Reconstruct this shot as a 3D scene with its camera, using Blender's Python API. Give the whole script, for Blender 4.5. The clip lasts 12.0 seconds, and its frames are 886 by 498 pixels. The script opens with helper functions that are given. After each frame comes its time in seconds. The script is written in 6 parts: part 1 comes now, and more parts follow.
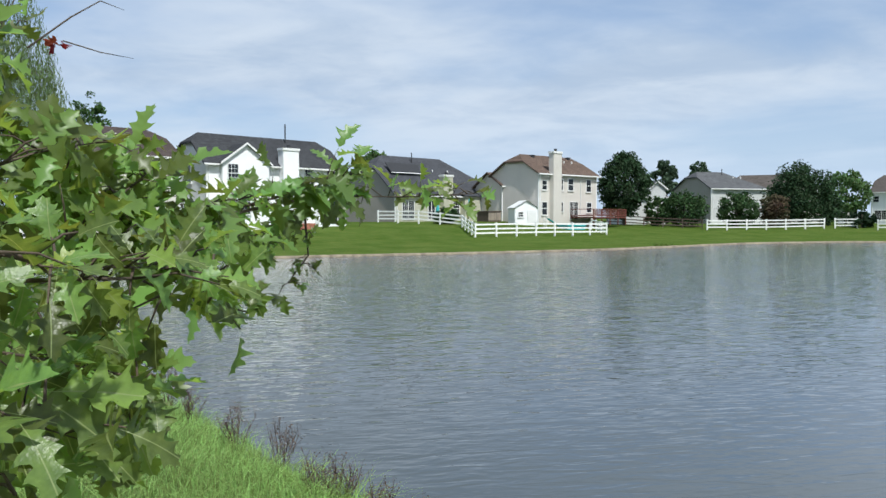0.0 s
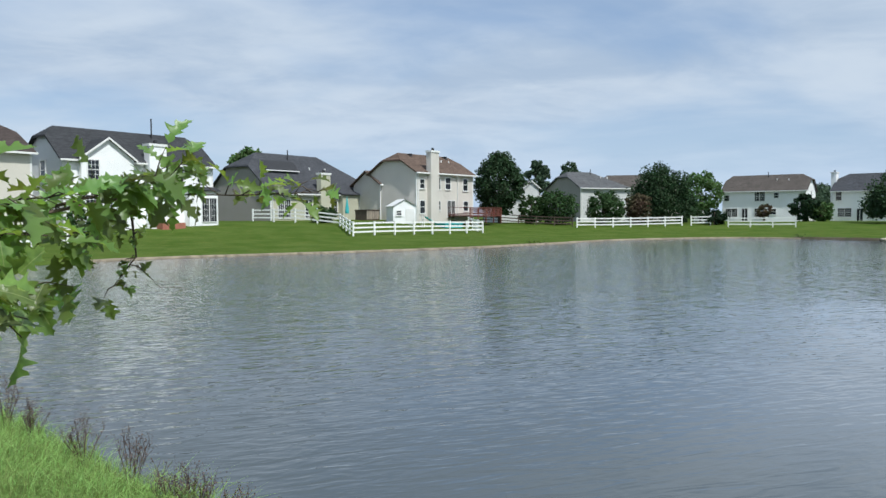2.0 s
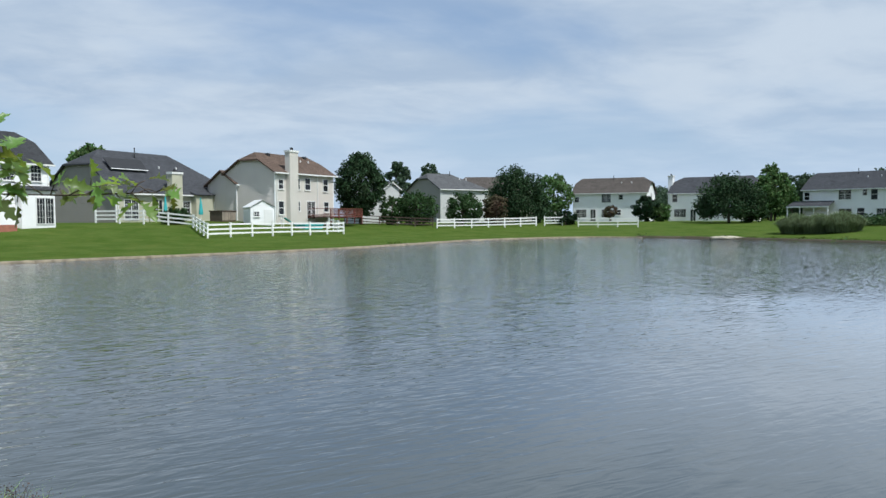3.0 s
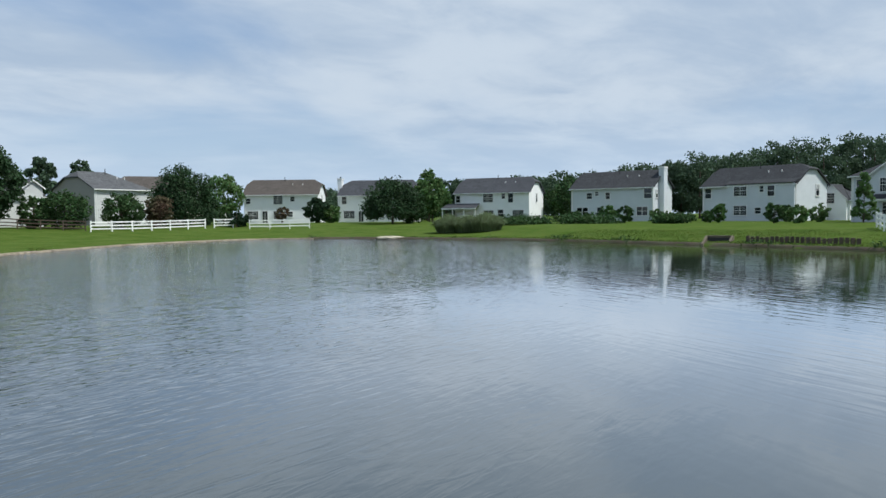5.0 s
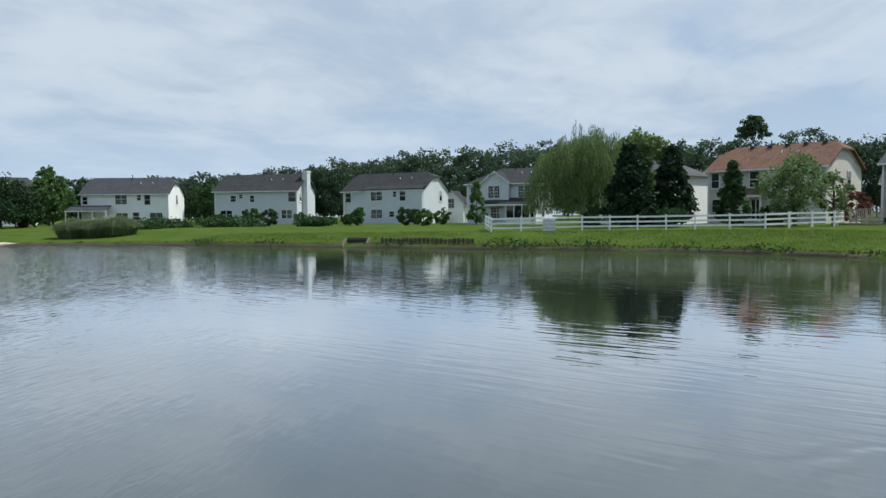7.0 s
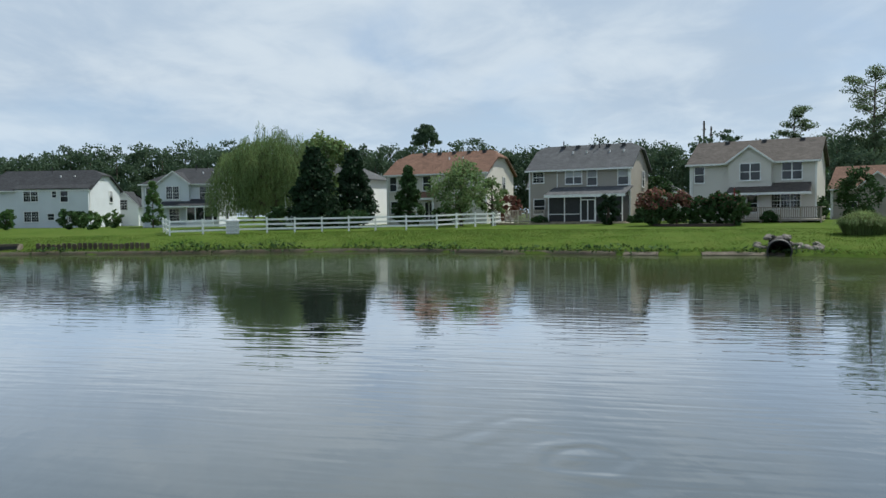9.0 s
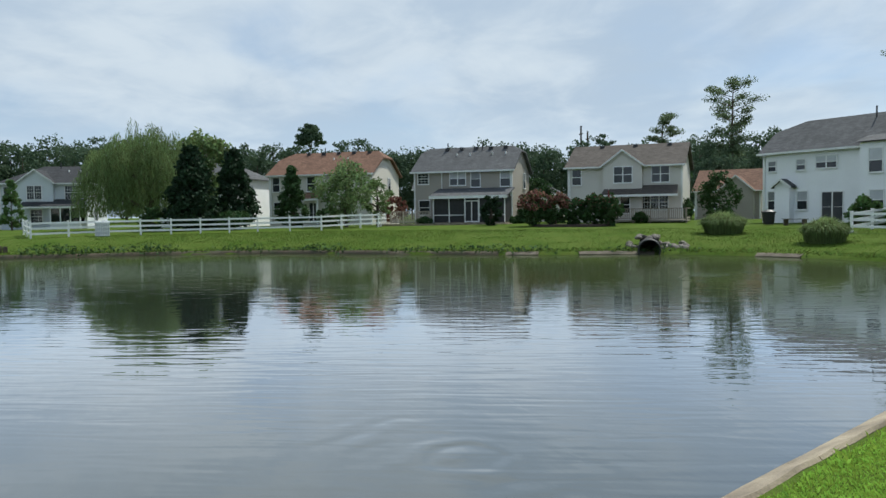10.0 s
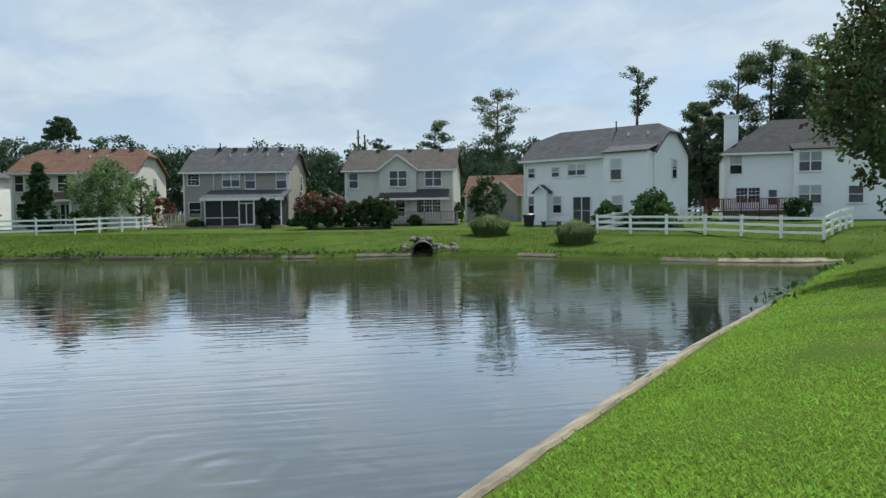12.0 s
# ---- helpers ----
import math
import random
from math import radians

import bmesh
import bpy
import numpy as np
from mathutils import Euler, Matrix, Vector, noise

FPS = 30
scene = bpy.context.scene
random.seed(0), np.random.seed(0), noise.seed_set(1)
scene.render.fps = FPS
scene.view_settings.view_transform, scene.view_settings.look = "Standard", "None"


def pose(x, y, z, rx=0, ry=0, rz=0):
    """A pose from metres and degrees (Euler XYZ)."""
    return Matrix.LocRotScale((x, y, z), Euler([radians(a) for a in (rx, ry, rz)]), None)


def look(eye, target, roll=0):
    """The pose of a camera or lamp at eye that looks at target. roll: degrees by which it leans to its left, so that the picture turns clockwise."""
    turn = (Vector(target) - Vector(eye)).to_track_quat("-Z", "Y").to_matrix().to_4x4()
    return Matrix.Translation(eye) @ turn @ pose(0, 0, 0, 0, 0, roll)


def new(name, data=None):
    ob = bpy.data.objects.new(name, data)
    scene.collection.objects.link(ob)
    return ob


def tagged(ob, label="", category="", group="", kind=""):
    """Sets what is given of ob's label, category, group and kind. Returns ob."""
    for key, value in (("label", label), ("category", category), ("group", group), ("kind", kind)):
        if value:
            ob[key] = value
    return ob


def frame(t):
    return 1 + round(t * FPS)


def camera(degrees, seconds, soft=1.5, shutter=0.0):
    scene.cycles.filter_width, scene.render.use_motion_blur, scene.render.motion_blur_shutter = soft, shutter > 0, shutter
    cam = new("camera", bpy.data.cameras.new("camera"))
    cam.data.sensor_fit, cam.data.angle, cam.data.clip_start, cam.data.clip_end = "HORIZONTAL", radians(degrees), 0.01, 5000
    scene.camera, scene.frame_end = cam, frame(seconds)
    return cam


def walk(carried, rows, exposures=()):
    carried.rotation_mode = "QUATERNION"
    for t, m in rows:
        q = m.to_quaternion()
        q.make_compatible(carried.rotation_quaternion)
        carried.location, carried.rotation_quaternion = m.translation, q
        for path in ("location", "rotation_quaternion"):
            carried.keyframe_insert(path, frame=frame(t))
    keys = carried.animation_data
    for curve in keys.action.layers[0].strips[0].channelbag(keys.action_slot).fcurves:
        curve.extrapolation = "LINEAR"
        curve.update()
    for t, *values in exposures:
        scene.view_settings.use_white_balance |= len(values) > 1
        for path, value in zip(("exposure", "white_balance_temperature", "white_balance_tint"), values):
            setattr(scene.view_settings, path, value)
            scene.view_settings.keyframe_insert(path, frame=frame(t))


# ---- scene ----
cam = camera(62.00, 12.0)
# seconds, yaw, pitch, roll of a phone held at arm's length and swung round
TURN = [
    (0.0, 0.00, -2.43, 0.10),
    (0.5, -0.26, -2.57, 0.18),
    (1.0, -1.74, -2.57, 0.27),
    (1.5, -5.10, -2.59, 0.28),
    (2.0, -9.31, -2.57, 0.24),
    (2.5, -14.68, -2.56, 0.32),
    (3.0, -20.03, -2.55, 0.33),
    (5.0, -45.00, -2.61, 0.54),
    (5.5, -51.30, -2.62, 0.55),
    (6.0, -57.71, -2.61, 0.63),
    (6.5, -64.56, -2.61, 0.61),
    (7.0, -71.94, -2.61, 0.48),
    (7.5, -79.15, -2.65, 0.57),
    (9.5, -100.34, -2.73, 0.72),
    (10.0, -104.66, -2.75, 0.74),
    (10.5, -109.00, -2.75, 0.73),
    (11.0, -113.36, -2.78, 0.69),
    (11.5, -117.56, -2.81, 0.68),
    (12.0, -121.68, -2.74, 0.64),
]
EYE, ARM = 2.4, 0.5
SWAY = {0.5: 0.048, 1.0: 0.075, 1.5: 0.09, 2.0: 0.079, 2.5: 0.063, 3.0: 0.039}      # a step to the right at the start
walk(cam, [(t, pose(-ARM * math.sin(radians(yaw)) + SWAY.get(t, 0.0), ARM * math.cos(radians(yaw)), EYE, 90 + pitch, roll, yaw))
           for t, yaw, pitch, roll in TURN], exposures=[(0.0, 0.33, 6050, 8), (3.0, 0.18, 5980, 7), (6.0, 0.20, 6100, 7), (12.0, 0.33, 6250, 4)])

# ---------------------------------------------------------------- light
SUN_ELEV, SUN_AZ = radians(56), math.atan2(0.50, -0.87)      # sun stands to the south-south-east
sun = new("sun", bpy.data.lights.new("sun", "SUN"))
sun.data.energy, sun.data.angle, sun.data.color = 3.9, radians(1.5), (1.0, 0.95, 0.87)
sun.matrix_world = look((0, 0, 60), (-0.50 * 60 * math.cos(SUN_ELEV), 0.87 * 60 * math.cos(SUN_ELEV), 60 - 60 * math.sin(SUN_ELEV)))

world = bpy.data.worlds.new("sky")
scene.world = world
world.use_nodes = True


def sky_nodes():
    nt = world.node_tree
    nd, lk = nt.nodes, nt.links
    nd.clear()
    out, bg = nd.new("ShaderNodeOutputWorld"), nd.new("ShaderNodeBackground")
    sky = nd.new("ShaderNodeTexSky")
    sky.sky_type, sky.sun_disc = "NISHITA", False
    sky.sun_elevation, sky.sun_rotation = SUN_ELEV, radians(150)
    sky.air_density, sky.dust_density, sky.ozone_density = 1.0, 1.2, 1.0
    tc, sep = nd.new("ShaderNodeTexCoord"), nd.new("ShaderNodeSeparateXYZ")
    lk.new(tc.outputs["Generated"], sep.inputs[0])

    def mth(op, a, b, c=None):
        n = nd.new("ShaderNodeMath")
        n.operation = op
        for i, v in enumerate((a, b, c)):
            if v is None:
                continue
            if isinstance(v, (int, float)):
                n.inputs[i].default_value = v
            else:
                lk.new(v, n.inputs[i])
        return n.outputs[0]

    up = mth("MAXIMUM", sep.outputs[2], 0.0)
    den = mth("ADD", up, 0.16)
    px, py = mth("DIVIDE", sep.outputs[0], den), mth("DIVIDE", sep.outputs[1], den)
    comb = nd.new("ShaderNodeCombineXYZ")
    lk.new(px, comb.inputs[0]), lk.new(py, comb.inputs[1])

    def fbm(scale, detail, rough, shift, dist=0.0):
        mp = nd.new("ShaderNodeMapping")
        mp.inputs["Location"].default_value = shift
        mp.inputs["Rotation"].default_value = (0, 0, 0.5)
        mp.inputs["Scale"].default_value = (1.0, 1.25, 1.0)
        lk.new(comb.outputs[0], mp.inputs[0])
        n = nd.new("ShaderNodeTexNoise")
        n.inputs["Scale"].default_value, n.inputs["Detail"].default_value = scale, detail
        n.inputs["Roughness"].default_value, n.inputs["Distortion"].default_value = rough, dist
        lk.new(mp.outputs[0], n.inputs["Vector"])
        return n.outputs["Fac"]

    def ramp(v, lo, hi):
        n = nd.new("ShaderNodeMapRange")
        n.interpolation_type = "SMOOTHSTEP"
        n.inputs["From Min"].default_value, n.inputs["From Max"].default_value = lo, hi
        lk.new(v, n.inputs["Value"])
        return n.outputs[0]

    def mix(f, a, b):
        n = nd.new("ShaderNodeMix")
        n.data_type = "RGBA"
        for k, v in (("Factor", f), ("A", a), ("B", b)):
            i = next(q for q in n.inputs if q.name == k and q.enabled)
            if isinstance(v, (int, float, tuple)):
                i.default_value = v
            else:
                lk.new(v, i)
        return next(q for q in n.outputs if q.enabled)

    bank = mth("ADD", mth("MULTIPLY", sep.outputs[0], 0.97), mth("MULTIPLY", sep.outputs[1], 0.26))
    bank = mth("MAXIMUM", mth("MULTIPLY", mth("SUBTRACT", bank, 0.45), 0.22), -0.01)
    cover = ramp(mth("ADD", fbm(0.62, 6, 0.52, (4.2, 1.1, 0), 0.3), bank), 0.34, 0.60)
    puffs = mth("ADD", mth("MULTIPLY", fbm(0.80, 6, 0.54, (1.3, 7.0, 2.0), 0.3), 0.62), mth("MULTIPLY", fbm(2.3, 7, 0.58, (5.1, 2.6, 1.0), 0.5), 0.38))
    body = ramp(puffs, 0.39, 0.61)
    cloud = mix(body, (4.7, 5.5, 6.6, 1), (6.65, 7.15, 7.75, 1))
    haze = mth("SUBTRACT", 1.0, ramp(up, 0.0, 0.17))
    blue = mix(0.35, sky.outputs[0], (3.6, 5.4, 8.6, 1))
    mixed = mix(mth("ADD", mth("MULTIPLY", cover, 0.68), 0.25), blue, cloud)
    low = mix(mth("MULTIPLY", haze, 0.7), mixed, (5.5, 6.7, 8.2, 1))
    lk.new(low, bg.inputs["Color"])
    bg.inputs["Strength"].default_value = 0.085
    lk.new(bg.outputs[0], out.inputs[0])


sky_nodes()


# ---------------------------------------------------------------- materials
def material(name, color, rough=0.7, metal=0.0, var=0.12, scale=3.0, fine=40.0, bump=0.15, second=None, spec=0.5,
             island=0.0, random_object=0.0, space="Object", translucent=0.0, bump_scale=None):
    """A surface of one base colour, stained at a large scale and grained at a small one."""
    m = bpy.data.materials.new(name)
    m.use_nodes = True
    nd, lk = m.node_tree.nodes, m.node_tree.links
    bs = nd["Principled BSDF"]
    bs.inputs["Roughness"].default_value, bs.inputs["Metallic"].default_value = rough, metal
    bs.inputs["Specular IOR Level"].default_value = spec
    tc = nd.new("ShaderNodeTexCoord")
    big, small = nd.new("ShaderNodeTexNoise"), nd.new("ShaderNodeTexNoise")
    big.inputs["Scale"].default_value, big.inputs["Detail"].default_value = scale, 4
    small.inputs["Scale"].default_value, small.inputs["Detail"].default_value = fine, 3
    for n in (big, small):
        lk.new(tc.outputs[space], n.inputs["Vector"])
    c2 = second or tuple(c * 0.6 for c in color)
    mx = nd.new("ShaderNodeMix")
    mx.data_type = "RGBA"
    mx.inputs[6].default_value, mx.inputs[7].default_value = (*color, 1), (*c2, 1)
    mr = nd.new("ShaderNodeMapRange")
    mr.inputs["From Min"].default_value, mr.inputs["From Max"].default_value = 0.35, 0.7
    mr.inputs["To Max"].default_value = 1.0 if second else min(1.0, var * 3)
    lk.new(big.outputs["Fac"], mr.inputs["Value"])
    lk.new(mr.outputs[0], mx.inputs[0])
    hsv = nd.new("ShaderNodeHueSaturation")
    lk.new(mx.outputs[2], hsv.inputs["Color"])
    val = nd.new("ShaderNodeMapRange")
    val.inputs["To Min"].default_value, val.inputs["To Max"].default_value = 1 - var, 1 + var
    lk.new(small.outputs["Fac"], val.inputs["Value"])
    last = val.outputs[0]
    for amount, kind in ((island, "island"), (random_object, "object")):
        if amount:
            r = nd.new("ShaderNodeNewGeometry" if kind == "island" else "ShaderNodeObjectInfo")
            o = r.outputs["Random Per Island"] if kind == "island" else r.outputs["Random"]
            q = nd.new("ShaderNodeMapRange")
            q.inputs["To Min"].default_value, q.inputs["To Max"].default_value = 1 - amount, 1 + amount
            lk.new(o, q.inputs["Value"])
            t = nd.new("ShaderNodeMath")
            t.operation = "MULTIPLY"
            lk.new(last, t.inputs[0]), lk.new(q.outputs[0], t.inputs[1])
            last = t.outputs[0]
            h = nd.new("ShaderNodeMapRange")
            h.inputs["To Min"].default_value, h.inputs["To Max"].default_value = 0.5 - amount * 0.06, 0.5 + amount * 0.04
            lk.new(o, h.inputs["Value"])
            lk.new(h.outputs[0], hsv.inputs["Hue"])
    lk.new(last, hsv.inputs["Value"])
    lk.new(hsv.outputs[0], bs.inputs["Base Color"])
    if bump:
        bp = nd.new("ShaderNodeBump")
        bp.inputs["Strength"].default_value, bp.inputs["Distance"].default_value = bump, 0.02
        lk.new(small.outputs["Fac"], bp.inputs["Height"])
        lk.new(bp.outputs[0], bs.inputs["Normal"])
    if translucent:
        tr, ms = nd.new("ShaderNodeBsdfTranslucent"), nd.new("ShaderNodeMixShader")
        lk.new(hsv.outputs[0], tr.inputs["Color"])
        ms.inputs[0].default_value = translucent
        lk.new(bs.outputs[0], ms.inputs[1]), lk.new(tr.outputs[0], ms.inputs[2])
        lk.new(ms.outputs[0], nd["Material Output"].inputs["Surface"])
    return m


def siding(name, color, course=0.115):
    """Vinyl clapboard: each course leans out and throws a thin line, with faint weather stains."""
    m = material(name, color, 0.55, var=0.05, scale=0.6, fine=9.0, bump=0.0)
    nd, lk = m.node_tree.nodes, m.node_tree.links
    tc, sep = nd.new("ShaderNodeTexCoord"), nd.new("ShaderNodeSeparateXYZ")
    lk.new(tc.outputs["Object"], sep.inputs[0])
    fr, di = nd.new("ShaderNodeMath"), nd.new("ShaderNodeMath")
    di.operation, di.inputs[1].default_value = "DIVIDE", course
    fr.operation = "FRACT"
    lk.new(sep.outputs[2], di.inputs[0]), lk.new(di.outputs[0], fr.inputs[0])
    bp = nd.new("ShaderNodeBump")
    bp.inputs["Strength"].default_value, bp.inputs["Distance"].default_value, bp.invert = 0.9, 0.012, True
    lk.new(fr.outputs[0], bp.inputs["Height"])
    lk.new(bp.outputs[0], nd["Principled BSDF"].inputs["Normal"])
    return m


def shingle(name, color):
    """Asphalt shingles: staggered tabs of uneven tone."""
    m = material(name, color, 0.9, var=0.18, scale=0.8, fine=60.0, bump=0.0, spec=0.2)
    nd, lk = m.node_tree.nodes, m.node_tree.links
    tc, br = nd.new("ShaderNodeTexCoord"), nd.new("ShaderNodeTexBrick")
    mp = nd.new("ShaderNodeMapping")
    sp, cb = nd.new("ShaderNodeSeparateXYZ"), nd.new("ShaderNodeCombineXYZ")
    lk.new(tc.outputs["Object"], sp.inputs[0])
    lk.new(sp.outputs[0], cb.inputs[0]), lk.new(sp.outputs[2], cb.inputs[1])
    lk.new(cb.outputs[0], br.inputs["Vector"])
    br.inputs["Scale"].default_value = 1.0
    br.inputs["Brick Width"].default_value, br.inputs["Row Height"].default_value = 0.33, 0.085
    br.inputs["Mortar Size"].default_value = 0.008
    br.inputs["Color1"].default_value, br.inputs["Color2"].default_value = (0.8, 0.8, 0.8, 1), (1.2, 1.2, 1.2, 1)
    br.inputs["Mortar"].default_value = (0.55, 0.55, 0.55, 1)
    hsv = nd["Hue/Saturation/Value"]
    mx = nd.new("ShaderNodeMix")
    mx.data_type, mx.blend_type = "RGBA", "MULTIPLY"
    mx.inputs[0].default_value = 1.0
    lk.new(hsv.outputs[0], mx.inputs[6]), lk.new(br.outputs["Color"], mx.inputs[7])
    lk.new(mx.outputs[2], nd["Principled BSDF"].inputs["Base Color"])
    return m


M_WHITE = siding("white_siding", (0.85, 0.855, 0.85))
M_CREAM = siding("cream_siding", (0.60, 0.57, 0.50))
M_BEIGE = siding("beige_siding", (0.60, 0.565, 0.51))
M_TAN = siding("tan_siding", (0.34, 0.308, 0.258))
# darker siding colour that puts shade on the left-hand walls
M_SHADE_TAUPE = siding("shade_taupe_siding", (0.27, 0.25, 0.22))
M_OLIVE = siding("pale_olive_siding", (0.48, 0.47, 0.36))
M_GREY = siding("light_grey_siding", (0.55, 0.56, 0.55))
M_BLUEGREY = siding("blue_grey_siding", (0.60, 0.63, 0.65))
M_TRIM = material("white_trim", (0.76, 0.76, 0.74), 0.5, var=0.04, bump=0.03)
M_VINYL = material("white_vinyl", (0.86, 0.86, 0.84), 0.45, var=0.05, scale=1.5, bump=0.03)
R_DARK = shingle("charcoal_shingle", (0.050, 0.052, 0.056))
R_GREY = shingle("grey_shingle", (0.105, 0.108, 0.112))
R_SLATE = shingle("slate_shingle", (0.066, 0.069, 0.077))
R_BROWN = shingle("brown_shingle", (0.125, 0.088, 0.068))
R_TAUPE = shingle("weathered_shingle", (0.098, 0.085, 0.075))
R_UMBER = shingle("umber_shingle", (0.072, 0.056, 0.050))
R_RUST = shingle("rust_shingle", (0.185, 0.105, 0.072))
M_GLASS = material("window_glass", (0.030, 0.034, 0.040), 0.06, var=0.3, scale=0.7, fine=2.0, bump=0.0, spec=0.6, random_object=0.6)
M_BLIND = material("window_blind", (0.38, 0.39, 0.40), 0.25, var=0.15, scale=1.0, fine=20.0, bump=0.0, random_object=0.5)
M_SCREEN = material("porch_screen", (0.020, 0.020, 0.022), 0.6, var=0.3, bump=0.0)
M_CONC = material("concrete", (0.34, 0.285, 0.20), 0.9, var=0.5, scale=2.2, fine=45.0, bump=0.7, second=(0.15, 0.12, 0.085), random_object=0.07)
M_WORN = material("worn_concrete", (0.135, 0.112, 0.082), 0.95, var=0.6, scale=1.6, fine=20.0, bump=0.8, second=(0.085, 0.070, 0.048), random_object=0.12)
M_STONE = material("stone", (0.19, 0.17, 0.145), 0.9, var=0.25, scale=3.0, fine=25.0, bump=0.6, random_object=0.35)
M_METAL = material("dark_metal", (0.04, 0.04, 0.042), 0.5, metal=0.3, var=0.2, bump=0.05)
M_PIPE = material("galvanised_pipe", (0.05, 0.05, 0.048), 0.7, metal=0.3, var=0.3, scale=2.0, bump=0.2)
M_DECK = material("weathered_deck_wood", (0.33, 0.28, 0.225), 0.85, var=0.2, scale=2.0, fine=40.0, random_object=0.2)
M_PALEDECK = material("pale_deck_wood", (0.52, 0.46, 0.38), 0.85, var=0.2, scale=2.0, fine=40.0, random_object=0.15)
M_REDDECK = material("red_stained_deck_wood", (0.16, 0.050, 0.035), 0.7, var=0.2, scale=2.0, random_object=0.15)
M_DARKWOOD = material("dark_aged_wood", (0.10, 0.075, 0.055), 0.85, var=0.25, scale=2.0, random_object=0.2)
M_BARK = material("bark", (0.10, 0.078, 0.060), 0.95, var=0.3, scale=4.0, fine=30.0, bump=0.8)
M_TWIG = material("twig", (0.088, 0.064, 0.042), 0.8, var=0.25, scale=8.0, fine=60.0, bump=0.3)
M_TEAL = material("teal_canvas", (0.06, 0.42, 0.44), 0.8, var=0.1, bump=0.05)
M_CRIMSON = material("crimson_canvas", (0.22, 0.02, 0.03), 0.8, var=0.1, bump=0.05)
M_BLACK = material("black_plastic_and_dark_hollows", (0.015, 0.015, 0.018), 0.5, var=0.1, bump=0.05)
M_SAND = material("sand", (0.50, 0.44, 0.33), 0.95, var=0.15, scale=2.0, bump=0.4)
M_MULCH = material("mulch", (0.06, 0.04, 0.03), 1.0, var=0.4, scale=4.0, bump=0.6)
M_SOIL = material("wet_soil", (0.075, 0.055, 0.036), 0.95, var=0.4, scale=1.5, fine=14.0, bump=0.8, second=(0.05, 0.05, 0.025))
M_REDLIGHT = material("brick_red_paving", (0.38, 0.15, 0.10), 0.9, var=0.2, bump=0.3)


def leaf(name, color, second=None, tr=0.3, rough=0.75, island=0.45, spec=0.12):
    return material(name, color, rough, var=0.12, scale=0.5, fine=5.0, bump=0.0, second=second, island=island, translucent=tr, spec=spec)


F_OAK = leaf("oak_leaf", (0.178, 0.275, 0.066), (0.115, 0.195, 0.052), tr=0.45, rough=0.38, island=0.55, spec=0.45)
F_OAK_OBJ = material("oak_leaf_near", (0.172, 0.270, 0.064), 0.36, var=0.16, scale=2.5, fine=12.0, bump=0.12, second=(0.080, 0.145, 0.042),
                     random_object=0.55, translucent=0.42, spec=0.5)


def sunlit_through(m, gain):
    """Light that comes through a leaf is yellower and stronger than what its face throws back."""
    nd, lk = m.node_tree.nodes, m.node_tree.links
    tr = next(n for n in nd if n.type == "BSDF_TRANSLUCENT")
    src = tr.inputs["Color"].links[0].from_socket
    mx = nd.new("ShaderNodeMix")
    mx.data_type, mx.blend_type = "RGBA", "MULTIPLY"
    mx.inputs[0].default_value, mx.inputs[7].default_value = 1.0, (*gain, 1)
    lk.new(src, mx.inputs[6]), lk.new(mx.outputs[2], tr.inputs["Color"])


def leaf_veins(m):
    """Pale midribs, and now and then a yellowing leaf."""
    nd, lk = m.node_tree.nodes, m.node_tree.links
    tc, sp, ab = nd.new("ShaderNodeTexCoord"), nd.new("ShaderNodeSeparateXYZ"), nd.new("ShaderNodeMath")
    ab.operation = "ABSOLUTE"
    lk.new(tc.outputs["Object"], sp.inputs[0]), lk.new(sp.outputs[0], ab.inputs[0])
    rib = nd.new("ShaderNodeMapRange")
    rib.inputs["From Min"].default_value, rib.inputs["From Max"].default_value = 0.005, 0.013
    rib.inputs["To Min"].default_value, rib.inputs["To Max"].default_value = 0.8, 0.0
    lk.new(ab.outputs[0], rib.inputs["Value"])
    info, old = nd.new("ShaderNodeObjectInfo"), nd.new("ShaderNodeMapRange")
    old.inputs["From Min"].default_value, old.inputs["From Max"].default_value, old.inputs["To Max"].default_value = 0.88, 0.98, 0.7
    lk.new(info.outputs["Random"], old.inputs["Value"])
    src = nd["Hue/Saturation/Value"].outputs[0]
    targets = [k.to_socket for k in src.links]
    for fac, col in ((old.outputs[0], (0.30, 0.34, 0.06, 1)), (rib.outputs[0], (0.30, 0.36, 0.16, 1))):
        mx = nd.new("ShaderNodeMix")
        mx.data_type = "RGBA"
        mx.inputs[7].default_value = col
        lk.new(src, mx.inputs[6]), lk.new(fac, mx.inputs[0])
        src = mx.outputs[2]
    for t in targets:
        lk.new(src, t)


leaf_veins(F_OAK_OBJ)
for m_leaf in (F_OAK, F_OAK_OBJ):
    sunlit_through(m_leaf, (2.3, 1.85, 1.0))
F_RED = leaf("young_red_leaf", (0.33, 0.07, 0.035), tr=0.4)
F_MAPLE = leaf("maple_leaf", (0.075, 0.140, 0.042), (0.050, 0.105, 0.034))
F_LIGHT = leaf("light_green_leaf", (0.115, 0.189, 0.068), (0.074, 0.142, 0.047))
F_DARK = leaf("dark_green_leaf", (0.024, 0.051, 0.022), (0.015, 0.035, 0.017), tr=0.15, spec=0.2)
F_DEEP = leaf("deep_green_leaf", (0.036, 0.070, 0.028), (0.022, 0.048, 0.020), tr=0.18, spec=0.2)
F_WILLOW = leaf("willow_leaf", (0.175, 0.240, 0.095), (0.120, 0.180, 0.072), tr=0.48)
F_PALE = leaf("pale_maple_leaf", (0.165, 0.235, 0.095), (0.115, 0.180, 0.070), tr=0.45, spec=0.25)
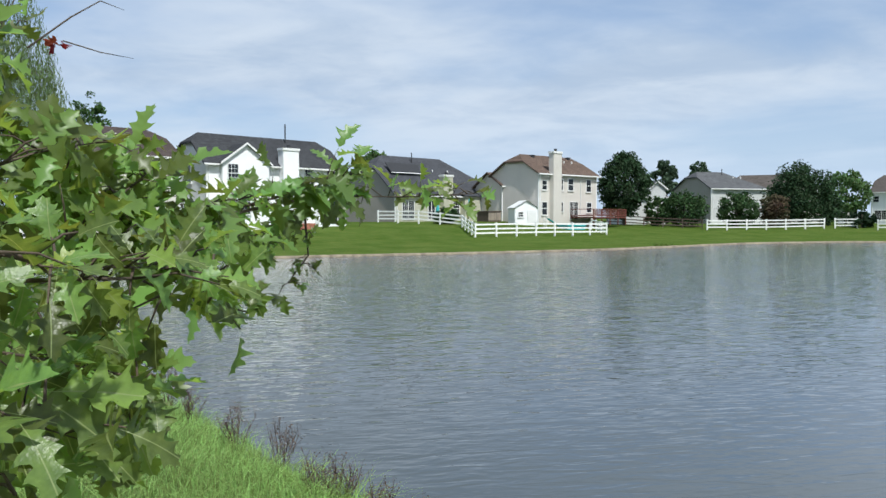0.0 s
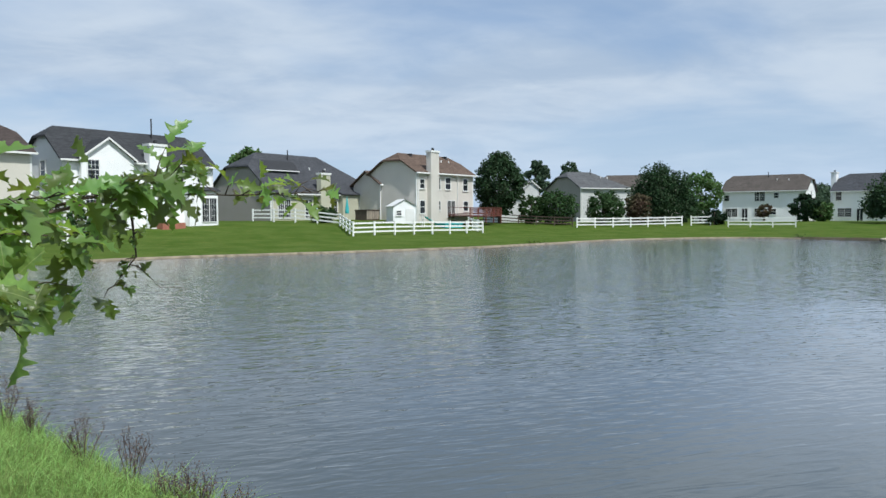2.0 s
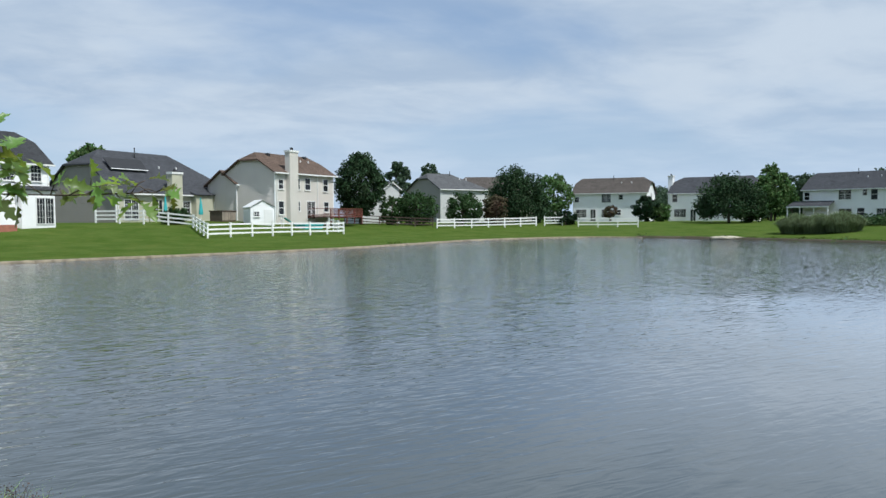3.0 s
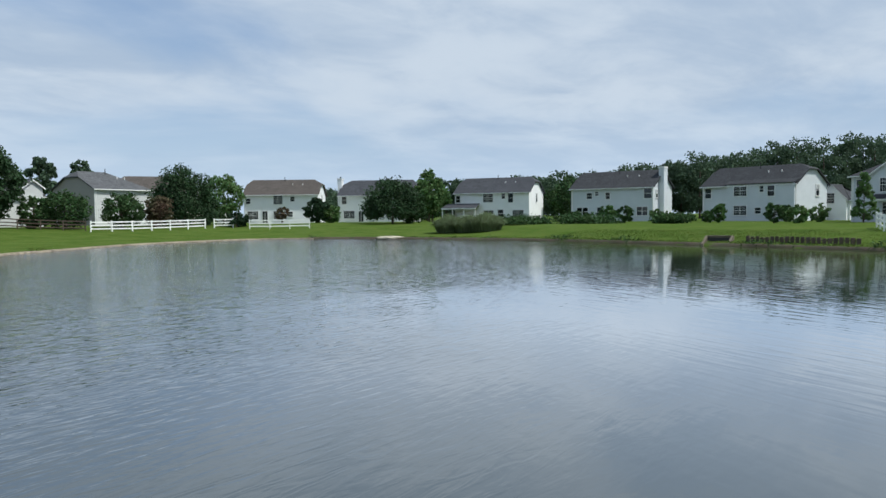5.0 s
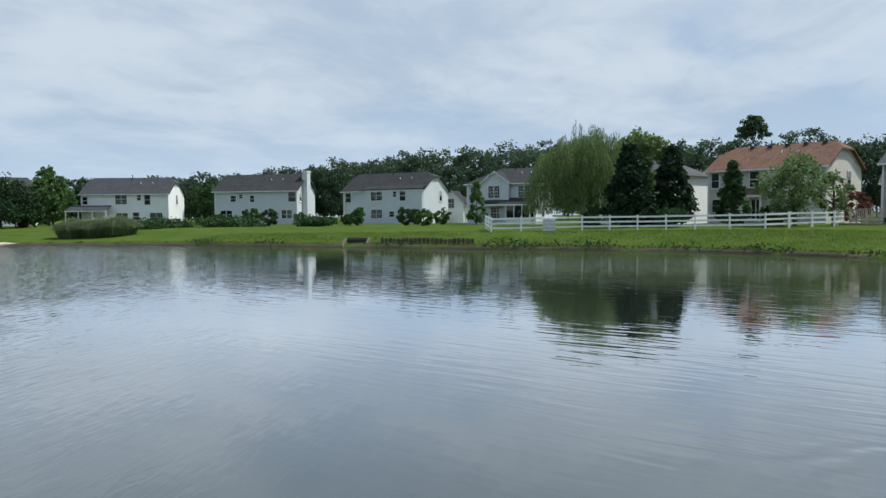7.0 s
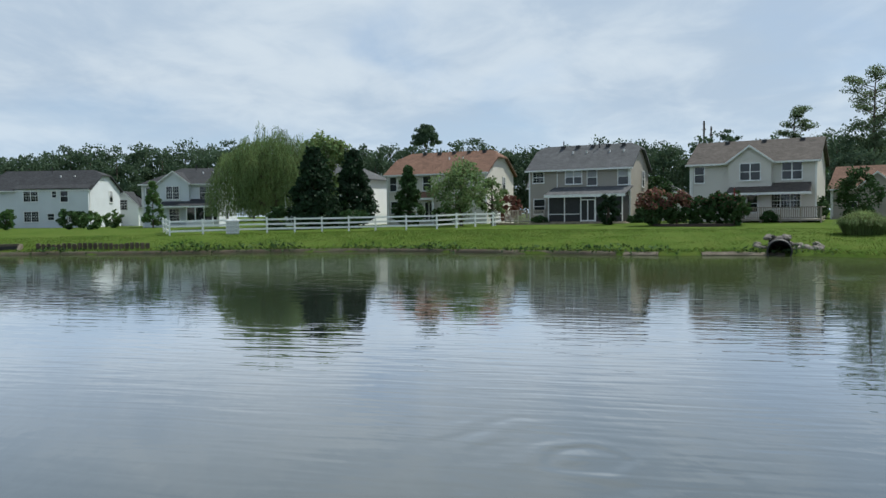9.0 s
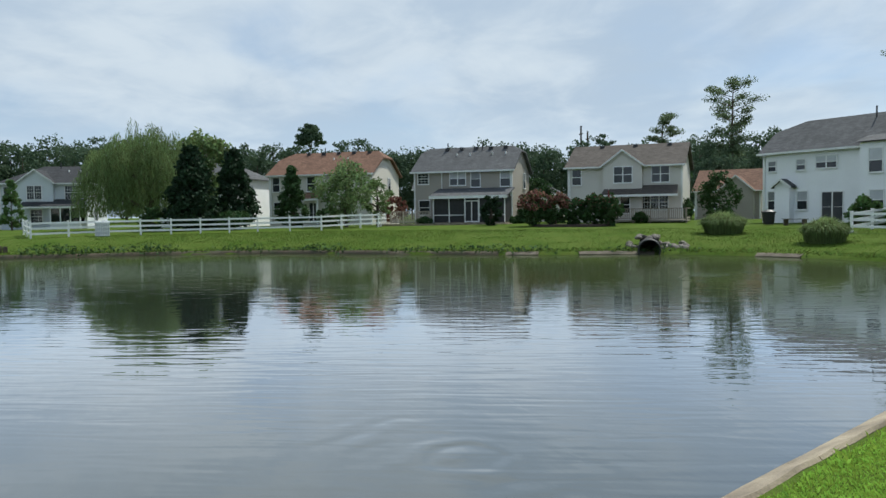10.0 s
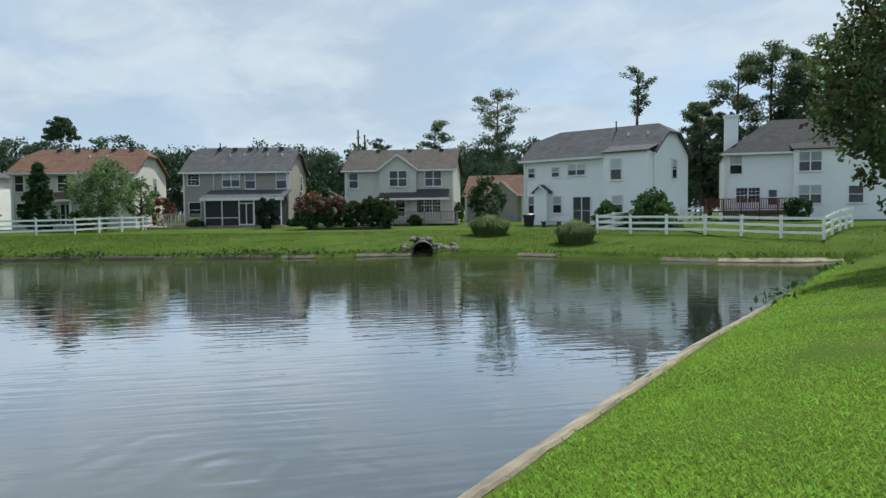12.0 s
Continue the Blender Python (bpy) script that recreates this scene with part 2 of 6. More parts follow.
F_WOODS = leaf("woodland_leaf", (0.080, 0.122, 0.072), (0.066, 0.106, 0.064), tr=0.35, island=0.18)
F_PINE = leaf("pine_needles", (0.135, 0.180, 0.098), (0.102, 0.146, 0.082), tr=0.48)
F_BUSH = leaf("shrub_leaf", (0.053, 0.098, 0.034), (0.034, 0.070, 0.028), tr=0.2)
F_PLUM = leaf("plum_leaf", (0.100, 0.065, 0.045), (0.060, 0.075, 0.035), tr=0.2)
F_CRAPE = leaf("coral_flower", (0.22, 0.11, 0.085), (0.15, 0.08, 0.06), tr=0.25)
F_REED = leaf("fountain_grass_blade", (0.215, 0.280, 0.115), (0.150, 0.210, 0.086), tr=0.45)
F_REEDBED = leaf("reed_blade", (0.200, 0.250, 0.130), (0.140, 0.190, 0.095), tr=0.45)
F_GRASS = leaf("tall_grass_blade", (0.330, 0.500, 0.150), (0.270, 0.390, 0.120), tr=0.5, island=0.5)
F_LAWN = leaf("lawn_blade", (0.272, 0.440, 0.068), (0.220, 0.368, 0.058), tr=0.55, island=0.35)
F_TURF = leaf("turf_blade", (0.130, 0.195, 0.042), (0.090, 0.145, 0.034), tr=0.45)
F_RUSSET = leaf("sunlit_broad_leaf", (0.090, 0.140, 0.045), (0.058, 0.100, 0.034), tr=0.42, rough=0.5, spec=0.3)
F_WEED = leaf("dry_weed", (0.120, 0.075, 0.060), (0.135, 0.105, 0.065), tr=0.2)


def lawn_material():
    """Mown lawn: blotches of lusher and yellower turf, blade grain and bare soil close to the water."""
    m = material("lawn", (0.076, 0.114, 0.023), 0.95, var=0.34, scale=0.35, fine=22.0, bump=1.0, second=(0.048, 0.088, 0.012), spec=0.02)
    nd, lk = m.node_tree.nodes, m.node_tree.links
    tc, n = nd.new("ShaderNodeTexCoord"), nd.new("ShaderNodeTexNoise")
    n.inputs["Scale"].default_value, n.inputs["Detail"].default_value = 1.1, 6
    lk.new(tc.outputs["Object"], n.inputs["Vector"])
    mr = nd.new("ShaderNodeMapRange")
    mr.inputs["From Min"].default_value, mr.inputs["From Max"].default_value, mr.inputs["To Max"].default_value = 0.48, 0.75, 0.55
    lk.new(n.outputs["Fac"], mr.inputs["Value"])
    mx = nd.new("ShaderNodeMix")
    mx.data_type = "RGBA"
    mx.inputs[7].default_value = (0.108, 0.124, 0.030, 1)
    lk.new(nd["Hue/Saturation/Value"].outputs[0], mx.inputs[6]), lk.new(mr.outputs[0], mx.inputs[0])
    lk.new(mx.outputs[2], nd["Principled BSDF"].inputs["Base Color"])
    return m


M_LAWN = lawn_material()


def water_material():
    """Murky pond water: wind ripples to the north-west that fade into calm water to the south-east."""
    m = bpy.data.materials.new("pond_water")
    m.use_nodes = True
    nd, lk = m.node_tree.nodes, m.node_tree.links
    bs = nd["Principled BSDF"]
    tc = nd.new("ShaderNodeTexCoord")

    def tex(scale, rot, stretch, detail, dist=0.0):
        mp, n = nd.new("ShaderNodeMapping"), nd.new("ShaderNodeTexNoise")
        mp.vector_type = "TEXTURE"                     # crests run along rot, 1 / stretch times as long as wide
        mp.inputs["Rotation"].default_value, mp.inputs["Scale"].default_value = (0, 0, rot), (1 / stretch, 1, 1)
        n.inputs["Scale"].default_value, n.inputs["Detail"].default_value, n.inputs["Distortion"].default_value = scale, detail, dist
        n.inputs["Roughness"].default_value = 0.55
        lk.new(tc.outputs["Object"], mp.inputs[0]), lk.new(mp.outputs[0], n.inputs["Vector"])
        return n.outputs["Fac"]

    def mth(op, a, b):
        n = nd.new("ShaderNodeMath")
        n.operation = op
        for i, v in enumerate((a, b)):
            if isinstance(v, (int, float)):
                n.inputs[i].default_value = v
            else:
                lk.new(v, n.inputs[i])
        return n.outputs[0]

    def span(v, lo, hi, a, b):
        n = nd.new("ShaderNodeMapRange")
        n.interpolation_type = "SMOOTHSTEP"
        for k, q in zip(("From Min", "From Max", "To Min", "To Max"), (lo, hi, a, b)):
            n.inputs[k].default_value = q
        lk.new(v, n.inputs["Value"])
        return n.outputs[0]

    sep = nd.new("ShaderNodeSeparateXYZ")
    lk.new(tc.outputs["Object"], sep.inputs[0])
    # distance towards the sheltered south-east end
    lee = mth("SUBTRACT", mth("MULTIPLY", sep.outputs[0], 0.45), mth("MULTIPLY", sep.outputs[1], 0.9))
    lee = mth("ADD", lee, mth("MULTIPLY", tex(0.06, 0.3, 1.0, 3), 16.0))
    wind = span(lee, -16.0, 8.5, 1.25, 0.03)
    shelter = span(mth("SUBTRACT", sep.outputs[1], mth("MULTIPLY", sep.outputs[0], 0.5)), 18.0, 44.0, 1.0, 0.85)        # calmer under the north bank
    chop = tex(6.0, 0.16, 0.30, 2, 0.5)
    mid = tex(0.85, 0.3, 0.6, 3, 0.6)
    fine = tex(7.0, 0.9, 0.4, 2, 0.3)
    rough = mth("ADD", mth("ADD", mth("MULTIPLY", chop, 0.034), mth("MULTIPLY", mid, 0.012)), mth("MULTIPLY", fine, 0.008))
    rough = mth("MULTIPLY", mth("MULTIPLY", rough, wind), shelter)
    lines = mth("MULTIPLY", tex(3.9, 1.25, 0.17, 1, 0.3), span(tex(0.12, 0.2, 1.0, 2), 0.38, 0.62, 0.0040, 0.0085))
    # ripples fade near the east and south banks; reflections dimmed and greened by place
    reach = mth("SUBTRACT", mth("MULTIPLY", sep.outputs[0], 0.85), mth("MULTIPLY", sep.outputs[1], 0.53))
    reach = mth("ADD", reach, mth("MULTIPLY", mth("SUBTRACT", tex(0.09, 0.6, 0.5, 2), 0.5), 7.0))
    bank_dim = span(reach, 12.0, 28.0, 0.0, 1.0)
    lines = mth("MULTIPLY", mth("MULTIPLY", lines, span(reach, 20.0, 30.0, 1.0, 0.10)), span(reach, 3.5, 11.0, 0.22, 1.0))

    def paw(x, y, r0, r1, amount):
        dx, dy = mth("SUBTRACT", sep.outputs[0], x), mth("SUBTRACT", sep.outputs[1], y)
        d = mth("SQRT", mth("ADD", mth("MULTIPLY", dx, dx), mth("MULTIPLY", dy, dy)), 0.0)
        ring = nd.new("ShaderNodeMath")
        ring.operation = "SINE"
        lk.new(mth("ADD", mth("MULTIPLY", d, 11.0), mth("MULTIPLY", tex(0.7, 0.0, 1.0, 2), 15.0)), ring.inputs[0])
        patch = span(tex(0.55, 0.4, 0.6, 2), 0.46, 0.60, 0.0, 1.0)
        return mth("MULTIPLY", mth("MULTIPLY", ring.outputs[0], patch), span(d, r0, r1, amount, 0.0))

    height = mth("ADD", mth("ADD", rough, lines), mth("ADD", paw(7.4, -2.0, 0.4, 2.6, 0.0042), paw(23.5, -16.0, 1.0, 6.0, 0.005)))
    bp = nd.new("ShaderNodeBump")
    bp.inputs["Strength"].default_value, bp.inputs["Distance"].default_value = 1.0, 1.0
    lk.new(height, bp.inputs["Height"])
    # wavelets too small for the relief: they tilt the surface a few degrees, the more the windier
    mp, wl = nd.new("ShaderNodeMapping"), nd.new("ShaderNodeTexNoise")
    mp.vector_type = "TEXTURE"
    mp.inputs["Rotation"].default_value, mp.inputs["Scale"].default_value = (0, 0, 0.16), (2.4, 1, 1)
    wl.inputs["Scale"].default_value, wl.inputs["Detail"].default_value = 6.5, 3
    lk.new(tc.outputs["Object"], mp.inputs[0]), lk.new(mp.outputs[0], wl.inputs["Vector"])
    off, tilt, tilted = nd.new("ShaderNodeVectorMath"), nd.new("ShaderNodeVectorMath"), nd.new("ShaderNodeVectorMath")
    off.operation, off.inputs[1].default_value = "SUBTRACT", (0.5, 0.5, 0.5)
    tilt.operation, tilted.operation = "MULTIPLY", "ADD"
    amount, flat = span(wind, 0.0, 1.0, 0.015, 0.34), nd.new("ShaderNodeCombineXYZ")
    lk.new(amount, flat.inputs[0]), lk.new(amount, flat.inputs[1])
    lk.new(wl.outputs["Color"], off.inputs[0]), lk.new(off.outputs[0], tilt.inputs[0]), lk.new(flat.outputs[0], tilt.inputs[1])
    lk.new(bp.outputs[0], tilted.inputs[0]), lk.new(tilt.outputs[0], tilted.inputs[1])
    facing = nd.new("ShaderNodeVectorMath")
    facing.operation = "NORMALIZE"
    lk.new(tilted.outputs[0], facing.inputs[0])
    fr = nd.new("ShaderNodeFresnel")
    fr.inputs["IOR"].default_value = 1.34
    gl, df, ms = nd.new("ShaderNodeBsdfGlossy"), nd.new("ShaderNodeBsdfDiffuse"), nd.new("ShaderNodeMixShader")
    lk.new(mth("ADD", span(wind, 0.1, 1.0, 0.025, 0.07), span(reach, 22.0, 31.0, 0.0, 0.06)), gl.inputs["Roughness"])
    gl.inputs["Color"].default_value = (0.97, 0.98, 1.0, 1)
    # body colour turns greener by position, standing for the dull green reflections there
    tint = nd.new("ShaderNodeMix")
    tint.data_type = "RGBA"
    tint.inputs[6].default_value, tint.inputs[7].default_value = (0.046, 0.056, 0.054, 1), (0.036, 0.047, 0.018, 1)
    lk.new(bank_dim, tint.inputs[0]), lk.new(tint.outputs[2], df.inputs["Color"])
    for n in (fr, gl, df):
        lk.new(facing.outputs[0], n.inputs["Normal"])
    # mirror strength cut by position so that reflections near those banks look darker
    gain = mth("MULTIPLY", fr.outputs[0], mth("MULTIPLY", span(wind, 0.04, 0.5, 2.15, 1.32), span(bank_dim, 0.0, 1.0, 1.0, 0.30)))
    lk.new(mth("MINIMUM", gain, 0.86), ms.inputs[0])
    lk.new(df.outputs[0], ms.inputs[1]), lk.new(gl.outputs[0], ms.inputs[2])
    lk.new(ms.outputs[0], nd["Material Output"].inputs["Surface"])
    nd.remove(bs)
    return m


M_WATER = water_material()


# ---------------------------------------------------------------- builders
def mesh_of(verts, faces, name="mesh", smooth=False):
    me = bpy.data.meshes.new(name)
    me.from_pydata([tuple(v) for v in verts], [], faces)
    if smooth:
        me.shade_smooth()
    me.update()
    return me


def part(name, bm, mat, parent, label="", m=None, scale=None):
    """Links a bmesh, or a mesh, as one object under a thing or a part."""
    if isinstance(bm, bmesh.types.BMesh):
        me = bpy.data.meshes.new(name)
        bmesh.ops.recalc_face_normals(bm, faces=bm.faces)
        bm.to_mesh(me)
        bm.free()
    else:
        me = bm
    if not me.materials:
        me.materials.append(mat)
    ob = new(name, me)
    ob.parent = parent
    if m is not None:
        ob.matrix_basis = m
    if scale is not None:
        ob.scale = scale
    if label:
        tagged(ob, label)
    return ob


def thing(name, label, category, m=None, group="", kind=""):
    ob = new(name)
    ob.empty_display_size = 0.3
    if m is not None:
        ob.matrix_basis = m
    return tagged(ob, label, category, group, kind)


def solid(name, bm, mat, label, category, m=None, group="", kind=""):
    return tagged(part(name, bm, mat, None, "", m), label, category, group, kind)


def box(bm, x0, y0, z0, x1, y1, z1):
    vs = [bm.verts.new(p) for p in ((x0, y0, z0), (x1, y0, z0), (x1, y1, z0), (x0, y1, z0), (x0, y0, z1), (x1, y0, z1), (x1, y1, z1), (x0, y1, z1))]
    for f in ((0, 3, 2, 1), (4, 5, 6, 7), (0, 1, 5, 4), (1, 2, 6, 5), (2, 3, 7, 6), (3, 0, 4, 7)):
        bm.faces.new([vs[i] for i in f])
    return bm


def boxes(*rows):
    bm = bmesh.new()
    for r in rows:
        box(bm, *r)
    return bm


def poly(bm, pts):
    return bm.faces.new([bm.verts.new(p) for p in pts])


def tube(points, radii, sides=6):
    """A tapered round limb along the points."""
    verts, faces = [], []
    pts = [Vector(p) for p in points]
    for i, p in enumerate(pts):
        d = (pts[min(i + 1, len(pts) - 1)] - pts[max(i - 1, 0)]).normalized()
        a = d.orthogonal().normalized()
        b = d.cross(a)
        for k in range(sides):
            w = 2 * math.pi * k / sides
            verts.append(p + (a * math.cos(w) + b * math.sin(w)) * radii[i])
    for i in range(len(pts) - 1):
        for k in range(sides):
            q = (k + 1) % sides
            faces.append((i * sides + k, i * sides + q, (i + 1) * sides + q, (i + 1) * sides + k))
    faces.append(tuple(range(sides))[::-1])
    faces.append(tuple((len(pts) - 1) * sides + k for k in range(sides)))
    return verts, faces


def joined(pieces):
    verts, faces = [], []
    for v, f in pieces:
        n = len(verts)
        verts += list(v)
        faces += [tuple(i + n for i in q) for q in f]
    return verts, faces


# ---------------------------------------------------------------- pond, ground
SHORE = [(-18, 32.5), (-15.5, 38.5), (-10.5, 43.8), (-4.5, 46.8), (1.1, 48.9), (6.3, 51.4), (11.1, 53.9), (15.7, 57.2), (21, 61.5), (27, 66.2), (33, 68.8),
         (38, 69.8), (42.5, 69), (46.5, 65.2), (49.7, 60.2), (51.6, 54.5), (53.2, 48), (54.0, 40), (53.4, 32), (52.5, 25), (51.4, 18), (50.2, 12.5), (50.2, 7.5), (49.9, 3.5),
         (48.6, -1.2), (44.6, -7.2), (41.2, -12.3), (39.1, -16), (37.7, -20.2), (35.2, -23.6), (31.2, -26.2), (27, -27.4), (23.6, -28.9), (20.8, -31.2), (19.8, -33.4),
         (18.9, -32.6), (15.8, -25.4), (10.95, -15), (9.15, -11.0), (7.5, -7.6), (6.35, -5.3), (5.6, -3.8), (3.2, 0.7), (-0.98, 6.36), (-4.55, 10.6), (-9.0, 16.1), (-14.4, 24)]


def closed_curve(pts, n):
    """n evenly spaced points on a smooth closed curve through pts."""
    P, k, out = np.array(pts, float), len(pts), []
    for i in range(k):
        a, b, c, d = P[i - 1], P[i], P[(i + 1) % k], P[(i + 2) % k]
        for t in np.linspace(0, 1, 24, endpoint=False):
            out.append(b + 0.5 * t * (c - a + t * (2 * a - 5 * b + 4 * c - d + t * (3 * (b - c) + d - a))))
    out = np.array(out + [out[0]])
    s = np.concatenate([[0], np.cumsum(np.linalg.norm(np.diff(out, axis=0), axis=1))])
    u = np.linspace(0, s[-1], n, endpoint=False)
    return np.stack([np.interp(u, s, out[:, 0]), np.interp(u, s, out[:, 1])], 1)


RIM = closed_curve(SHORE, 720)
TAN = np.roll(RIM, -2, 0) - np.roll(RIM, 2, 0)
TAN /= np.linalg.norm(TAN, axis=1)[:, None]
OUT = np.stack([-TAN[:, 1], TAN[:, 0]], 1)
if (OUT * (RIM - RIM.mean(0))).sum() < 0:
    OUT = -OUT


def sstep(v):
    v = np.clip(v, 0, 1)
    return v * v * (3 - 2 * v)


def plateau(x, y):
    """Height of the ground well back from the water."""
    return 1.42 + 0.55 * sstep((y - 50) / 30) * sstep((28 - x) / 24) - 0.22 * sstep((x - 60) / 35) + 0.2 * sstep((-y - 30) / 15) * sstep((55 - x) / 20)


def bank(x, y, s):
    """Height of the bank s metres from the water: a short slope, but a long gentle one to the north."""
    north = sstep((y - 0.6 * x - 10) / 15)
    steep = 1 - np.exp(-s / (4.0 + 4.5 * sstep((x - 19) / 9)))
    gentle = np.minimum(1, (s / 26.0) ** 1.6) + 0.06 * (1 - np.exp(-s)) * (1 - np.minimum(1, s / 26.0))
    return 0.10 + (plateau(x, y) - 0.10) * (steep + (gentle - steep) * north)


def gz(x, y):
    """Ground height."""
    s = float(np.min(np.hypot(RIM[:, 0] - x, RIM[:, 1] - y)))
    return float(bank(x, y, s))


def build_ground():
    offs = [-2.5, -0.6, -0.1, 0.12, 0.35, 0.7, 1.1, 1.6, 2.2, 2.9, 3.7, 4.7, 6, 7.5, 9.5, 12, 15, 19, 24, 30, 38, 48, 62, 80, 105, 140, 200, 300, 500, 900, 1800]
    ctr = RIM.mean(0)
    rad = RIM - ctr
    rad /= np.linalg.norm(rad, axis=1)[:, None]
    verts, faces, n = [], [], len(RIM)
    for o in offs:
        w = float(sstep((o - 6) / 40))
        d = OUT * (1 - w) + rad * w
        d /= np.linalg.norm(d, axis=1)[:, None]
        p = RIM + d * o
        for x, y in p:
            if o < 0:
                z = -0.9 if o < -1 else (-0.5 if o < -0.3 else -0.05)
            else:
                z = float(bank(x, y, o))
                z += 0.035 * noise.noise((x * 0.45, y * 0.45, 0)) * min(1, o) + 0.10 * noise.noise((x * 0.08, y * 0.08, 3)) * min(1, o / 8)
            verts.append((x, y, z))
    for r in range(len(offs) - 1):
        for i in range(n):
            j = (i + 1) % n
            faces.append((r * n + i, r * n + j, (r + 1) * n + j, (r + 1) * n + i))
    faces.append(tuple(range(n))[::-1])
    me = mesh_of(verts, faces, "ground", True)
    bm = bmesh.new()
    bm.from_mesh(me)
    bmesh.ops.recalc_face_normals(bm, faces=bm.faces)
    up = sum(f.normal.z for f in list(bm.faces)[:500])
    if up < 0:
        bmesh.ops.reverse_faces(bm, faces=bm.faces)
    bm.to_mesh(me)
    bm.free()
    me.shade_smooth()
    me.materials.append(M_LAWN)
    tagged(new("ground", me), "mown green lawn sloping down to the pond", "lawn", kind="structure")


build_ground()
water_rim = RIM + OUT * 0.2
WINDING = 1 if np.sum(RIM[:, 0] * np.roll(RIM[:, 1], -1) - np.roll(RIM[:, 0], -1) * RIM[:, 1]) > 0 else -1      # face upwards
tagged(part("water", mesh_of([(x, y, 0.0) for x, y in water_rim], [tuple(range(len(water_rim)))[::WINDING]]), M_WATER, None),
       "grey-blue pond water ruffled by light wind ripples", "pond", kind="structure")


# ---------------------------------------------------------------- houses
WINDOW_MESHES = {}


def window(parent, m, w, h, cols=2, rows=2, blind=0.0, door=False):
    """A window > pane, sill: white casing, mid rail, muntins, dark glass set back behind them. m: its lower left corner, facing -y."""
    key = (round(w, 2), round(h, 2), cols, rows, blind, door)
    if key not in WINDOW_MESHES:
        bm, c = bmesh.new(), 0.075
        ring = [[bm.verts.new((x, y, z)) for x, z in q] for y in (-0.05, 0.03) for q in
                (((-c, -c), (w + c, -c), (w + c, h + c), (-c, h + c)), ((0, 0), (w, 0), (w, h), (0, h)))]
        for i in range(4):
            k = (i + 1) % 4
            for a, b in ((ring[0], ring[1]), (ring[1], ring[3]), (ring[3], ring[2]), (ring[2], ring[0])):
                bm.faces.new((a[i], a[k], b[k], b[i]))
        bmesh.ops.recalc_face_normals(bm, faces=bm.faces)
        units = max(1, round(w / 0.9)) if not door else 2
        mu = bmesh.new()
        if not door:
            box(mu, 0, -0.035, h / 2 - 0.03, w, 0.02, h / 2 + 0.03)
        for i in range(1, cols * units):
            if i % cols:
                x = w * i / (cols * units)
                box(mu, x - 0.012, -0.022, 0, x + 0.012, 0.018, h)
        for j in range(1, rows * 2):
            if j != rows or door:
                z = h * j / (rows * 2)
                box(mu, 0, -0.0215, z - 0.012, w, 0.0175, z + 0.012)
        fr = bpy.data.meshes.new("window_frame")
        bm.to_mesh(fr), bm.free()
        gl = boxes((0, -0.012, 0, w, 0.006, h * (1 - blind)))
        g = bpy.data.meshes.new("pane")
        gl.to_mesh(g), gl.free()
        sl = boxes((-c - 0.03, -0.10, -c - 0.04, w + c + 0.03, 0.02, -c))
        s = bpy.data.meshes.new("sill")
        sl.to_mesh(s), sl.free()
        b = None
        if blind:
            bb = boxes((0, -0.012, h * (1 - blind), w, 0.006, h))
            b = bpy.data.meshes.new("blind")
            bb.to_mesh(b), bb.free()
        n = None
        if mu.faces:
            n = bpy.data.meshes.new("muntins")
            mu.to_mesh(n)
        mu.free()
        WINDOW_MESHES[key] = (fr, g, s, b, n)
    fr, g, s, b, n = WINDOW_MESHES[key]
    ob = part("door" if door else "window", fr, M_TRIM, parent, "", m)
    units = max(1, round(w / 0.9)) if not door else 2
    for i in range(1, units):
        part("mullion", boxes((w * i / units - 0.045, -0.04, 0, w * i / units + 0.045, 0.02, h)), M_TRIM, ob)
    part("pane", g, M_GLASS, ob)
    if n:
        part("muntins", n, M_TRIM, ob)
    if not door:
        part("sill", s, M_TRIM, ob)
    if b:
        part("blind", b, M_BLIND, ob, "grey drawn blind")
    return ob


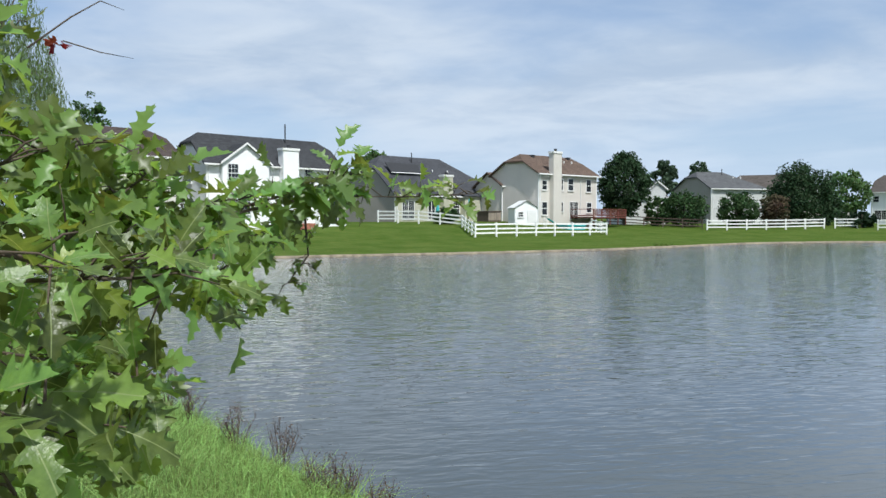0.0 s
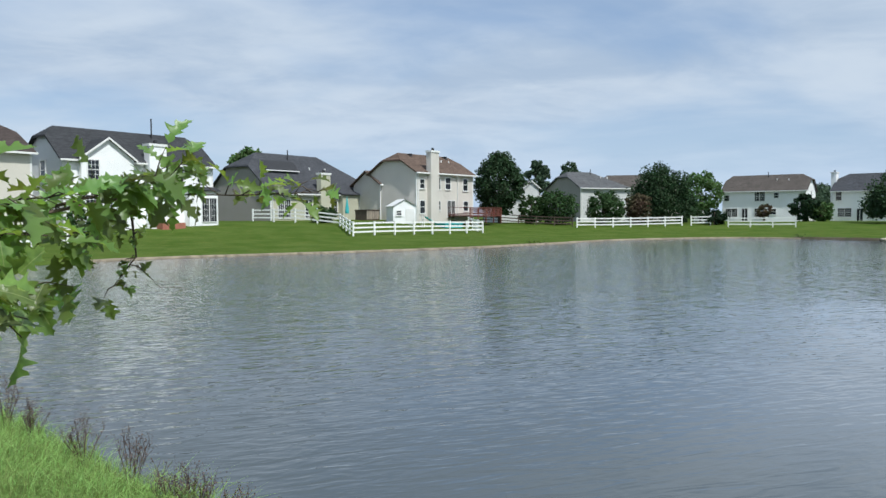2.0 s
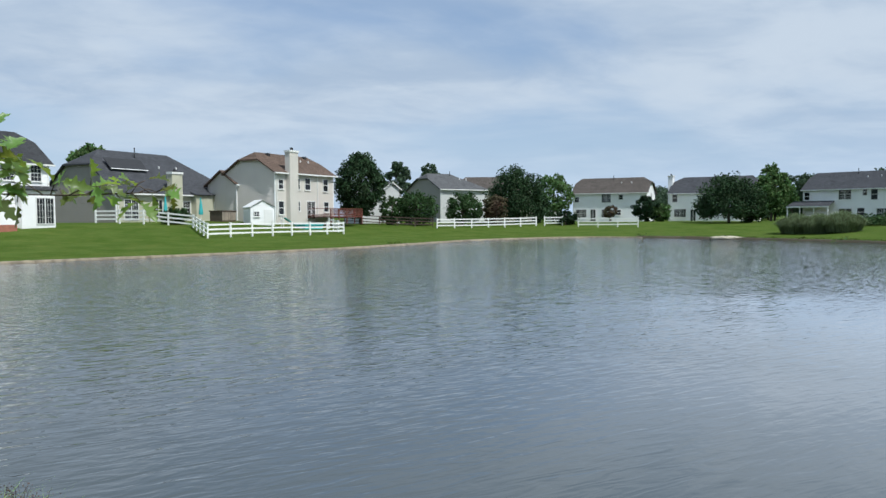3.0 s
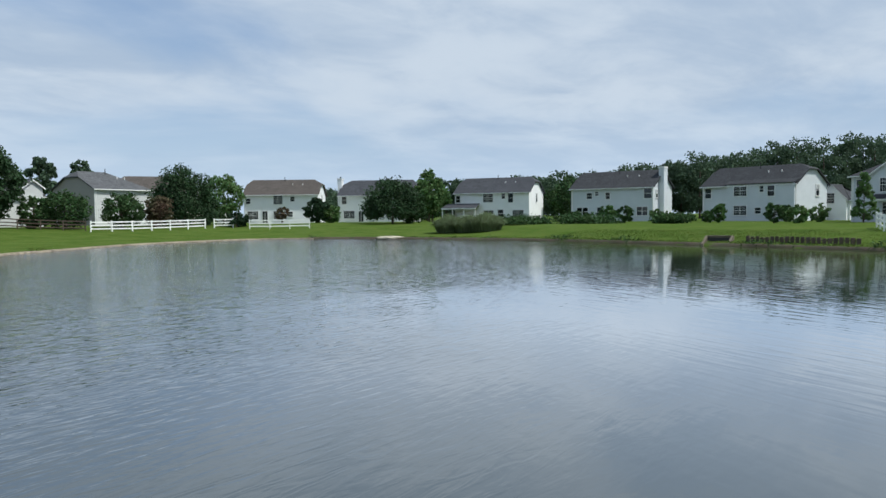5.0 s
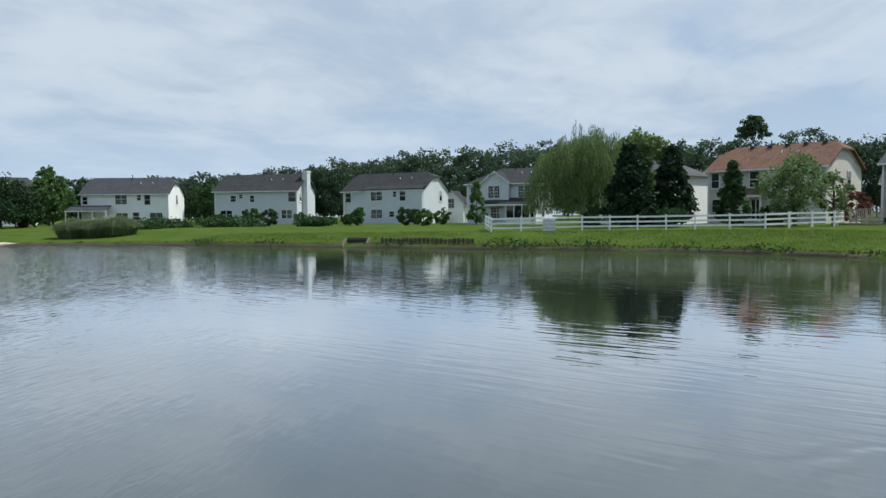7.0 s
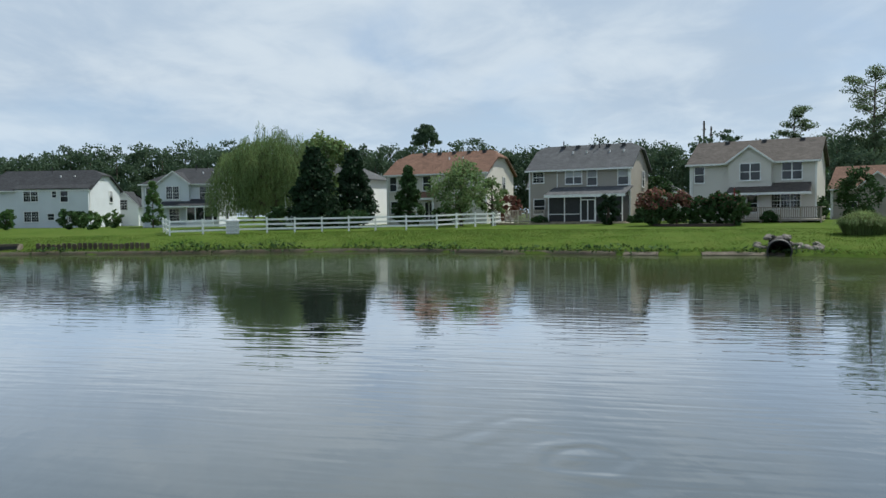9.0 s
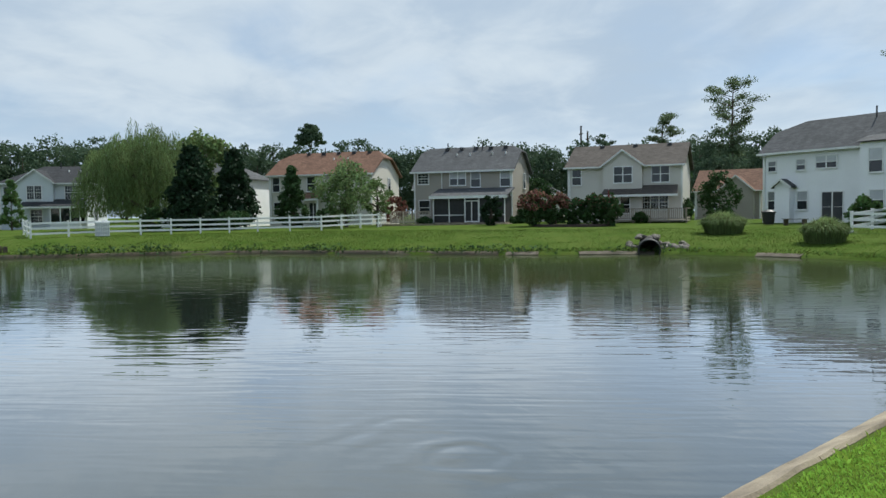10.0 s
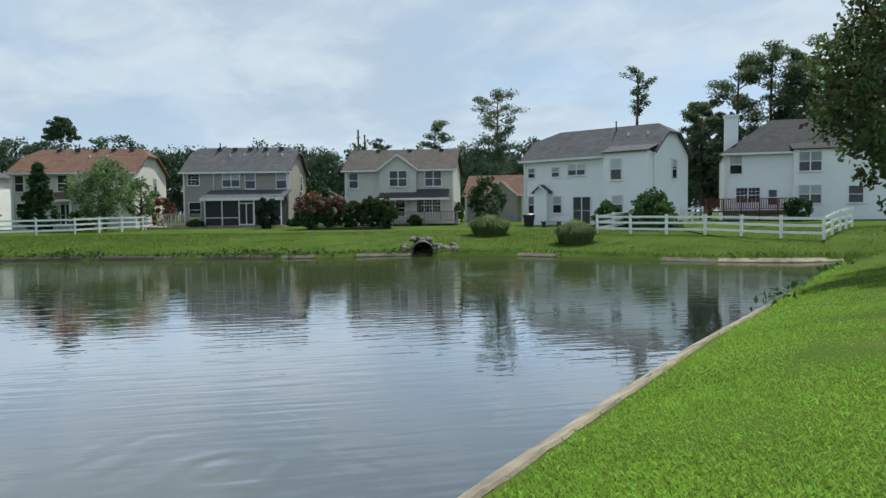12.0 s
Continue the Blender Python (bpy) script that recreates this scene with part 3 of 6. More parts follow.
def roof_mesh(W, D, He, rise, left, right, over=0.35, thick=0.16, clip=0.66, inset=(1.1, 1.1)):
    """A ridged roof whose ends are 'gable', 'jerk' (gable clipped at a share of the rise) or 'hip'; inset: how far the ridge stops short of each end."""
    sl = rise / (D / 2)
    ze, zr, yr = He - over * sl, He + rise, D / 2
    ends = []
    for e, sgn in ((left, -1), (right, 1)):
        edge = -over if sgn < 0 else W + over
        if e == "gable":
            ends.append((edge, None, edge))
        elif e == "jerk":
            zc = He + rise * clip
            ends.append((edge, (zc - ze) / sl - over, edge - sgn * inset[0 if sgn < 0 else 1]))
        else:
            ends.append((edge, -over, edge - sgn * max((D / 2 + over) * 0.85, inset[0 if sgn < 0 else 1])))
    (xl, cl, rl), (xr, cr, rr) = ends
    bm = bmesh.new()
    for lift in (0.0, -thick):
        def zz(y):
            return ze + (y + over) * sl + lift
        for back in (False, True):
            def pt(x, y):
                return (x, D - y, zz(y)) if back else (x, y, zz(y))
            pts = [pt(xl, -over), pt(xr, -over)]
            if cr is not None and cr > -over:
                pts.append(pt(xr, cr))
            pts.append(pt(rr, yr))
            pts.append(pt(rl, yr))
            if cl is not None and cl > -over:
                pts.append(pt(xl, cl))
            poly(bm, pts)
        for x, c, r in ends:
            if c is not None:
                poly(bm, [(x, c, zz(c)), (x, D - c, zz(c)), (r, yr, zz(yr))])
    bmesh.ops.remove_doubles(bm, verts=bm.verts, dist=0.001)
    # close the rim between the upper and the lower skin
    rim = [e for e in bm.edges if len(e.link_faces) == 1]
    up = [e for e in rim if min(v.co.z for v in e.verts) > -99]
    pairs = {}
    for v in {v for e in up for v in e.verts}:
        pairs.setdefault((round(v.co.x, 3), round(v.co.y, 3)), []).append(v)
    for e in up:
        a, b = e.verts
        qa, qb = pairs[(round(a.co.x, 3), round(a.co.y, 3))], pairs[(round(b.co.x, 3), round(b.co.y, 3))]
        if len(qa) == 2 and len(qb) == 2:
            ta, la = max(qa, key=lambda v: v.co.z), min(qa, key=lambda v: v.co.z)
            tb, lb = max(qb, key=lambda v: v.co.z), min(qb, key=lambda v: v.co.z)
            if a is ta:
                try:
                    bm.faces.new((ta, tb, lb, la))
                except ValueError:
                    pass
    return bm


def body_mesh(W, D, He, rise, left, right, y0=0.0, base=-0.7, clip=0.66):
    """Walls up to the eaves with the gables that the ends call for."""
    bm, sl = bmesh.new(), rise / (D / 2)
    prof = {}
    for side, e in (("l", left), ("r", right)):
        top = [(y0, He - 0.02)]
        if e == "gable":
            top += [(D / 2, He + rise - 0.06)]
        elif e == "jerk":
            zc = He + rise * clip - 0.06
            top += [((zc - He) / sl, zc), (D - (zc - He) / sl, zc)]
        prof[side] = top + [(D, He - 0.02)]
    for x, side in ((0, "l"), (W, "r")):
        poly(bm, [(x, y0, base)] + [(x, y, z) for y, z in prof[side]] + [(x, D, base)])
    poly(bm, [(0, y0, base), (W, y0, base), (W, y0, He - 0.02), (0, y0, He - 0.02)])
    poly(bm, [(0, D, base), (W, D, base), (W, D, He - 0.02), (0, D, He - 0.02)])
    poly(bm, [(0, y0, He - 0.02), (W, y0, He - 0.02), (W, D, He - 0.02), (0, D, He - 0.02)])
    bmesh.ops.remove_doubles(bm, verts=bm.verts, dist=0.001)
    return bm


def house(label, at, rot, W, D, zg, wall, roof, He=5.4, rise=2.6, left="jerk", right="jerk", wins=(), side_r=(), side_l=(), side_mat=None,
          bays=(), chimneys=(), sheds=(), pipes=(0.5,), group="houses round the pond", downspouts=(0.12,), corner=True, clip=0.66, inset=(1.1, 1.1), ridge_vents=0):
    """A house > wall, roof, gutter, windows and so on; x along the side that faces the pond, y away from it."""
    h = thing("house", label, "house", pose(at[0], at[1], zg, 0, 0, rot), group)
    part("wall", body_mesh(W, D, He, rise, left, right, clip=clip), wall, h)
    # thin skin over the left wall, its shade put into the colour
    if side_mat:
        sl = rise / (D / 2)
        z1 = He + rise * clip - 0.08
        for x in (-0.02,):
            bm = bmesh.new()
            y1 = (z1 - He) / sl
            for dx in (0, 0.015):
                poly(bm, [(x + dx, 0, -0.6), (x + dx, D, -0.6), (x + dx, D, He - 0.02), (x + dx, D - y1, z1), (x + dx, y1, z1), (x + dx, 0, He - 0.02)])
            part("side_wall", bm, side_mat, h, "siding coloured taupe to stand for its shade")
    part("roof", roof_mesh(W, D, He, rise, left, right, clip=clip, inset=inset), roof, h)
    for i in range(ridge_vents):
        x = W * (0.24 + 0.62 * i / max(1, ridge_vents - 1))
        part("ridge_vent", boxes((x - 0.2, D / 2 - 0.62, He + rise - 0.5, x + 0.2, D / 2 - 0.22, He + rise - 0.03)), M_METAL, h, "low dark roof vent")
    part("gutter", boxes((-0.36, -0.46, He - 0.36 * rise / (D / 2) - 0.14, W + 0.36, -0.34, He - 0.36 * rise / (D / 2) + 0.01)), M_TRIM, h, "white gutter")
    if corner:
        for x in (0, W):
            part("corner_trim", boxes((x - 0.07, -0.03, -0.3, x + 0.07, 0.07, He - 0.2)), M_TRIM, h)
    for x in downspouts:
        part("downspout", boxes((x, -0.11, 0, x + 0.08, -0.03, He - 0.2)), M_TRIM, h)
    for x, z, w, hh, *o in wins:
        dy = next((-b[2] for b in bays if b[0] - 0.01 <= x and x + w <= b[1] + 0.01 and z < b[3]), 0.0)
        kind = o[0] if o else ""
        window(h, pose(x, dy - 0.02, z), w, hh, 3 if "g" in kind else 1, 2 if "g" in kind else 1, 0.5 if "b" in kind else 0.0, "d" in kind)
    for y, z, w, hh in side_r:
        window(h, pose(W + 0.02, y, z, 0, 0, 90), w, hh, 1, 1, 0.4)
    for y, z, w, hh in side_l:
        window(h, pose(-0.04, y + w, z, 0, 0, -90), w, hh, 1, 1, 0.4)
    for x0, x1, d, top, *g in bays:
        peak = (g[0] if g else 0.0)
        bm = boxes((x0, -d, -0.6, x1, 0.3, top - 0.03))
        if peak:
            for y in (-d, -d + 0.2):
                poly(bm, [(x0, y, top - 0.03), (x1, y, top - 0.03), ((x0 + x1) / 2, y, top + peak - 0.05)])
        bay = part("bay", bm, wall, h)
        bm, xm, o = bmesh.new(), (x0 + x1) / 2, 0.25
        if peak:
            deep = D / 2 * min(1.0, peak / rise) + 0.1
            s = peak / ((x1 - x0) / 2)
            for a, b in ((x0 - o, xm), (x1 + o, xm)):
                za = top - o * s
                for dz in (0, -0.12):
                    poly(bm, [(a, -d - o, za + dz), (b, -d - o, top + peak + dz), (b, deep, top + peak + dz), (a, 0.3, za + dz)])
            part("bay_roof", bm, roof, bay)
            rk = bmesh.new()
            for a in (x0 - o, x1 + o):
                za = top - o * s
                for q in (0, 1):
                    poly(rk, [(a, -d - o - 0.03 + q * 0.06, za - 0.16), (xm, -d - o - 0.03 + q * 0.06, top + peak - 0.16),
                              (xm, -d - o - 0.03 + q * 0.06, top + peak + 0.02), (a, -d - o - 0.03 + q * 0.06, za + 0.02)])
            part("rake_board", rk, M_TRIM, bay, "white rake board")
        else:
            for dz in (0, 0.08):
                poly(bm, [(x0 - 0.2, -d - 0.25, top - 0.05 + dz), (x1 + 0.2, -d - 0.25, top - 0.05 + dz), (x1 + 0.2, 0.6, top + 0.5 + dz), (x0 - 0.2, 0.6, top + 0.5 + dz)])
            part("bay_roof", bm, roof, bay)
    for x0, x1, y0, y1, top, mat in chimneys:
        ch = part("chimney", boxes((x0, y0, -0.6, x1, y1, top)), mat, h)
        part("chimney_cap", boxes((x0 - 0.08, y0 - 0.08, top - 0.14, x1 + 0.08, y1 + 0.08, top + 0.08)), M_TRIM, ch)
        part("flue", boxes(((x0 + x1) / 2 - 0.12, (y0 + y1) / 2 - 0.12, top + 0.08, (x0 + x1) / 2 + 0.12, (y0 + y1) / 2 + 0.12, top + 0.4)), M_METAL, ch, "dark metal flue")
    for x0, x1, d, z0, z1 in sheds:
        bm = bmesh.new()
        for dz in (0, 0.12):
            poly(bm, [(x0, -d, z0 + dz), (x1, -d, z0 + dz), (x1 - 0.15, 0.02, z1 + dz), (x0 + 0.15, 0.02, z1 + dz)])
        bmesh.ops.bridge_loops(bm, edges=bm.edges[:])
        part("lean_to_roof", bm, roof, h)
        part("lean_to_fascia", boxes((x0, -d - 0.05, z0 - 0.14, x1, -d + 0.02, z0 + 0.06)), M_TRIM, h)
    for fx in pipes:
        yy = D * 0.42
        v, f = tube([(W * fx, yy, He + rise * 0.75), (W * fx, yy, He + rise + 0.45)], [0.06, 0.06], 8)
        part("vent_pipe", mesh_of(v, f), M_METAL, h)
        for q in (0.12, 0.26):
            part("roof_vent", boxes((W * (fx + q), D * 0.3, He + rise * 0.52, W * (fx + q) + 0.12, D * 0.3 + 0.12, He + rise * 0.6 + 0.28)), M_TRIM, h)
    return h


house("cream two-storey house with a dark brown shingle roof", (-27.5, 53.4), 44, 8.9, 9, 2.0, M_CREAM, R_UMBER, rise=2.4, left="hip",
      wins=((5.3, 3.7, 0.75, 0.9), (5.3, 1.1, 1.0, 1.2), (2.0, 3.7, 0.8, 1.2)), pipes=(0.3,))
house("white two-storey house with a charcoal roof and a cross gable", (-19.7, 62.1), 43.4, 13.6, 6.4, 1.86, M_WHITE, R_DARK, rise=2.6,
      wins=((1.7, 3.6, 0.9, 1.5, "g"), (1.5, 0.9, 0.9, 1.4, "g"), (2.9, 0.9, 0.8, 1.4, "g"), (9.6, 3.7, 0.9, 1.4, "g"), (12.0, 3.7, 0.9, 1.3, "g"),
            (11.9, 0.12, 1.5, 2.1, "dg"), (8.0, 0.8, 0.9, 1.3, "g")),
      side_l=((2.8, 3.6, 0.8, 1.5), (2.8, 0.9, 0.8, 1.3)), bays=((1.2, 5.6, 0.5, 5.4, 1.6), (10.6, 13.6, 0.8, 2.9, 0)),
      chimneys=((6.9, 8.5, -0.75, 0.1, 6.7, M_WHITE),), pipes=())
b_house = house("low pale olive house with a tall grey roof and chimney", (-5.2, 81.1), 44.2, 18.2, 10.6, 2.08, M_OLIVE, R_SLATE, He=3.14, rise=4.46, right="hip", side_mat=M_SHADE_TAUPE,
      wins=((1.0, 0.15, 1.7, 2.0, "dg"), (4.9, 0.2, 1.0, 2.0, "d"), (8.9, 0.7, 1.0, 1.4, "g"), (13.0, 0.9, 1.4, 1.2, "b")),
      bays=((10.2, 17.6, 0.7, 2.85, 0),), chimneys=((6.9, 8.4, -0.5, 0.2, 5.2, M_OLIVE),), pipes=(0.35,), downspouts=(0.15, 10.4, 17.4), clip=0.62, inset=(2.7, 6.8))
panel = boxes((1.0, 0.0, 0.0, 5.8, 0.05, 1.6))
part("solar_panel", panel, M_METAL, b_house, "dark framed solar panel", pose(0.4, 2.3, 5.45, -42, 0, 0))
part("panel_frame", boxes((1.0, -0.06, -0.08, 5.8, 0.0, 0.0)), M_TRIM, b_house, "", pose(0.4, 2.3, 5.45, -42, 0, 0))
house("beige two-storey house with a brown roof and tall chimney", (10.6, 82.3), 41.0, 10.3, 7.3, 2.02, M_BEIGE, R_BROWN, He=5.48, rise=2.2,
      wins=((0.54, 3.5, 0.75, 1.0), (5.03, 3.5, 0.9, 1.3), (8.35, 3.4, 0.85, 1.4), (3.58, 3.5, 0.5, 1.2), (0.54, 0.7, 0.8, 1.4), (3.58, 1.1, 0.5, 1.0),
            (5.35, 0.15, 1.4, 2.0, "dg"), (8.45, 1.0, 0.85, 1.1)), chimneys=((1.8, 3.2, -0.6, 0.1, 7.7, M_BEIGE),), pipes=(0.55,),
      downspouts=(0.15, 7.2), side_l=((2.0, 0.9, 0.8, 1.3),), clip=0.59, inset=(1.2, 0.9), ridge_vents=3)
house("beige house wing with a small gable", (6.9, 86.5), 35.6, 4.0, 5.0, 2.0, M_BEIGE, R_BROWN, He=4.3, rise=1.5, left="gable", right="gable",
      wins=((0.6, 2.6, 0.6, 1.1), (0.5, 0.8, 0.7, 1.2)), pipes=())
house("white two-storey house with a weathered grey roof", (69.9, 121.0), -45.8, 13.3, 8.7, 1.23, M_WHITE, R_TAUPE, rise=2.72,
      wins=((5.34, 3.5, 1.6, 1.6, "g"), (8.43, 4.0, 0.7, 0.8), (0.28, 3.6, 0.8, 0.9), (0.56, 0.8, 1.9, 1.4, "g"), (5.34, 0.8, 1.6, 1.4, "g"), (7.87, 1.2, 0.9, 0.9),
            (3.28, 0.1, 0.9, 2.1, "d")), side_r=((4.2, 3.6, 0.8, 1.5),), clip=0.65, inset=(0.9, 1.6))
house("white two-storey house with a grey roof and a chimney", (87.9, 116.5), -52.7, 14.5, 9.3, 1.2, M_WHITE, R_SLATE, rise=2.95,
      wins=((0.56, 3.6, 0.9, 1.5), (0.93, 0.8, 2.1, 1.4, "g"), (6.04, 0.7, 1.7, 1.3, "g"), (3.91, 0.1, 0.9, 2.0, "d"), (6.04, 3.6, 0.9, 1.4), (11.16, 3.6, 1.6, 1.4)),
      chimneys=((-0.9, -0.05, 2.2, 3.6, 8.6, M_WHITE),), side_r=((4.2, 3.6, 0.8, 1.5),), clip=0.64, inset=(1.8, 1.0))
house("white two-storey house with a grey roof and small porch", (97.5, 94.3), -69.2, 14.0, 8.9, 1.09, M_WHITE, R_SLATE, He=5.44, rise=2.72,
      wins=((0.18, 3.6, 0.8, 1.2), (5.52, 3.6, 1.8, 1.6, "g"), (9.02, 4.2, 0.6, 1.0), (10.21, 3.5, 0.9, 1.6), (5.61, 0.8, 1.8, 1.3), (8.28, 0.9, 1.0, 1.3), (11.04, 0.7, 2.0, 1.4, "g")),
      side_r=((4.2, 3.6, 0.8, 1.5),), sheds=((-1.6, 5.0, 2.6, 2.5, 3.3),), clip=0.67, inset=(0.7, 1.2))
house("grey two-storey house with a dark roof and side chimney", (100.3, 70.6), -82.0, 13.6, 8.2, 1.23, M_BLUEGREY, R_DARK, rise=2.62,
      wins=((2.68, 3.6, 0.9, 0.9), (4.12, 4.1, 0.6, 0.6), (5.93, 3.5, 0.7, 1.0), (12.25, 3.5, 1.2, 1.5), (0.96, 0.9, 1.9, 1.3), (4.50, 0.7, 0.9, 1.5), (9.28, 0.15, 0.9, 2.0, "d"),
            (11.10, 0.9, 1.7, 1.3)), chimneys=((13.62, 14.45, 2.4, 3.9, 8.3, M_BLUEGREY),), side_r=((1.2, 3.6, 0.7, 1.2),), clip=0.74, inset=(0.4, 1.05))
house("pale grey two-storey house with a charcoal roof", (106.1, 51.0), -100.4, 14.4, 7.9, 1.05, M_BLUEGREY, R_DARK, rise=2.66,
      wins=((0.4, 3.5, 1.0, 1.4), (5.4, 3.7, 2.0, 1.5, "g"), (9.4, 4.2, 0.6, 0.8), (10.6, 3.6, 1.0, 1.5), (5.4, 1.0, 2.0, 1.3, "g"), (8.7, 1.2, 0.9, 0.8), (11.6, 0.9, 1.7, 1.3, "g")),
      bays=((4.2, 14.4, 0.35, 5.36, 0),), side_r=((5.0, 3.6, 0.8, 1.5),), clip=0.71, inset=(0.5, 1.9))
house("grey two-storey house with a gabled bay and glazed sunroom", (93.8, 27.2), -95.2, 9.2, 8.4, 1.2, M_BLUEGREY, R_DARK, rise=2.0, left="hip", right="gable",
      wins=((0.5, 3.4, 0.8, 1.4), (3.2, 3.4, 1.5, 1.5, "g"), (7.0, 3.4, 1.6, 1.5, "g"), (3.5, 0.7, 1.2, 1.5, "g"), (6.1, 0.8, 1.3, 1.6), (7.6, 0.8, 1.4, 1.6)),
      bays=((2.2, 5.9, 0.7, 5.4, 1.4),), sheds=((2.6, 9.2, 1.9, 2.5, 3.3),), side_r=((3.0, 0.9, 1.2, 1.4), (4.5, 3.4, 0.9, 1.4)), pipes=(0.6,))
house("cream two-storey house with a rust shingle roof", (83.4, -2.3), -120.0, 11.8, 9.0, 1.5, M_CREAM, R_RUST, He=5.45, rise=2.5,
      wins=((0.4, 3.5, 0.8, 1.5), (4.5, 3.5, 0.95, 1.5), (0.5, 1.0, 0.9, 1.3), (4.7, 0.1, 0.9, 2.1, "d"), (7.6, 3.5, 1.3, 1.5), (8.2, 1.0, 1.4, 1.3)),
      sheds=((4.1, 6.4, 1.5, 2.6, 3.3),), side_r=((5.2, 3.4, 0.8, 1.5),), pipes=(0.42,), clip=0.67, inset=(1.3, 1.05), ridge_vents=5)
house("tan two-storey house with a grey roof and a screened porch", (73.9, -16.4), -123.6, 10.1, 7.8, 1.42, M_TAN, R_GREY, rise=2.45,
      wins=((0.4, 4.0, 1.1, 1.0, "g"), (3.8, 3.8, 1.6, 1.3, "b"), (6.0, 3.6, 0.9, 1.5, "b"), (9.0, 3.6, 0.95, 1.5, "b"), (5.2, 0.1, 1.5, 2.1, "d"), (0.5, 0.9, 1.1, 1.4)),
      side_r=((5.0, 3.5, 0.8, 1.5),), downspouts=(2.9, 9.95), pipes=(0.25, 0.62), clip=0.76, inset=(0.6, 1.1), ridge_vents=5)
house("beige two-storey house with a gabled bay and brown roof", (65.5, -29.5), -127.6, 10.3, 8.9, 1.34, M_BEIGE, R_TAUPE, rise=2.15, left="gable", right="gable",
      wins=((0.4, 3.6, 0.8, 1.4), (4.4, 3.7, 1.6, 1.4), (7.7, 3.7, 1.5, 1.4), (5.0, 0.9, 0.8, 1.5), (6.8, 1.2, 2.3, 1.3, "g"), (4.0, 0.1, 0.8, 2.0, "d")),
      bays=((3.4, 6.9, 0.6, 5.4, 1.3),), sheds=((3.4, 10.1, 1.6, 2.5, 3.3),), pipes=(), ridge_vents=3)
house("white two-storey house with a grey shingle roof", (51.8, -40.4), 196.0, 12.1, 6.2, 1.33, M_WHITE, R_GREY, He=5.8, rise=2.35,
      wins=((0.45, 4.1, 0.65, 0.75, "b"), (2.9, 4.1, 0.7, 0.75, "b"), (4.5, 4.15, 1.6, 0.85, "b"), (9.0, 3.6, 0.9, 1.6, "b"), (0.45, 1.05, 0.75, 1.4, "b"), (3.0, 1.05, 0.8, 1.35, "b"),
            (5.0, 0.1, 1.6, 2.2, "d"), (9.1, 1.0, 0.9, 1.3, "b")),
      bays=((1.4, 2.7, 0.6, 3.0, 0.45), (8.3, 12.1, 0.9, 5.72, 0)), side_r=((3.2, 3.7, 0.8, 1.5),), pipes=(0.62,), downspouts=(0.1, 8.15, 11.9), clip=0.66, inset=(2.1, 1.4))
house("white two-storey house with a charcoal hipped roof and chimney", (40.8, -53.0), -139.5, 12.0, 9.5, 1.95, M_WHITE, R_DARK, rise=2.94, left="hip", right="hip",
      wins=((0.4, 3.5, 0.9, 1.5, "b"), (5.6, 3.6, 1.6, 1.5, "b"), (0.9, 1.1, 1.8, 1.2, "g"), (3.4, 0.9, 0.6, 1.2), (5.6, 1.0, 1.6, 1.4, "b"), (9.2, 1.0, 1.0, 1.3)),
      bays=((5.2, 12.0, 0.5, 5.35),), chimneys=((0.1, 1.2, 2.6, 3.8, 8.65, M_WHITE),), pipes=())
# houses of the next street, seen between the others
house("grey house with a hipped shingle roof behind trees", (40.3, 111.4), 15, 9.5, 10, 1.5, M_GREY, R_GREY, rise=2.6, left="jerk", right="hip", wins=((5.5, 3.4, 0.9, 1.4), (7.5, 0.9, 1.0, 1.3)), side_mat=M_SHADE_TAUPE)
house("grey gabled house half hidden by a tree", (24.5, 100.5), 10, 6.0, 6.0, 1.8, M_GREY, R_GREY, He=3.6, rise=2.0, left="gable", right="gable", wins=((4.2, 2.0, 0.9, 1.2),),
      bays=((3.4, 5.8, 0.5, 4.6, 0.9),), pipes=())
house("beige house with a brown roof behind trees", (48.2, 122.5), -22, 13, 9, 1.5, M_BEIGE, R_TAUPE, rise=2.6, left="jerk", right="hip", wins=((2, 3.4, 0.9, 1.4), (7.5, 3.4, 1.0, 1.4), (8, 0.9, 1.2, 1.2)))
house("small white garage with a shuttered gable window", (113.5, 37.6), -95, 4.6, 6.0, 1.2, M_WHITE, R_DARK, He=3.0, rise=1.9, left="hip", right="hip", wins=((1.5, 2.4, 1.3, 1.4, "g"),),
      bays=((0.3, 4.4, 0.6, 3.1, 2.0),), pipes=())
house("white house seen behind dark conifers", (88.0, 9.5), -118, 9.0, 9.0, 1.4, M_WHITE, R_GREY, rise=2.2, right="hip", wins=((1.5, 0.9, 1.4, 1.4), (4.5, 0.9, 1.2, 1.4), (5.5, 3.4, 1.0, 1.4)))
house("tan house with an orange shingle roof behind shrubs", (76.5, -50.5), -135, 7.0, 8.0, 1.6, M_TAN, R_RUST, He=3.2, rise=2.4, left="gable", right="gable", wins=((1.5, 1.0, 1.0, 1.2),), bays=((2.8, 6.5, 1.5, 3.1, 1.6),), pipes=())
house("beige house in the next street", (91.5, -32.5), -118, 7.0, 7.0, 1.5, M_BEIGE, R_GREY, He=3.4, rise=1.6, left="gable", right="hip", wins=((1.0, 1.0, 1.0, 1.2),), pipes=())
house("small grey house between two larger houses", (93.8, -20.8), -110, 5.0, 7.0, 1.5, M_GREY, R_GREY, He=4.2, rise=1.6, left="gable", right="gable", wins=((1.0, 2.6, 1.0, 1.2),), pipes=())


# ---------------------------------------------------------------- fences
def mesh_from(bm, mat, name):
    me = bpy.data.meshes.new(name)
    bm.to_mesh(me)
    bm.free()
    me.materials.append(mat)
    return me


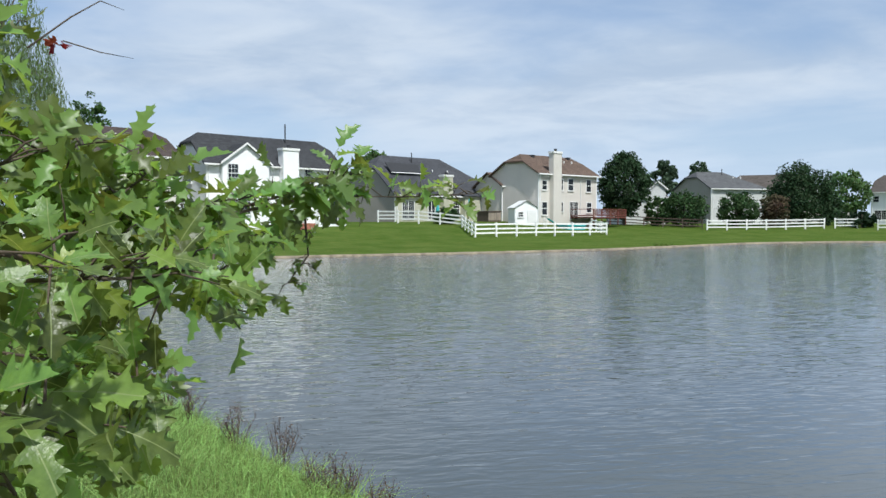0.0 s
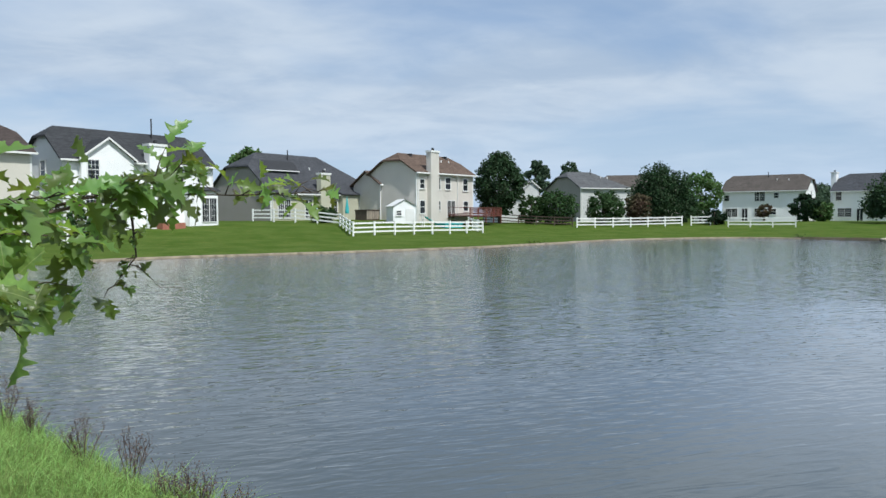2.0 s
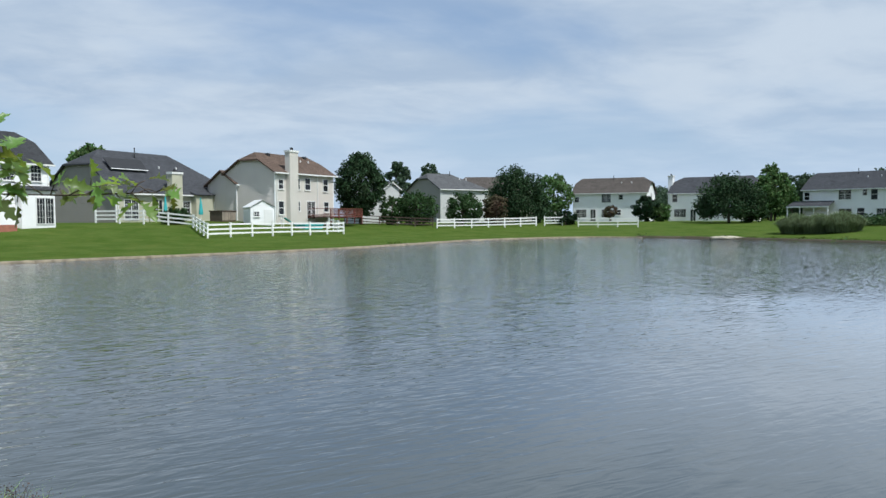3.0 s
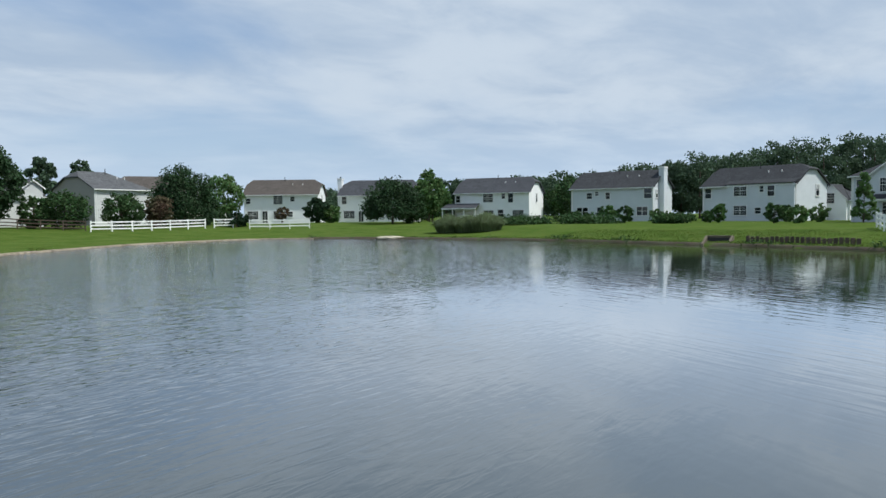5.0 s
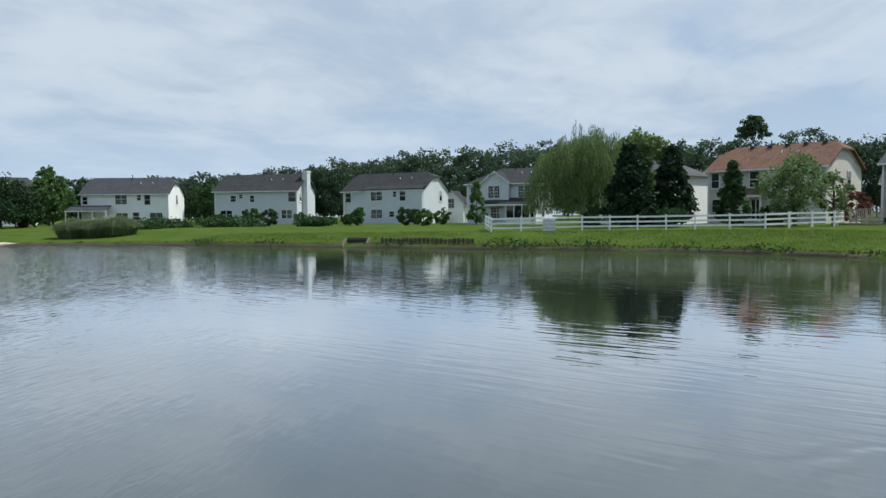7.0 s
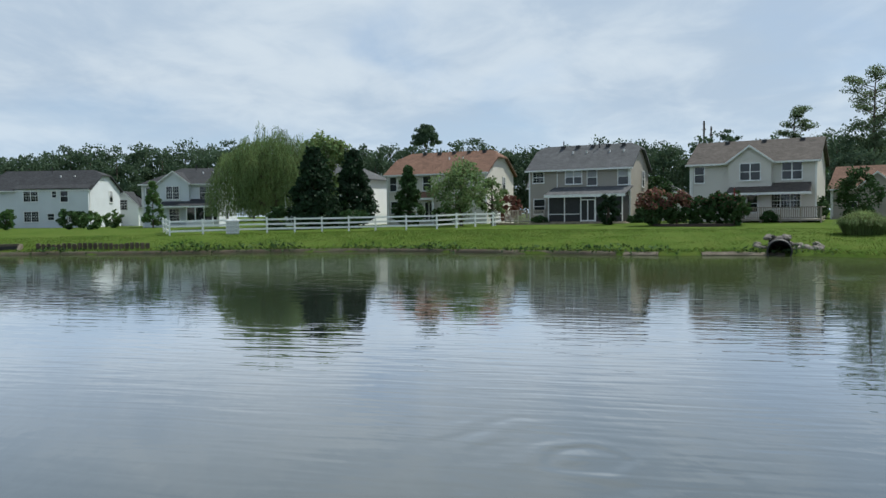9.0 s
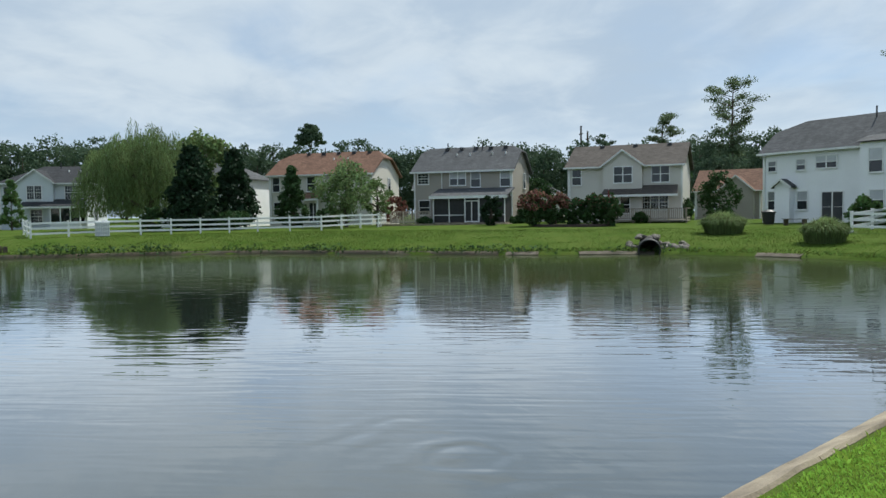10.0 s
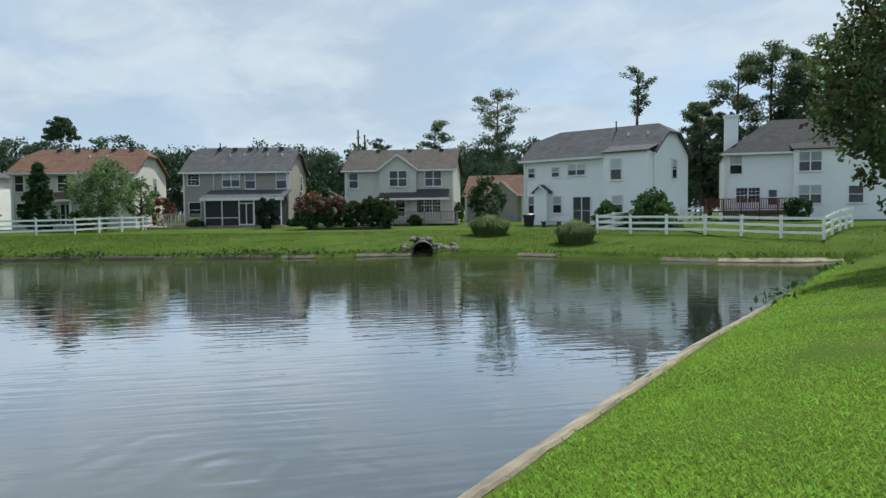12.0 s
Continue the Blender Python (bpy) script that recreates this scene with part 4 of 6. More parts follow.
POST = mesh_from(boxes((-0.065, -0.065, -0.3, 0.065, 0.065, 1.22), (-0.085, -0.085, 1.22, 0.085, 0.085, 1.26)), M_VINYL, "post")
RAIL = mesh_from(boxes((0, -0.022, -0.07, 1, 0.022, 0.07)), M_VINYL, "rail")


def rail_fence(pts, label, step=2.4, heights=(0.34, 0.72, 1.10), post=POST, rail=RAIL, mat=M_VINYL, group="fences", name="rail_fence"):
    """A fence > each post, each rail, along the line of points."""
    x0, y0 = pts[0]
    f = thing(name, label, "fence", pose(x0, y0, 0), group)
    first = True
    for (ax, ay), (bx, by) in zip(pts, pts[1:]):
        n = max(1, round(math.hypot(bx - ax, by - ay) / step))
        for i in range(n + 1):
            x, y = ax + (bx - ax) * i / n, ay + (by - ay) * i / n
            if i or first:
                part("post", post, mat, f, "", pose(x - x0, y - y0, gz(x, y), random.uniform(-1, 1), random.uniform(-1, 1), math.degrees(math.atan2(by - ay, bx - ax))))
            if i < n:
                u, v = ax + (bx - ax) * (i + 1) / n, ay + (by - ay) * (i + 1) / n
                za, zb = gz(x, y), gz(u, v)
                for h in heights:
                    d = Vector((u - x, v - y, zb - za))
                    m = Matrix.Translation((x - x0, y - y0, za + h + random.uniform(-0.012, 0.012))) @ d.to_track_quat("X", "Z").to_matrix().to_4x4()
                    part("rail", rail, mat, f, "", m @ Matrix.Diagonal((d.length, 1, 1, 1)))
        first = False
    return f


rail_fence([(-6.9, 79), (1.9, 73.5), (2.8, 64.5), (16.3, 74.0), (16.2, 81)], "white three-rail vinyl fence round a back yard")
rail_fence([(31.1, 87.4), (46.0, 89.5)], "white three-rail vinyl fence on the lawn")
rail_fence([(47.2, 89.3), (49.6, 88.8)], "short white vinyl fence beside a hedge")
rail_fence([(50.2, 85.6), (56.6, 81.5)], "white three-rail vinyl fence behind the pond")
rail_fence([(64.5, 17.0), (59.8, 15.3), (61.0, 8.0), (61.6, -0.7), (61.8, -5.8), (66.3, -11.3), (73.8, -13.3)], "long white vinyl fence above the bank")
rail_fence([(41.9, -51.6), (36.0, -34.0), (28.8, -35.6), (22.2, -36.5), (23.7, -40.5), (25.0, -44.0)], "white vinyl fence round a back lawn", heights=(0.36, 0.74, 1.10))
DPOST = mesh_from(boxes((-0.06, -0.06, -0.3, 0.06, 0.06, 1.15)), M_DARKWOOD, "dark_post")
DRAIL = mesh_from(boxes((0, -0.02, -0.06, 1, 0.02, 0.06)), M_DARKWOOD, "dark_rail")
rail_fence([(18.5, 93.5), (22.7, 92.4), (31.1, 89.0)], "dark weathered wooden rail fence", post=DPOST, rail=DRAIL, mat=M_DARKWOOD)
rail_fence([(-22, 49.5), (-16.5, 52.8)], "white rail fence behind an oak branch", heights=(0.4, 1.05))


# ---------------------------------------------------------------- plants
RNG = np.random.default_rng(7)


def unit(v):
    return v / np.maximum(np.linalg.norm(v, axis=1)[:, None], 1e-9)


def leaf_cards(pts, size, aspect=0.55, droop=0.0, spread=0.35):
    """Small four-cornered leaves at the points, turned every way."""
    n = len(pts)
    d = unit(RNG.normal(size=(n, 3)) + np.array([0, 0, -droop]))
    q = unit(np.cross(d, RNG.normal(size=(n, 3))))
    s = size * (1 + spread * RNG.uniform(-1, 1, size=(n, 1)))
    a, b = pts - d * s * 0.5, pts + d * s * 0.5
    mid = pts + np.cross(d, q) * s * 0.12
    verts = np.stack([a, mid + q * s * aspect * 0.5, b, mid - q * s * aspect * 0.5], 1).reshape(-1, 3)
    faces = np.arange(4 * n).reshape(-1, 4)
    return verts, faces


def fast_mesh(name, verts, faces, mat):
    """A mesh from arrays of corners and of equal-sided faces."""
    me = bpy.data.meshes.new(name)
    n, k = faces.shape
    me.vertices.add(len(verts))
    me.vertices.foreach_set("co", np.asarray(verts, np.float32).ravel())
    me.loops.add(n * k)
    me.loops.foreach_set("vertex_index", faces.astype(np.int32).ravel())
    me.polygons.add(n)
    me.polygons.foreach_set("loop_start", np.arange(0, n * k, k, dtype=np.int32))
    me.update(calc_edges=True)
    me.materials.append(mat)
    return me


def clump_points(shape, w, h, z0, clumps, per, spread=0.12, hollow=0.45, seed=0):
    """Leaf places in clumps through a crown of width w from z0 up to z0 + h."""
    r = np.random.default_rng(seed)
    v = unit(r.normal(size=(clumps, 3)))
    rad = r.uniform(hollow, 1.0, size=(clumps, 1)) ** 0.6
    c = v * rad
    zz = (c[:, 2] + 1) / 2
    if shape == "cone":
        zz = r.uniform(0, 1, clumps) ** 1.25
        ww = (1 - zz) ** 0.75 * 0.97 + 0.07
        ww *= np.minimum(1, 0.55 + zz * 5)
        ang = r.uniform(0, 2 * math.pi, clumps)
        k = np.sqrt(r.uniform(0.25, 1.0, clumps)) * ww
        c = np.stack([np.cos(ang) * k, np.sin(ang) * k, zz], 1)
    elif shape == "oval":
        f = np.where(zz < 0.35, 0.75 + 0.25 * zz / 0.35, 1 - 0.55 * (np.maximum(zz - 0.35, 0) / 0.65) ** 1.6)
        c = np.stack([c[:, 0] * f * 1.15, c[:, 1] * f * 1.15, zz], 1)
    elif shape == "dome":
        c[:, 2] = np.abs(c[:, 2])
    else:
        c[:, 2] = zz
    lump = 1 + 0.22 * np.array([noise.noise((float(a) * 1.7 + seed, float(b) * 1.7, float(d) * 2.2)) for a, b, d in c])[:, None]
    c[:, :2] *= lump
    c = c * np.array([w / 2, w / 2, h]) + np.array([0, 0, z0])
    ball = unit(r.normal(size=(clumps * per, 3))) * r.uniform(0, 1, (clumps * per, 1)) ** 0.45
    pts = np.repeat(c, per, 0) + ball * np.array([w, w, w * 0.8]) * spread * 1.35 * np.repeat(r.uniform(0.7, 1.2, (clumps, 1)), per, 0)
    return c, pts


def trunk_mesh(h, r0, limbs, seed=0, lean=0.0):
    """Tapered trunk and limbs that reach into the crown."""
    r = np.random.default_rng(seed)
    path = [(lean * t + r.normal() * 0.03 * h * t * 0.3, r.normal() * 0.03 * h * t * 0.3, h * t) for t in (-0.04, 0.0, 0.2, 0.4, 0.6, 0.8, 1.0)]
    pieces = [tube(path, [r0 * 1.5, r0 * 1.2, r0, r0 * 0.82, r0 * 0.62, r0 * 0.4, r0 * 0.15], 8)]
    for e in limbs:
        z = max(0.25 * h, min(0.85 * h, e[2] - 0.5 * math.hypot(e[0], e[1])))
        t = z / h
        a = Vector((lean * t, 0, z))
        b = Vector(e)
        m = a.lerp(b, 0.5) + Vector((0, 0, 0.06 * (b - a).length))
        pieces.append(tube([a, m, b], [r0 * 0.45 * (1.1 - t * 0.6), r0 * 0.25, r0 * 0.06], 5))
    return joined(pieces)


def tree(label, x, y, height, width, mat, shape="round", z0=None, clumps=160, per=26, size=0.26, name="tree", category="tree", group="", seed=1, trunk=0.16,
         spread=0.085, hollow=0.45, extra=None, limbs=14, z=None):
    """A tree or shrub > trunk, crown."""
    base = gz(x, y) if z is None else z
    z0 = height * 0.16 if z0 is None else z0
    t = thing(name, label, category, pose(x, y, base), group)
    c, pts = clump_points(shape, width, height - z0, z0, clumps, per, spread, hollow, seed)
    pts[:, 2] = np.maximum(pts[:, 2], 0.05)
    v, f = leaf_cards(pts, size * 1.25, 0.72)
    me = fast_mesh("crown", v, f, mat)
    if extra:
        me.materials.append(extra[0])
        k = int(per * extra[1])
        pick = np.array([(i % per) < k and c[i // per][2] > z0 + (height - z0) * extra[2] for i in range(len(f))])
        me.polygons.foreach_set("material_index", pick.astype(np.int32))
    part("crown", me, mat, t)
    tv, tf = trunk_mesh(height * 0.86, trunk, c[RNG.permutation(len(c))[:limbs]] * 0.9, seed)
    part("trunk", mesh_of(tv, tf, "trunk", True), M_BARK, t)
    return t


def willow(label, x, y, height, width, strands, seed, size=0.30, base=None, skirt=0.12):
    """A weeping willow > trunk, crown of hanging shoots."""
    r = np.random.default_rng(seed)
    t = thing("willow_tree", label, "tree", pose(x, y, gz(x, y) if base is None else base))
    pts, dirs = [], []
    tops = []
    for i in range(strands):
        a, k = r.uniform(0, 2 * math.pi), math.sqrt(r.uniform(0.02, 1)) * width / 2
        k *= 1 + 0.34 * noise.noise((math.cos(a) * 2.4 + seed, math.sin(a) * 2.4, 0))
        top = height * (1 - 0.42 * (k / (width / 2)) ** 2.2) * (1 + 0.30 * noise.noise((math.cos(a) * k * 0.7, math.sin(a) * k * 0.7, seed)))
        bot = max(height * skirt, top - height * r.uniform(0.25, 0.85))
        tops.append((math.cos(a) * k, math.sin(a) * k, top))
        n = max(3, int((top - bot) / 0.22))
        for j in range(n):
            f = j / n
            out = 1 + 0.05 * f
            pts.append((math.cos(a) * k * out + r.normal() * 0.07, math.sin(a) * k * out + r.normal() * 0.07, top - (top - bot) * f))
    pts = np.array(pts)
    v, f = leaf_cards(pts, size, 0.15, droop=4.0)
    part("crown", fast_mesh("crown", v, f, F_WILLOW), F_WILLOW, t)
    tv, tf = trunk_mesh(height * 0.8, 0.3, [Vector(tops[i]) * 0.93 for i in range(0, 26)], seed)
    part("trunk", mesh_of(tv, tf, "trunk", True), M_BARK, t)
    return t


def pine_pieces(height, crown_from, width, seed, cards, size):
    r = np.random.default_rng(seed)
    n = 26
    pts, limbs = [], []
    for i in range(n):
        f = crown_from + (1 - crown_from) * ((i + r.uniform(-0.3, 0.3)) / n)
        a = r.uniform(0, 2 * math.pi)
        reach = width / 2 * (0.35 + 0.65 * math.sin(math.pi * min(1, max(0.08, (1 - f) / (1 - crown_from) * 0.85 + 0.1)))) * r.uniform(0.45, 1.1)
        e = np.array([math.cos(a) * reach, math.sin(a) * reach, min(height, height * f + reach * 0.25)])
        limbs.append(((0, 0, height * f * 0.97), e))
        for q in (0.55, 0.8, 1.0):
            m = cards // (n * 3)
            c = np.array([e[0] * q, e[1] * q, height * f * 0.97 + (e[2] - height * f * 0.97) * q + 0.15])
            pts.append(c + unit(r.normal(size=(m, 3))) * r.uniform(0, 1, (m, 1)) ** 0.5 * np.array([0.19, 0.19, 0.09]) * width * r.uniform(0.55, 1.1))
    return np.concatenate(pts), limbs


def pine(label, x, y, height, width, crown_from, seed, cards=4600, size=0.36):
    t = thing("pine_tree", label, "tree", pose(x, y, gz(x, y)), "tall pines")
    pts, limbs = pine_pieces(height, crown_from, width, seed, cards, size)
    v, f = leaf_cards(pts, size * 0.95, 0.55)
    part("crown", fast_mesh("crown", v, f, F_PINE), F_PINE, t)
    pieces = [tube([(0, 0, -0.3), (0.05, 0, height * 0.3), (0.1, 0.05, height * 0.65), (0, 0, height * 0.97)], [0.26, 0.2, 0.15, 0.05], 8)]
    pieces += [tube([a, b], [0.06, 0.02], 5) for a, b in limbs]
    tv, tf = joined(pieces)
    part("trunk", mesh_of(tv, tf, "trunk", True), M_BARK, t)


# north and east yards
tree("dense dark green broad-leaved tree beside a beige house", 22.4, 92.0, 9.1, 5.9, F_DEEP, "oval", 0.9, 420, 34, 0.23, seed=3)
tree("large dark spreading tree behind a white fence", 46.4, 96.2, 8.0, 9.4, F_DEEP, "dome", 0.6, 420, 34, 0.24, seed=5)
tree("rounded light green tree behind a white fence", 56.5, 104.0, 7.6, 6.0, F_LIGHT, "round", 0.8, 160, 24, 0.32, seed=6)
tree("reddish shrub beside a fence", 41.6, 92.8, 4.0, 3.9, F_PLUM, "round", 0.1, 110, 26, 0.22, "shrub", "shrub", seed=8)
tree("tall green shrub beside a fence", 30.2, 92.7, 4.3, 5.6, F_BUSH, "round", 0.0, 190, 28, 0.22, "shrub", "shrub", seed=9)
tree("tall green shrub beside a fence", 26.8, 92.6, 3.8, 3.6, F_BUSH, "round", 0.1, 70, 24, 0.28, "shrub", "shrub", seed=10)
tree("tall green shrub beside a fence", 36.6, 92.5, 4.3, 4.8, F_BUSH, "round", 0.0, 170, 28, 0.22, "shrub", "shrub", seed=11)
tree("distant round treetop above a roof", 39.4, 132.8, 11.0, 5.0, F_WOODS, "round", 4.0, 110, 22, 0.45, seed=12)
tree("distant round treetop above a roof", 45.9, 132.8, 11.2, 3.8, F_WOODS, "round", 4.0, 100, 22, 0.45, seed=13)
tree("distant treetop between two roofs", -9.6, 102, 9.6, 4.6, F_LIGHT, "round", 4.0, 90, 22, 0.4, seed=14)
tree("distant green tree above a brown roof", -37.0, 78, 13.4, 4.6, F_MAPLE, "round", 3.0, 120, 30, 0.25, seed=15)
tree("dark clipped hedge beside a white fence", 50.6, 89.6, 1.9, 3.4, F_DARK, "round", 0.0, 60, 24, 0.25, "hedge", "hedge", seed=16)
tree("dark round shrub by a white house", 67.6, 95.4, 3.8, 4.0, F_DARK, "round", 0.1, 90, 24, 0.3, "shrub", "shrub", seed=17)
tree("light green shrub by a white house", 69.6, 94.6, 3.0, 3.4, F_LIGHT, "round", 0.1, 80, 24, 0.3, "shrub", "shrub", seed=18)
tree("small bare-stemmed shrub by a fence", 60.5, 94.0, 2.4, 2.2, F_PLUM, "round", 0.6, 40, 20, 0.24, "shrub", "shrub", seed=19)
tree("wide spreading dark tree in front of a white house", 70.6, 80.9, 6.2, 8.8, F_DEEP, "dome", 1.0, 380, 34, 0.23, seed=20)
tree("dense green shrub under a spreading tree", 72.6, 79.4, 3.6, 4.4, F_BUSH, "round", 0.0, 130, 24, 0.3, "shrub", "shrub", seed=21)
tree("tall light green tree between two white houses", 94.8, 98.4, 9.6, 5.4, F_LIGHT, "oval", 1.0, 200, 24, 0.36, seed=22)
tree("green tree between two white houses", 101.5, 104.5, 8.0, 7.0, F_MAPLE, "round", 0.6, 130, 24, 0.36, seed=23)
tree("dark green tree beside a white house", 116.0, 82.0, 8.0, 9.0, F_BUSH, "round", 0.5, 150, 24, 0.4, seed=24)
for i, (x, y, h, w) in enumerate(((82.5, 50.0, 2.6, 2.8), (84.5, 46.6, 2.2, 2.2), (86, 39.5, 2.9, 2.6), (79.5, 30.5, 2.6, 2.6), (77.5, 27.5, 2.3, 2.6), (88, 41.8, 1.8, 2.0), (92.5, 34.0, 2.6, 2.2),
                                  (94.0, 30.8, 2.6, 3.0), (92.0, 58.5, 3.0, 3.2), (90.0, 63.0, 2.2, 3.0))):
    tree("small round green garden shrub on the lawn", x, y, h * 0.8, w * 0.8, (F_BUSH, F_LIGHT, F_MAPLE)[i % 3], "round", 0.05, 46, 22, 0.24, "shrub", "shrub", "garden shrubs", 30 + i, 0.05, limbs=5)
tree("slender young tree beside a grey house", 83.0, 23.0, 5.0, 2.6, F_LIGHT, "cone", 0.5, 70, 22, 0.26, seed=41, trunk=0.07)
for i, (x, y, w) in enumerate(((72.5, 58.5, 7.0), (75.5, 51.0, 7.5), (79.5, 42.0, 5.0))):
    tree("low leafy vegetable bed along the lawn", x, y, 0.75 + 0.15 * i, w, F_BUSH, "round", 0.0, 130, 24, 0.2, "garden_bed", "garden bed", "garden beds", 50 + i, 0.03, limbs=4)
willow("large weeping willow behind a white fence", 76.0, 9.2, 9.0, 12.0, 2900, 4, size=0.34)
tree("rounded bright treetop behind a willow", 77.5, 4.0, 9.8, 5.6, F_WILLOW, "round", 3.0, 150, 24, 0.3, seed=60)
tree("dense dark magnolia tree above a white fence", 67.5, 4.6, 7.0, 5.0, F_DARK, "cone", 0.4, 330, 26, 0.27, "magnolia_tree", seed=61, group="dark conical trees", hollow=0.6)
tree("dense dark magnolia tree above a white fence", 70.0, 1.2, 7.0, 4.4, F_DARK, "cone", 0.6, 260, 26, 0.27, "magnolia_tree", seed=62, group="dark conical trees", hollow=0.6)
tree("narrow dark green tree by a cream house", 71.2, -4.0, 5.6, 3.0, F_BUSH, "cone", 0.4, 170, 24, 0.24, "magnolia_tree", seed=63, group="dark conical trees")
tree("bright green young maple behind a fence", 67.6, -8.6, 6.2, 5.4, F_PALE, "oval", 0.5, 170, 26, 0.19, "maple_tree", seed=64, hollow=0.2)
tree("small green maple behind a fence", 69.4, -11.8, 4.6, 2.8, F_PALE, "oval", 0.5, 70, 26, 0.18, "maple_tree", seed=65)
for i, (x, y, h, w) in enumerate(((68.5, 8.0, 2.0, 2.4), (66.5, 1.2, 1.8, 3.0), (71.5, -7.5, 1.8, 2.6), (69.5, 2.5, 2.4, 3.4), (80, -15.6, 3.2, 2.6))):
    tree("dark green foundation shrub behind a fence", x, y, h, w, F_CRAPE if i == 4 else F_BUSH, "round", 0.0, 50, 22, 0.24, "shrub", "shrub", "", 70 + i, 0.05, limbs=4)
tree("dense rounded evergreen shrub before a screened porch", 62.0, -20.6, 2.6, 1.9, F_DARK, "round", 0.0, 80, 24, 0.18, "shrub", "shrub", seed=80, limbs=4)
for i, (dx, dy, w, h) in enumerate(((0, 0, 3.0, 2.9), (-1.2, -1.5, 2.6, 2.7), (-2.1, -2.7, 2.0, 2.3), (-2.9, -3.9, 2.2, 2.6), (-3.7, -4.9, 2.2, 2.6))):
    tree("crape myrtle shrub with coral flowers in a mulch bed", 57.2 + dx, -22.6 + dy, h, w, F_BUSH, "round", 0.1, 80, 24, 0.2, "crape_myrtle", "shrub", "crape myrtles", 90 + i,
         0.05, extra=(F_CRAPE, 0.75 if i < 2 else 0.12, 0.5), limbs=6, hollow=0.3)
for i, (x, y, h, w) in enumerate(((63.5, -27.0, 0.9, 1.2), (58.3, -33.0, 0.9, 1.3), (66.0, -24.5, 0.7, 1.4), (70.2, -16.6, 0.7, 1.6), (69.6, -26.8, 1.6, 1.8), (75.5, -30.5, 4.8, 4.0), (70.5, -42.5, 7.5, 6.0),
                                  (60.8, -38.5, 2.2, 2.4), (67, -47, 5.0, 4.0))):
    tree("green planting beside a house", x, y, h, w, F_BUSH, "round", 0.0, 26 + int(h * 22), 22, 0.22, "shrub", "shrub", "", 100 + i, 0.05, limbs=4)
tree("spreading bright green shrub behind a white fence", 35.6, -38.6, 2.6, 3.4, F_MAPLE, "dome", 0.0, 110, 26, 0.2, "shrub", "shrub", seed=120, limbs=5)
tree("spreading bright green shrub behind a white fence", 39.2, -38.2, 1.9, 2.4, F_MAPLE, "dome", 0.0, 70, 26, 0.2, "shrub", "shrub", seed=121, limbs=5)
tree("round green shrub beside a red deck", 33.6, -52.0, 1.8, 2.0, F_BUSH, "round", 0.0, 60, 24, 0.18, "shrub", "shrub", seed=122, limbs=4)
tree("tall broad tree with dark green and russet leaves", 10.65, -24.05, 10.0, 7.2, F_RUSSET, "oval", 0.7, 520, 40, 0.155, seed=123, extra=(F_PLUM, 0.18, 0.0), group="", hollow=0.55, spread=0.06)
tree("leafy sapling with large light leaves on the bank", 4.25, -9.3, 1.55, 0.9, F_LIGHT, "oval", 0.5, 26, 12, 0.15, "sapling", "sapling", seed=124, trunk=0.02, limbs=8)
willow("weeping willow behind oak leaves on the bank", -22.6, 37.0, 13.2, 8.5, 1600, 9, size=0.26)
tree("green shrub beside a white house", -18.0, 60.8, 2.3, 2.2, F_BUSH, "round", 0.0, 50, 22, 0.22, "shrub", "shrub", seed=125, limbs=4)
tree("low green shrub inside a white fence", 0.3, 76.5, 1.5, 2.8, F_BUSH, "round", 0.0, 60, 22, 0.22, "shrub", "shrub", seed=126, limbs=4)

pine("very tall bare-trunked pine with tufted branches", 87.5, -63.5, 18.3, 7.6, 0.45, 5, 8000, 0.27)
pine("tall pine half hidden by other trees", 93.5, -56.5, 14.5, 5.5, 0.4, 6, 6000, 0.27)
pine("tall slim pine with a small high crown", 60.5, -63.5, 17.0, 3.6, 0.70, 7, 2400, 0.24)
for i, (x, y, h, w) in enumerate(((52.0, -64.0, 11.8, 5), (52.5, -70.5, 17.5, 7), (49.5, -72, 18.5, 7), (46.0, -72.5, 17, 7), (43.5, -73, 18, 7), (55, -69, 13, 6), (39, -74, 17, 7))):
    pine("tall pine in a grove behind a white house", x, y, h, w, 0.3, 20 + i, 11000, 0.27)
for i, (x, y, h, w) in enumerate(((56, -62, 9, 7), (50, -67, 10, 8), (60, -66, 8, 7), (90, -60, 11, 10), (82, -58, 8, 8), (98, -58, 10, 9), (83, -66, 12, 7), (44, -68, 9, 8), (48, -76, 15, 9), (43.5, -78, 16, 9), (39, -79, 15, 9), (94, -66, 13, 8))):
    tree("broad dark woodland tree behind the houses", x, y, h, w, F_WOODS, "round", 0.6, 190, 30, 0.28, "woodland_tree", group="woodland trees", seed=140 + i)
tree("tall dark pine rising above a rust roof", 140.0, -11.3, 18.0, 5.2, F_WOODS, "dome", 14.2, 130, 32, 0.30, "pine_tree", seed=30, spread=0.075, group="tall pines")


